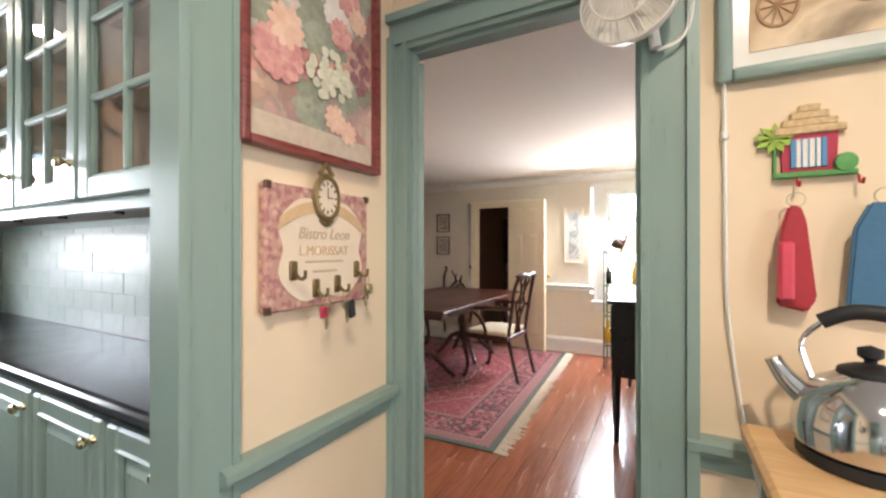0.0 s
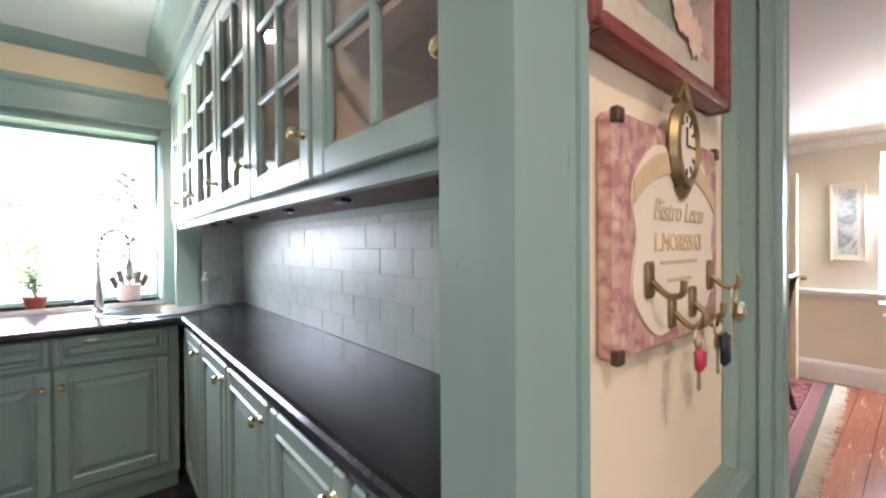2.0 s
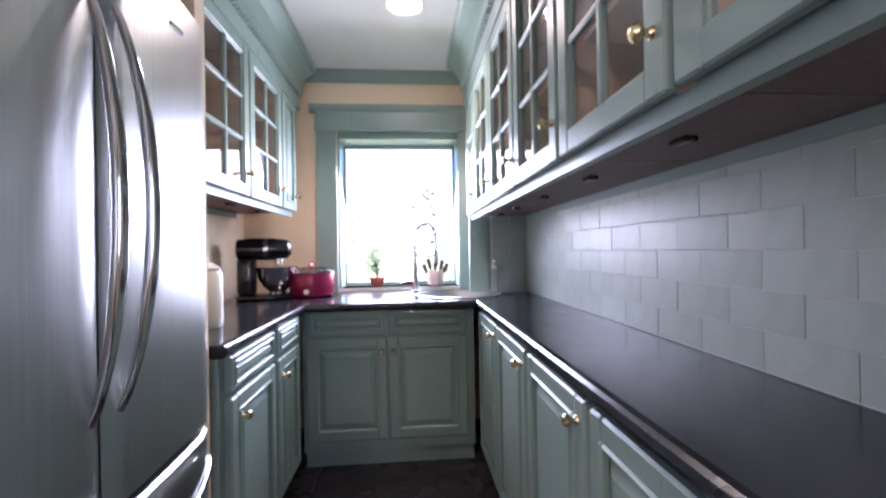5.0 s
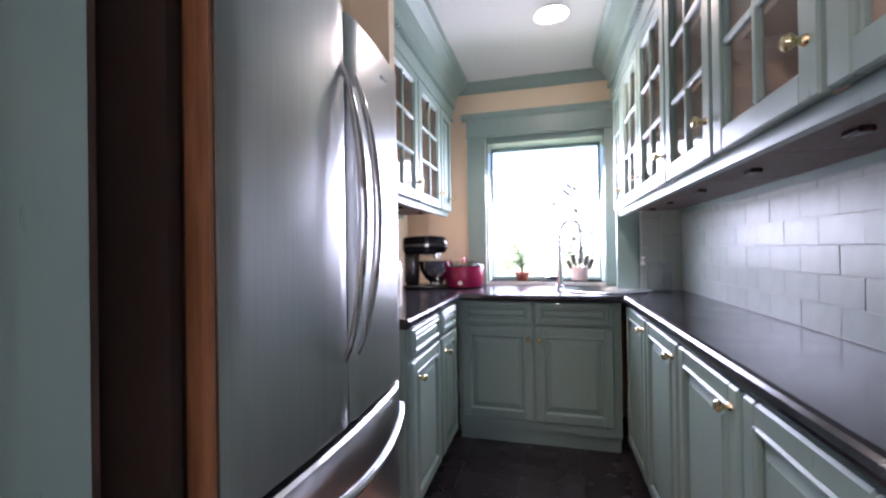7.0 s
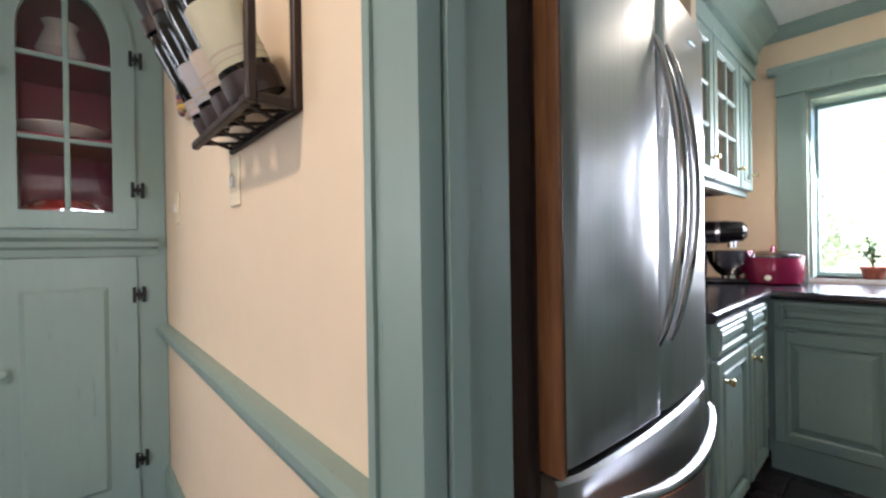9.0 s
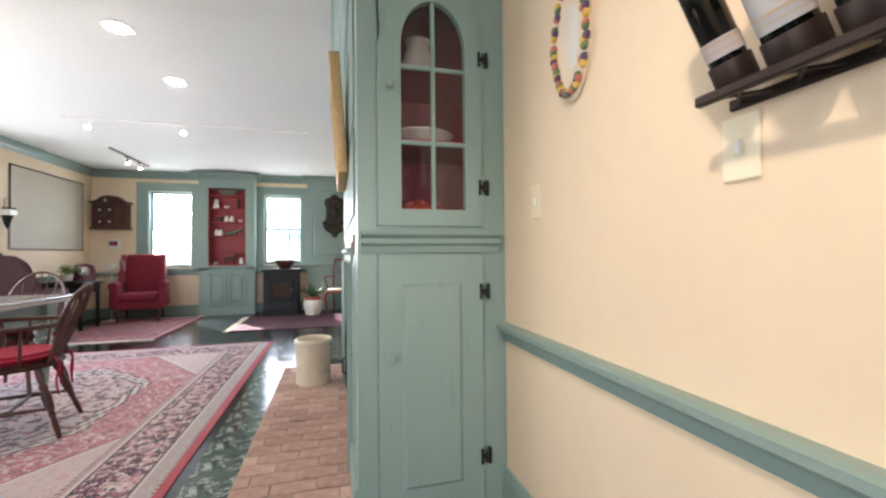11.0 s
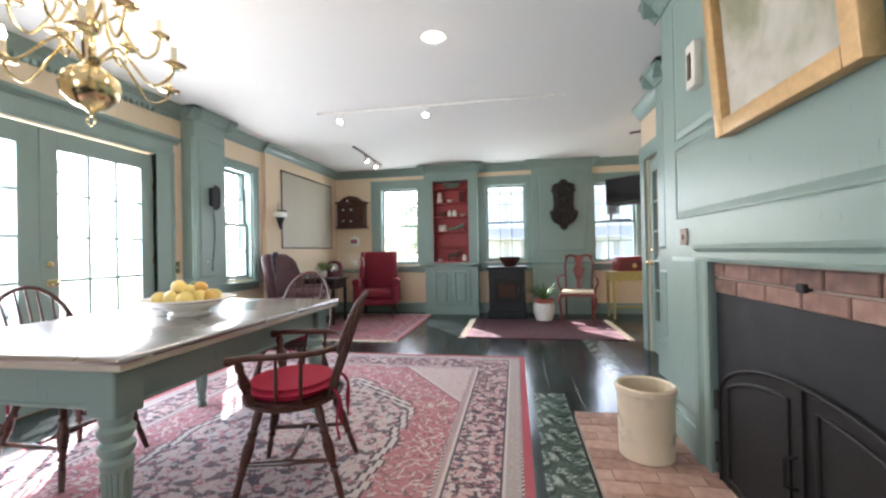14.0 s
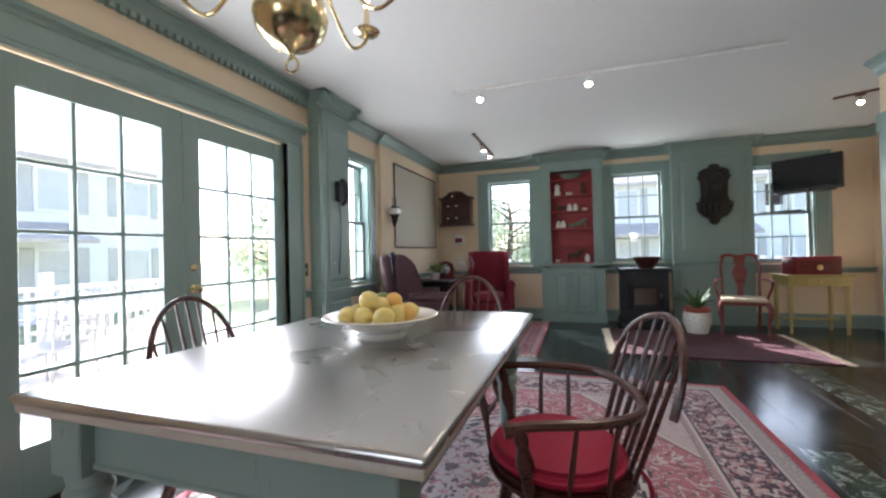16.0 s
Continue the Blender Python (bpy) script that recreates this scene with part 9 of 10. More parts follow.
# ---- dining room ----
b = nb()
strip(b, [(0, 0), (0.01, 0), (0.03, 0.03), (0.06, 0.06), (0.06, 0.09), (0, 0.09)], (-5, 5.05, DZ - 0.09), (0.25, 5.05, DZ - 0.09), (0, -1, 0)); strip(b, [(0, 0), (0.01, 0), (0.03, 0.03), (0.06, 0.06), (0.06, 0.09), (0, 0.09)], (0.25, 1.26, DZ - 0.09), (0.25, 5.05, DZ - 0.09), (-1, 0, 0))
structure("trim_dining_crown", b, WHITEPAINT, "cream crown moulding of the dining room", "crown moulding")
trim("trim_dining_base", [(BASEB, (-1.5, 5.05, 0), (0.25, 5.05, 0), (0, -1, 0)), (BASEB, (0.25, 1.26, 0), (0.25, 5.05, 0), (-1, 0, 0)), (CHAIR, (-1.5, 5.05, 0.74), (-0.68, 5.05, 0.74), (0, -1, 0)), (BASEB, (-5, 5.05, 0), (-2.2, 5.05, 0), (0, -1, 0))], "cream baseboard and chair rail", "trim", WHITEPAINT)
m = pose(-0.56, 5.05, 0.66); sash_window("window_7", m, 0.56, 1.26, "white sash window of the dining room", 3, 2, WHITEPAINT); casing(m, 0.56, 1.26, 0.11, "white moulded casing of the dining window", "trim_dining_window", WHITEPAINT)
casing(pose(-2.13, 5.05, 0.0), 0.58, 1.78, 0.10, "cream casing of the hall doorway", "trim_dining_hall", CREAMPAINT)


def panel_door(name, m, w, h, mat, label, knob):
    d = tagged(thing(name, label, "door", m), kind="structure")
    b = nb(); rbox(b, 0, w, -0.018, 0.018, 0.01, h, 0.003); part("leaf", b, mat, d)
    for x0, x1 in ((0.09, w / 2 - 0.04), (w / 2 + 0.04, w - 0.09)):
        for z0, z1 in ((0.18, 0.75), (0.88, 1.42), (1.52, h - 0.1)):
            for sgn_ in (1, -1):
                b = nb(); lo = nb(); frustum(lo, x0, x1, z0, z1, -0.0185, -0.024, 0.03)
                if sgn_ < 0:
                    bmesh.ops.transform(lo, matrix=Matrix.Translation((w, 0, 0)) @ pose(0, 0, 0, 0, 0, 180), verts=lo.verts)
                merge(b, lo); part("panel", b, mat, d)
    b = nb(); lathe(b, [(0.022, 0), (0.01, 0.012), (0.024, 0.035), (0.001, 0.05)], pose(knob, -0.018, 0.92, 90), 12); part("door_knob", b, BRASS, d, "brass knob", True)
    return d


panel_door("door_4", pose(-1.70, 5.0, 0, 0, 0, -12), 0.50, 1.84, CREAMPAINT, "cream six-panel door, standing open against the wall", 0.56)
panel_door("door_5", pose(-0.668, 1.142, 0, 0, 0, 129), 0.62, 1.84, GREEN, "green panelled door, open into the dining room", 0.56)
framed("print_picture", pose(-0.905, 5.05, 1.40), 0.22, 0.66, 0.012, CREAMPAINT, art("grey_print", [rgb(206, 206, 204), rgb(130, 140, 140), rgb(226, 226, 222), rgb(96, 104, 106)], 5, 2), "tall pale framed print", 0.02, 0.04)
for k, z in enumerate((1.60, 1.29)):
    framed("small_picture", pose(-2.68, 5.05, z), 0.20, 0.25, 0.014, DARKWOOD, art("sepia_print_%d" % k, [rgb(196, 180, 160), rgb(130, 110, 96), rgb(220, 206, 188)], 8, k + 4), "small dark-framed sepia print", 0.02, 0.015)
dw = thing("desk_hutch", "dark mahogany cabinet in the hallway beyond", "cabinet", pose(-1.90, 6.75, 0, 0, 0, 0))
b = nb(); rbox(b, -0.45, 0.45, -0.2, 0.2, 0.0, 1.75, 0.01); part("case", b, DARKWOOD, dw)
b = nb(); rbox(b, -0.38, 0.38, -0.24, -0.2, 0.86, 1.0, 0.01); part("desk_front", b, REDWOOD, dw)
cl = tagged(mesh_ob("folded_linen", (lambda q: (cushion_box(q, -0.22, 0.18, -0.06, 0.06, 0, 0.24, 0.03), q)[1])(nb()), CREAMSEAT, True), "folded cream patterned linen over the cabinet", "linen"); cl.matrix_world = pose(-1.93, 6.46, 0.86)
dt = thing("dining_table_mahogany", "polished mahogany pedestal dining table", "table", pose(-1.97, 3.72, 0.012))
b = nb(); rbox(b, -0.52, 0.52, -0.95, 0.95, 0.715, 0.74, 0.008, None, 2); box(b, -0.45, 0.45, -0.85, 0.85, 0.65, 0.716); part("tabletop", b, DARKWOOD, dt)
for yy in (-0.5, 0.5):
    b = nb(); lathe(b, [(0.05, 0.2), (0.07, 0.24), (0.05, 0.3), (0.075, 0.42), (0.04, 0.5), (0.06, 0.56), (0.08, 0.65)], pose(0, yy, 0), 16); part("pedestal", b, DARKWOOD, dt, "turned pedestal", True)
    for a in (45, 135, 225, 315):
        d_ = Vector((math.cos(radians(a)), math.sin(radians(a)), 0))
        b = nb(); tube(b, [Vector((0, yy, 0.28)) + d_ * 0.03, Vector((0, yy, 0.25)) + d_ * 0.14, Vector((0, yy, 0.10)) + d_ * 0.27, Vector((0, yy, 0.018)) + d_ * 0.36], [0.032, 0.028, 0.022, 0.02], 8); part("foot", b, DARKWOOD, dt, "sabre foot", True)
splat_chair("dining_armchair", pose(-1.38, 3.79, 0.012, 0, 0, -95), DARKWOOD, CREAMSEAT, "dark carved dining armchair with a cream seat beside the table", "chair", True)
splat_chair("dining_armchair", pose(-2.42, 4.80, 0.012, 0, 0, 6), DARKWOOD, CREAMSEAT, "dark carved dining armchair at the far end of the table", "chair", True)
DRUG = persian("green_border_rug", rgb(150, 48, 58), rgb(138, 48, 58), rgb(40, 36, 44), rgb(172, 118, 114), rgb(62, 88, 74), 2.44, 2.63, 7)
rug("wine red rug with a green border under the dining table", -3.36, -0.92, 2.27, 4.90, DRUG, CREAMF, 'x', 2.3)
sb = thing("sideboard", "black lacquered sideboard with tapered legs", "sideboard", pose(-0.065, 3.43, 0, 0, 0, -90))
b = nb(); rbox(b, -0.62, 0.62, -0.19, 0.14, 0.42, 0.885, 0.006); part("case", b, BLK, sb)
b = nb(); rbox(b, -0.65, 0.65, -0.215, 0.147, 0.885, 0.91, 0.006); part("top", b, BLK, sb)
for k in range(3):
    x = -0.60 + 0.40 * k; b = nb(); rbox(b, x + 0.01, x + 0.39, -0.20, -0.188, 0.45, 0.87, 0.004); dd = part("drawer", b, BLK, sb); b = nb(); knob_mesh(b, x + 0.2, -0.20, 0.68); part("knob", b, BRASS, dd, "", True)
for sx in (-0.6, 0.6):
    for sy in (-0.165, 0.115):
        b = nb(); tube(b, [(sx, sy, 0.43), (sx, sy, 0.0)], [0.03, 0.016], 4); part("leg", b, BLK, sb)
SHADE = Mat("cream_lamp_shade", rgb(246, 228, 196), 0.8); SHADE.p.inputs["Emission Color"].default_value = (1, 0.80, 0.55, 1); SHADE.p.inputs["Emission Strength"].default_value = 0.16
CRYS = glass_mat("crystal", (0.95, 0.93, 0.9, 1))
for y, s_ in ((3.34, 1.0), (3.92, 0.95)):
    la = thing("table_lamp", "crystal table lamp with a lit cream shade on the sideboard", "lamp", pose(-0.07, y, 0.91), "sideboard lamps")
    b = nb(); lathe(b, [(0.05, 0), (0.055, 0.012), (0.03, 0.02), (0.03, 0.03)], None, 20); part("base", b, BRASS, la, "", True)
    b = nb(); lathe(b, [(0.03, 0.03), (0.05, 0.07), (0.03, 0.11), (0.055, 0.16), (0.05, 0.22), (0.02, 0.26), (0.014, 0.28)], None, 12); part("body", b, CRYS, la, "faceted crystal body")
    b = nb(); lathe(b, [(0.008, 0.28), (0.008, 0.50), (0.014, 0.505), (0.001, 0.53)], None, 10); part("finial", b, BRASS, la, "", True)
    b = nb(); lathe(b, [(0.17, 0.30), (0.115, 0.46), (0.075, 0.50), (0.073, 0.50), (0.113, 0.458), (0.168, 0.30)], None, 32, False); part("shade", b, SHADE.m, la, "pleated cream shade", True)
mr = thing("wall_mirror", "dark carved wall mirror above the sideboard", "mirror", pose(0.085, 3.6, 1.60, 0, 0, -90))
b = nb()
for x0, x1, z0, z1 in ((-0.28, -0.22, -0.42, 0.42), (0.22, 0.28, -0.42, 0.42), (-0.22, 0.22, -0.42, -0.36), (-0.22, 0.22, 0.36, 0.42)):
    rbox(b, x0, x1, -0.03, 0, z0, z1, 0.006)
tube(b, bez([(-0.2, -0.015, 0.42), (-0.1, -0.015, 0.5), (0, -0.015, 0.54), (0.1, -0.015, 0.5), (0.2, -0.015, 0.42)], 5), 0.02, 8); part("frame", b, DARKWOOD, mr)
b = nb(); box(b, -0.22, 0.22, -0.014, -0.004, -0.36, 0.36); MIR = plain("mirror_silver", rgb(235, 235, 235), 0.02, 1.0, 0, 5, 0); part("glass", b, MIR, mr)
rk = thing("bottle_rack", "green wrought-iron bottle rack with glassware by the window", "rack", pose(-0.30, 4.62, 0))
b = nb()
for sx in (-0.2, 0.2):
    for sy in (-0.14, 0.14):
        tube(b, [(sx, sy, 0.0), (sx, sy, 1.22)], 0.008, 6)
for zz in (0.25, 0.55, 0.86, 1.2):
    tube(b, [(-0.2, -0.14, zz), (0.2, -0.14, zz), (0.2, 0.14, zz), (-0.2, 0.14, zz)], 0.007, 6, True)
    for k in range(5):
        tube(b, [(-0.2 + 0.1 * k, -0.14, zz), (-0.2 + 0.1 * k, 0.14, zz)], 0.004, 5)
tube(b, bez([(-0.2, -0.14, 1.2), (-0.1, -0.14, 1.32), (0, -0.14, 1.36), (0.1, -0.14, 1.32), (0.2, -0.14, 1.2)], 5), 0.007, 6); part("frame", b, plain("green_iron", rgb(70, 96, 78), 0.4, 0.3), rk)
rn = random.Random(13)
for zz, n_ in ((0.26, 3), (0.56, 4), (0.87, 5)):
    for k in range(n_):
        bt = thing("bottle", "glass bottle standing on the iron rack", "bottle", pose(-0.17 + 0.34 * k / max(n_ - 1, 1) - 0.30, 4.62 + rn.uniform(-0.07, 0.07), zz), "rack bottles")
        b = nb(); h_ = rn.uniform(0.18, 0.26); lathe(b, [(0.03, 0), (0.034, 0.006), (0.034, h_ * 0.6), (0.012, h_ * 0.8), (0.012, h_), (0.001, h_)], None, 12); part("glass", b, [CRYS, BOT, plain("amber_spirit", rgb(190, 150, 50), 0.15)][rn.randrange(3)], bt, "", True)
fl = thing("rooster_ornament", "painted rooster ornament with dried flowers on the rack", "ornament", pose(-0.33, 4.59, 1.205))
b = nb(); tube(b, bez([(-0.1, 0, 0.12), (-0.04, 0, 0.08), (0.04, 0, 0.09), (0.07, 0, 0.16), (0.08, 0, 0.2)], 5), [0.02] + [0.05] * 9 + [0.045] * 5 + [0.03] * 6, 8); lathe(b, [(0.04, 0), (0.015, 0.03), (0.012, 0.07)], None, 10); part("body", b, BRN, fl, "", True)
b = nb(); leafy(b, rn, 16, 0.16, 0.16, 0.035, 0.04); part("dried_flowers", b, plain("dried_flower", rgb(140, 84, 80), 0.8), fl)
dec = thing("decanter", "clear crystal decanter on the sideboard", "decanter", pose(-0.16, 3.12, 0.91))
b = nb(); lathe(b, [(0.05, 0), (0.055, 0.01), (0.05, 0.1), (0.018, 0.14), (0.018, 0.19), (0.025, 0.2), (0.03, 0.23), (0.001, 0.25)], None, 10); part("body", b, CRYS, dec)
framed("frame_photo", pose(-0.02, 3.62, 1.065, -12, 0, -90), 0.22, 0.30, 0.03, GILT, art("faded_photo", [rgb(206, 190, 166), rgb(160, 140, 116), rgb(226, 214, 196)], 6, 6), "gilt photo frame standing on the sideboard", 0.02)

# ---- outside ----
b = nb(); box(b, -150, 150, -150, 150, -0.9, -0.6)
LAWN = plain("lawn", rgb(150, 158, 122), 0.95, 0, 0.3, 3, 0.3)
structure("ground", b, LAWN, "sunlit lawn round the house", "ground")
DECKW = painted("pale_deck_boards", rgb(206, 200, 192), 0.6, 0.08, 20)
deck = tagged(thing("deck", "pale boarded deck outside the french doors", "deck"), kind="structure")
b = nb(); box(b, 4.42, 9.0, -8.0, 1.0, -0.6, -0.09); part("deck_frame", b, DECKW, deck)
WHITEOUT = painted("white_exterior_paint", rgb(228, 228, 228), 0.5, 0.03)
fc = thing("railing", "white picket railing along the deck", "fence")
for k in range(72):
    y = -8.0 + k * 0.125
    b = nb() if k == 0 else None
    if k == 0:
        rbox(b, -0.018, 0.018, -0.022, 0.022, 0.06, 0.86, 0.004); first = part("picket", b, WHITEOUT, fc); first.location = (8.6, y, -0.09)
    else:
        o = new("picket", first.data); o.parent = fc; o.location = (8.6, y, -0.09)
for z in (0.06, 0.82):
    b = nb(); rbox(b, 8.57, 8.63, -8.0, 1.0, z - 0.09, z - 0.03, 0.005); part("rail", b, WHITEOUT, fc)
for y in (-8.0, -5.7, -3.4, -1.1, 1.0):
    b = nb(); rbox(b, 8.54, 8.66, y - 0.06, y + 0.06, -0.09, 0.98, 0.008); part("post", b, WHITEOUT, fc)

PALEMETAL = plain("weathered_pale_metal", rgb(176, 178, 180), 0.5, 0.1, 0.08, 20, 0.05)


def patio_chair(m):
    c = thing("patio_chair", "pale metal lattice patio chair on the deck", "chair", m, "patio chairs")
    b = nb(); tube(b, [(-0.25, 0.22, 0.42), (-0.25, 0.30, 0.92), (0.25, 0.30, 0.92), (0.25, 0.22, 0.42)], 0.014, 6)
    for k in range(1, 6):
        tube(b, [(-0.25 + 0.083 * k, 0.22, 0.42), (-0.25 + 0.083 * k, 0.30, 0.92)], 0.008, 5)
    for k in range(1, 5):
        tube(b, [(-0.25, 0.22 + 0.016 * k, 0.42 + 0.1 * k), (0.25, 0.22 + 0.016 * k, 0.42 + 0.1 * k)], 0.008, 5)
    part("backrest", b, PALEMETAL, c, "lattice back")
    b = nb(); rbox(b, -0.26, 0.26, -0.25, 0.24, 0.40, 0.425, 0.006); part("seat", b, PALEMETAL, c)
    for sx in (-1, 1):
        for sy in (-1, 1):
            b = nb(); tube(b, [(sx * 0.24, sy * 0.22, 0.41), (sx * 0.26, sy * 0.26, 0.0)], 0.012, 6); part("leg", b, PALEMETAL, c)
        b = nb(); tube(b, bez([(sx * 0.26, 0.25, 0.64), (sx * 0.28, 0.0, 0.66), (sx * 0.27, -0.22, 0.62), (sx * 0.25, -0.24, 0.42)], 4), 0.012, 6); part("arm", b, PALEMETAL, c)
    return c


for x, y, rz in ((6.6, -4.7, 200), (6.9, -6.0, 160), (7.4, -5.3, 90), (6.2, -2.7, 250)):
    patio_chair(pose(x, y, -0.09, 0, 0, rz))
pt_ = thing("patio_table", "round metal patio table on the deck", "table", pose(6.6, -5.4, -0.09))
b = nb(); lathe(b, [(0.55, 0.70), (0.56, 0.715), (0.55, 0.73)], None, 32); part("tabletop", b, WHITEOUT, pt_)
b = nb(); lathe(b, [(0.25, 0), (0.22, 0.03), (0.03, 0.05), (0.03, 0.70)], None, 16); part("pedestal", b, PALEMETAL, pt_)
# Shutter grey is lightened to paint in the outdoor glare.
SHUT = painted("glare_paled_shutter_paint", rgb(186, 186, 184), 0.6, 0.06)
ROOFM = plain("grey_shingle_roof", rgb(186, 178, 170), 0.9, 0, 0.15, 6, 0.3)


def far_house(m, label):
    h = thing("neighbour_house", label, "house", m)
    W_, D_, H_ = 11.0, 7.0, 4.6
    b = nb(); box(b, -W_ / 2, W_ / 2, -D_ / 2, D_ / 2, 0, H_); part("wall", b, WHITEOUT, h, "white clapboard wall")
    b = nb()
    for k in range(30):
        strip(b, [(0, 0), (0.02, 0), (0.0, 0.15)], (-W_ / 2, -D_ / 2, 0.15 * k), (W_ / 2, -D_ / 2, 0.15 * k), (0, -1, 0))
    part("clapboard", b, WHITEOUT, h)
    b = nb()
    for s in (-1, 1):
        vs = [b.verts.new(p) for p in ((-W_ / 2 - 0.3, s * (D_ / 2 + 0.4), H_ - 0.1), (W_ / 2 + 0.3, s * (D_ / 2 + 0.4), H_ - 0.1), (W_ / 2 + 0.3, 0, H_ + 2.4), (-W_ / 2 - 0.3, 0, H_ + 2.4))]
        v2 = [b.verts.new(v.co + Vector((0, 0, 0.15))) for v in vs]
        b.faces.new(vs); b.faces.new(v2[::-1])
        for i in range(4):
            b.faces.new((vs[i], v2[i], v2[(i + 1) % 4], vs[(i + 1) % 4]))
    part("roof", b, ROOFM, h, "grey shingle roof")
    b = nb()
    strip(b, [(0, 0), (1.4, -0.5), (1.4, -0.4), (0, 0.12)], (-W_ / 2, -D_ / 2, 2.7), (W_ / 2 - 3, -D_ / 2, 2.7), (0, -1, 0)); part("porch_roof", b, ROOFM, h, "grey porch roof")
    for k in range(5):
        for z in (0.8, 3.1):
            x = -4.4 + 2.2 * k
            b = nb(); rails(b, x - 0.5, x + 0.5, z, z + 1.3, 0.09, -D_ / 2, -D_ / 2 - 0.06); w_ = part("window", b, WHITEOUT, h)
            # Pane colour is near white for the same glare.
            b = nb(); box(b, x - 0.41, x + 0.41, -D_ / 2 - 0.03, -D_ / 2 + 0.01, z + 0.09, z + 1.21); part("pane", b, plain("glare_paled_glass", rgb(196, 198, 198), 0.3, 0, 0, 5, 0), w_)
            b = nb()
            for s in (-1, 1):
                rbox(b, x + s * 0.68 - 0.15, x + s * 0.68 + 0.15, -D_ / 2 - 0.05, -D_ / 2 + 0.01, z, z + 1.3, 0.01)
            part("shutter", b, SHUT, w_, "grey shutters paled for glare")
    return h


far_house(pose(19.5, -7.5, -0.6, 0, 0, -90), "white clapboard neighbouring house with grey shutters")
far_house(pose(-2.5, -26, -0.6, 0, 0, 180), "white clapboard house beyond the south windows")
# Leaf greens are washed out to paint the outdoor haze into them.
LEAVES = Mat("haze_paled_leaves", rgb(112, 136, 84), 0.6)
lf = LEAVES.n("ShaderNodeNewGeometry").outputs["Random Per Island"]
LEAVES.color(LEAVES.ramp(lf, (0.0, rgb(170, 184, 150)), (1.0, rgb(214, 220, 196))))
LEAVES.p.inputs["Transmission Weight"].default_value = 0.0
BARK = plain("tree_bark", rgb(92, 80, 70), 0.9, 0, 0.3, 12, 0.6)


def tree_mesh(seed, h, r, n):
    rr = random.Random(seed)
    tk = nb(); tube(tk, [(0, 0, 0), (0.06, 0.02, h * 0.3), (-0.04, 0.05, h * 0.6), (0.05, 0, h * 0.85)], [0.16, 0.13, 0.09, 0.03], 8)
    cr_ = nb()
    tips = []
    for k in range(14):
        z = h * rr.uniform(0.25, 0.8); a = rr.random() * 6.283; l = r * rr.uniform(0.5, 1.0)
        tip = Vector((l * math.cos(a), l * math.sin(a), z + l * rr.uniform(0.1, 0.6))); tips.append(tip)
        tube(tk, [(0, 0, z), tuple(Vector((0, 0, z)).lerp(tip, 0.5) + Vector((0, 0, 0.1))), tuple(tip)], [0.05, 0.03, 0.01], 5)
    for k in range(n):
        t = rr.choice(tips); p = t * rr.uniform(0.5, 1.08) + Vector((rr.gauss(0, 0.28), rr.gauss(0, 0.28), rr.gauss(0.1, 0.3))) * r * 0.6
        p.z = max(p.z, h * 0.08)
        s = rr.uniform(0.05, 0.11)
        m = Matrix.Translation(p) @ Euler((rr.random() * 6, rr.random() * 6, rr.random() * 6)).to_matrix().to_4x4()
        cr_.faces.new([cr_.verts.new(m @ Vector(q)) for q in ((-s, 0, 0), (0, -s * 0.6, 0), (s, 0, 0), (0, s * 0.6, 0))])
    return tk, cr_


def tree(m, seed, h, r, n, label):
    t = thing("tree", label, "tree", m, "garden trees")
    tk, cr_ = tree_mesh(seed, h, r, n)
    part("trunk", tk, BARK, t, "", True)
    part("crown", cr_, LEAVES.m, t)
    return t


t1 = tree(pose(-14.5, 0.9, -0.6), 1, 4.6, 1.8, 5000, "leafy garden tree, leaves paled for haze")
copy_thing(t1, pose(-16.4, -2.4, -0.6, 0, 0, 80)); copy_thing(t1, pose(-16.0, 3.4, -0.6, 0, 0, 160))
copy_thing(t1, pose(4.6, -19.5, -0.6, 0, 0, 40)); copy_thing(t1, pose(-2.4, 19.6, -0.6, 0, 0, 120));  copy_thing(t1, pose(14.0, -16.0, -0.6, 0, 0, 10))
for k in range(40):
    y0 = 0.6 + 0.4 * k
    if k == 0:
        gf = thing("garden_fence", "white board fence beyond the south windows", "fence", pose(0, 0, 0))
        b = nb(); rbox(b, -0.06, 0.06, -0.012, 0.012, 0, 1.5, 0.01); f0 = part("board", b, WHITEOUT, gf); f0.location = (-4, -13.0, -0.6)
    else:
        o = new("board", f0.data); o.parent = gf; o.location = (-4 + 0.28 * k, -13.0, -0.6)
for z in (0.3, 1.1):
    b = nb(); rbox(b, -4.1, 7.1, -13.05, -13.01, z - 0.6, z - 0.5, 0.005); part("rail", b, WHITEOUT, gf)

# ---- pieces of floors, walls and pavements ----
def piece_mesh(name, w, d, h, r, mat):
    b = nb()
    lo = [b.verts.new((x, y, 0)) for x, y in ((0, 0), (w, 0), (w, d), (0, d))]
    mid = [b.verts.new((x, y, h - r)) for x, y in ((0, 0), (w, 0), (w, d), (0, d))]
    hi = [b.verts.new((x, y, h)) for x, y in ((r, r), (w - r, r), (w - r, d - r), (r, d - r))]
    for i in range(4):
        b.faces.new((lo[i], lo[(i + 1) % 4], mid[(i + 1) % 4], mid[i])); b.faces.new((mid[i], mid[(i + 1) % 4], hi[(i + 1) % 4], hi[i]))
    b.faces.new(hi)
    fix(b)
    me = bpy.data.meshes.new(name)
    b.to_mesh(me); b.free()
    me.materials.append(mat)
    return me


def place(name, me, parent, m):
    o = new(name, me)
    o.parent = parent
    o.matrix_basis = m
    return o


rp = random.Random(11)
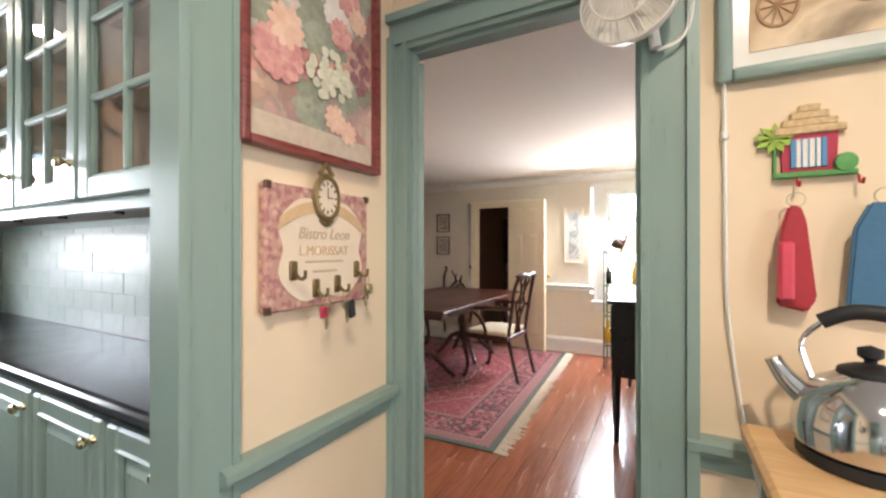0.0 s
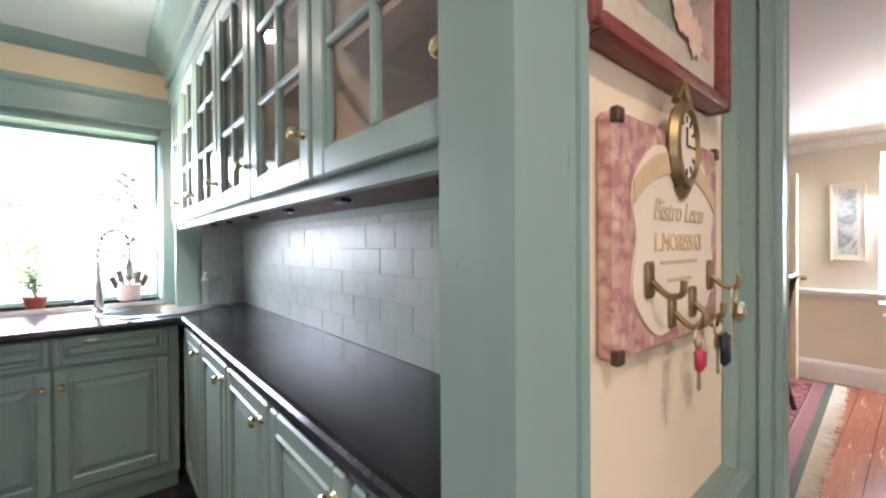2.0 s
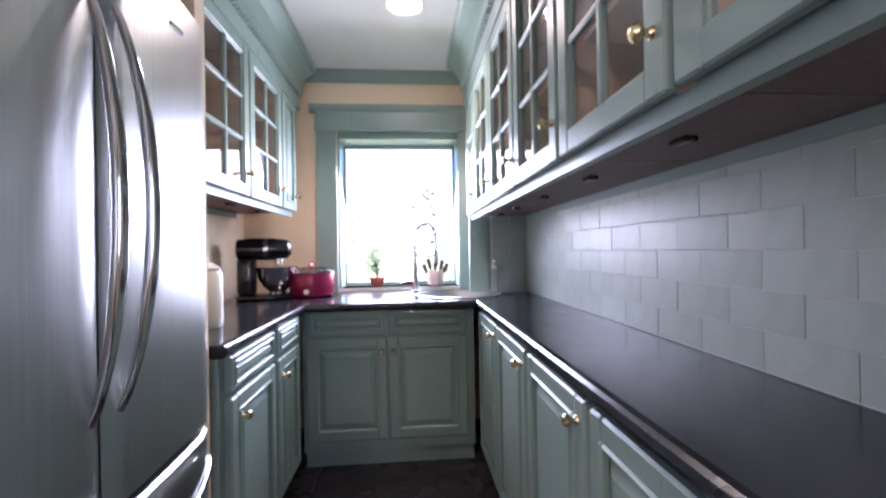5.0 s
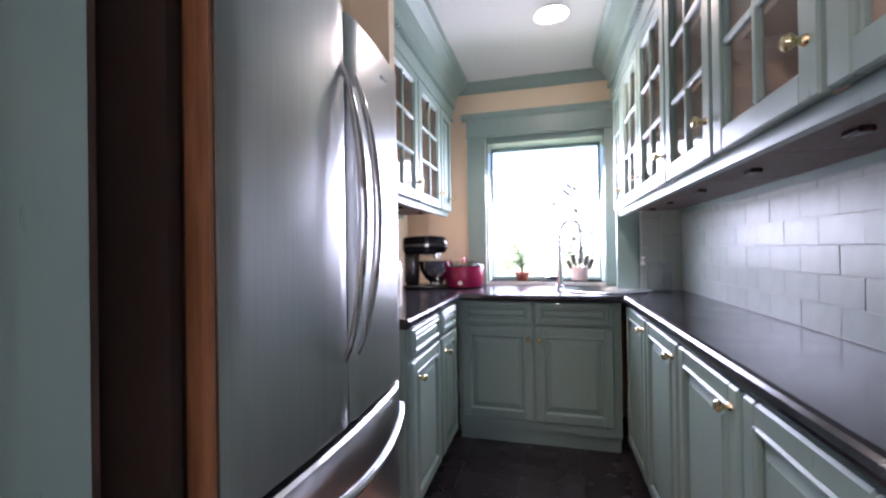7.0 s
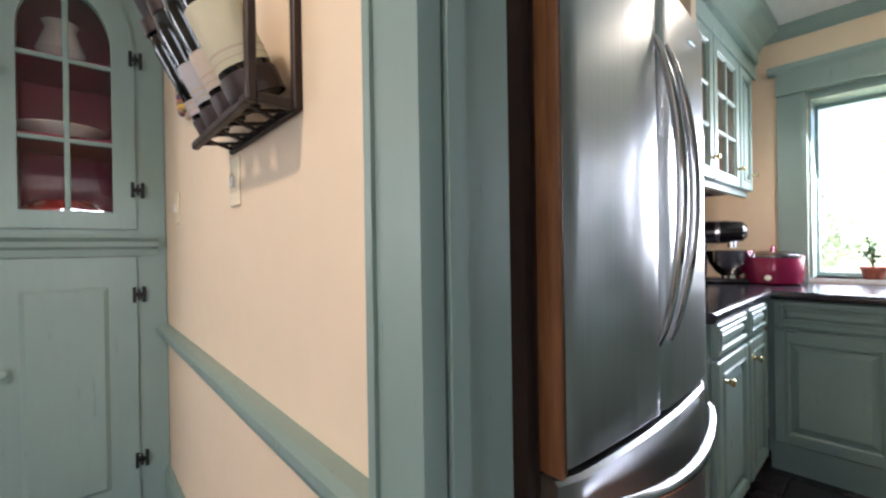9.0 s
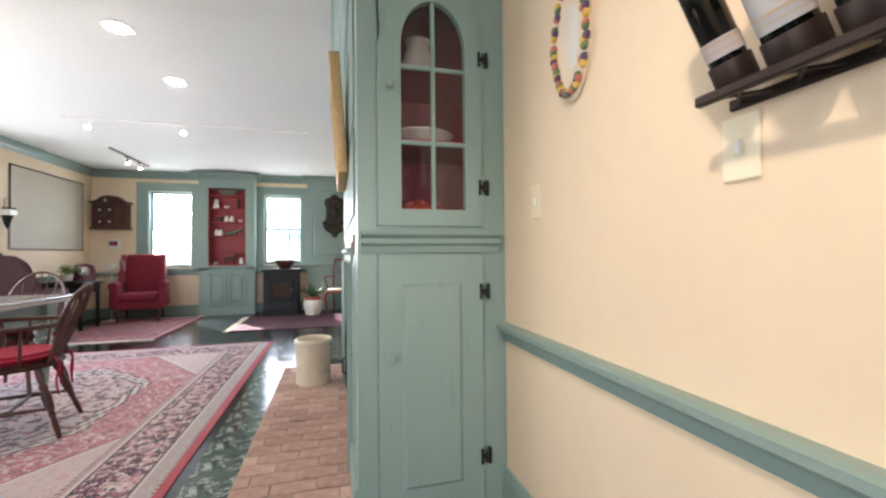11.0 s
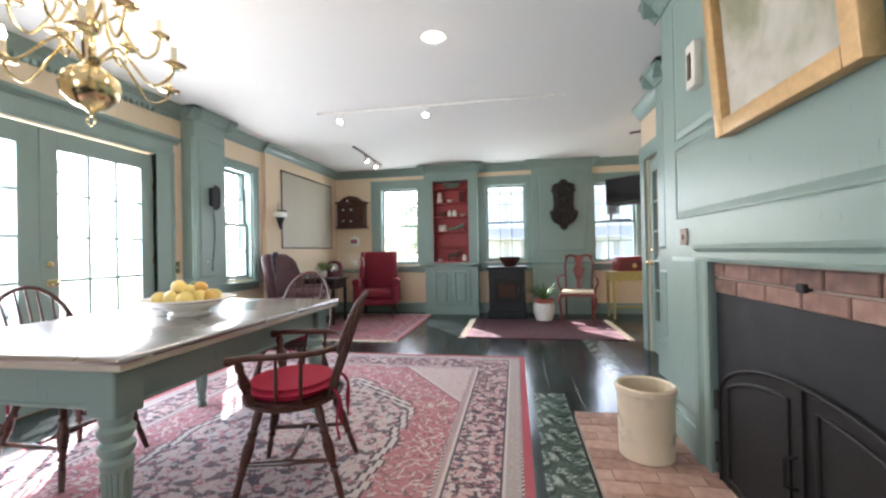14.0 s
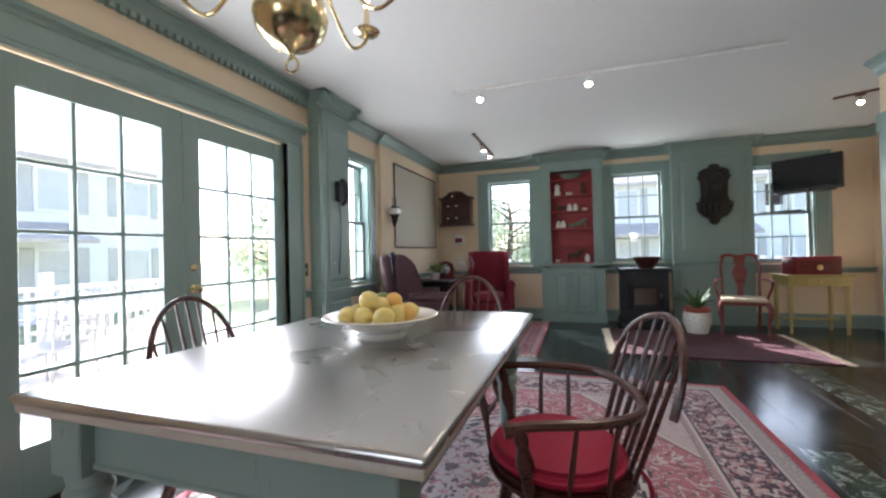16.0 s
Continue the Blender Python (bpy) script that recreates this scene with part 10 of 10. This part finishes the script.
# backsplash: running bond of stone tiles over a grout bed
bs = tagged(thing("backsplash", "grey marble subway tile backsplash above the worktop", "backsplash"), kind="structure")
b = nb(); box(b, -3.27, -0.817, 0.8592, 0.874, 0.88, 1.335); box(b, -3.27, -3.2585, 0.63, 0.866, 0.88, 1.335); part("grout", b, GROUT, bs)
TL, TH, TG = 0.181, 0.0836, 0.0016
full = piece_mesh("tile", TL - TG, TH - TG, 0.009, 0.0007, TILE)
for r in range(-1, 5):
    x = -3.352 - (0 if r % 2 else TL / 2)
    while x < -0.83:
        a, c = max(x, -3.262), min(x + TL - TG, -0.818)
        if c - a > 0.02:
            me = full if c - a > TL - TG - 0.001 else piece_mesh("tile", c - a, TH - TG, 0.009, 0.0007, TILE)
            place("tile", me, bs, pose(a, 0.867 + rp.uniform(-0.0008, 0.0008), 0.968 + r * 0.084, 90))
        x += TL
    for k in range(2):
        place("tile", piece_mesh("tile", 0.11, TH - TG, 0.007, 0.0012, TILE), bs, pose(-3.263, 0.635 + k * 0.114, 0.968 + r * 0.084, 90, 0, 90))
# kitchen floor tiles
ft = piece_mesh("floor_tile", 0.297, 0.297, 0.006, 0.002, SLATE)
for i in range(8):
    for j in range(5):
        place("floor_tile", ft, floor_kitchen, pose(-3.22 + 0.3 * i, -0.66 + 0.3 * j, -0.006 + rp.uniform(0, 0.0012)))
# dining boards
w = 0.145
bd = [piece_mesh("floor_board", w - 0.002, L_, 0.006, 0.0015, PINE) for L_ in (1.9, 2.4, 1.5)]
for i in range(22):
    y, k = 1.1 - rp.random() * 1.2, 0
    while y < 5.1:
        L_ = (1.9, 2.4, 1.5)[(i + k) % 3]
        a, c = max(y, 1.11), min(y + L_, 5.1)
        if c - a > 0.05:
            place("floor_board", bd[(i + k) % 3] if c - a > L_ - 0.001 else piece_mesh("floor_board", w - 0.002, c - a, 0.006, 0.0015, PINE), floor_dining, pose(-2.85 + i * w, a, -0.004 + rp.uniform(0, 0.0008)))
        y += L_ + 0.001
        k += 1
# great room boards
def long_boards():
    me = piece_mesh("floor_board", 0.208, 2.6, 0.005, 0.0015, BLACKFLOOR)
    for i in range(25):
        off = rp.random() * 1.3
        for k in range(5):
            y = -9.4 + off - 1.3 + 2.602 * k
            if y < 1.1 and y + 2.6 < 1.16:
                place("floor_board", me, floor_great, pose(-0.93 + i * 0.21, y, -0.003 + rp.uniform(0, 0.0008)))


long_boards()
# brick hearth
hb = tagged(thing("hearth", "worn brick hearth set before the fireplace", "hearth"), kind="structure")
b = nb(); box(b, BX - 0.03, 0.42, -4.57, -2.22, 0.0, 0.034); part("mortar_bed", b, MORTAR, hb)
hm = [piece_mesh("brick", 0.196, 0.094, 0.014 + q, 0.004, HEARTHBRICK) for q in (0, 0.002, 0.0035)]
for j in range(23):
    for i in range(4):
        x = BX - 0.03 + 0.2 * i - (0.1 if j % 2 else 0)
        a, c = max(x, BX - 0.03), min(x + 0.196, 0.42)
        if c - a > 0.03:
            me = hm[rp.randrange(3)] if c - a > 0.19 else piece_mesh("brick", c - a, 0.094, 0.014, 0.004, HEARTHBRICK)
            place("brick", me, hb, pose(a + rp.uniform(0, 0.003), -4.565 + j * 0.1017, 0.030, 0, 0, rp.uniform(-0.8, 0.8)))
# brick lintel courses
lb0 = bpy.data.objects["lintel_bed"]
bm1 = piece_mesh("brick", 0.188, 0.062, 0.02, 0.004, REDBRICK)
for j in range(2):
    for i in range(7):
        x = -0.605 + 0.198 * i - (0.099 if j else 0)
        a, c = max(x, -0.604), min(x + 0.188, 0.604)
        if c - a > 0.03:
            place("brick", bm1 if c - a > 0.187 else piece_mesh("brick", c - a, 0.062, 0.02, 0.004, REDBRICK), lb0, pose(a, 0.034, 0.899 + 0.071 * j, 90))
# marbled border squares in the floor along the hearth
MARB = Mat("green_black_marbling", rgb(40, 54, 50), 0.16)
mv = MARB.noise(6, None, 8, 0.7, 2.5)
MARB.color(MARB.ramp(mv, (0.35, rgb(24, 34, 32)), (0.5, rgb(70, 88, 82)), (0.56, rgb(170, 180, 172)), (0.62, rgb(40, 56, 52)), (0.8, rgb(28, 38, 36))))
mt = piece_mesh("border_tile", 0.228, 0.228, 0.0035, 0.001, MARB.m)
for k in range(12):
    place("border_tile", mt, floor_great, pose(0.435, -5.0 + 0.23 * k, 0.0))
for k in range(10):
    place("border_tile", mt, floor_great, pose(-0.22 + (0.0 if k < 6 else 0.0), -7.2 + 0.23 * k, 0.0))
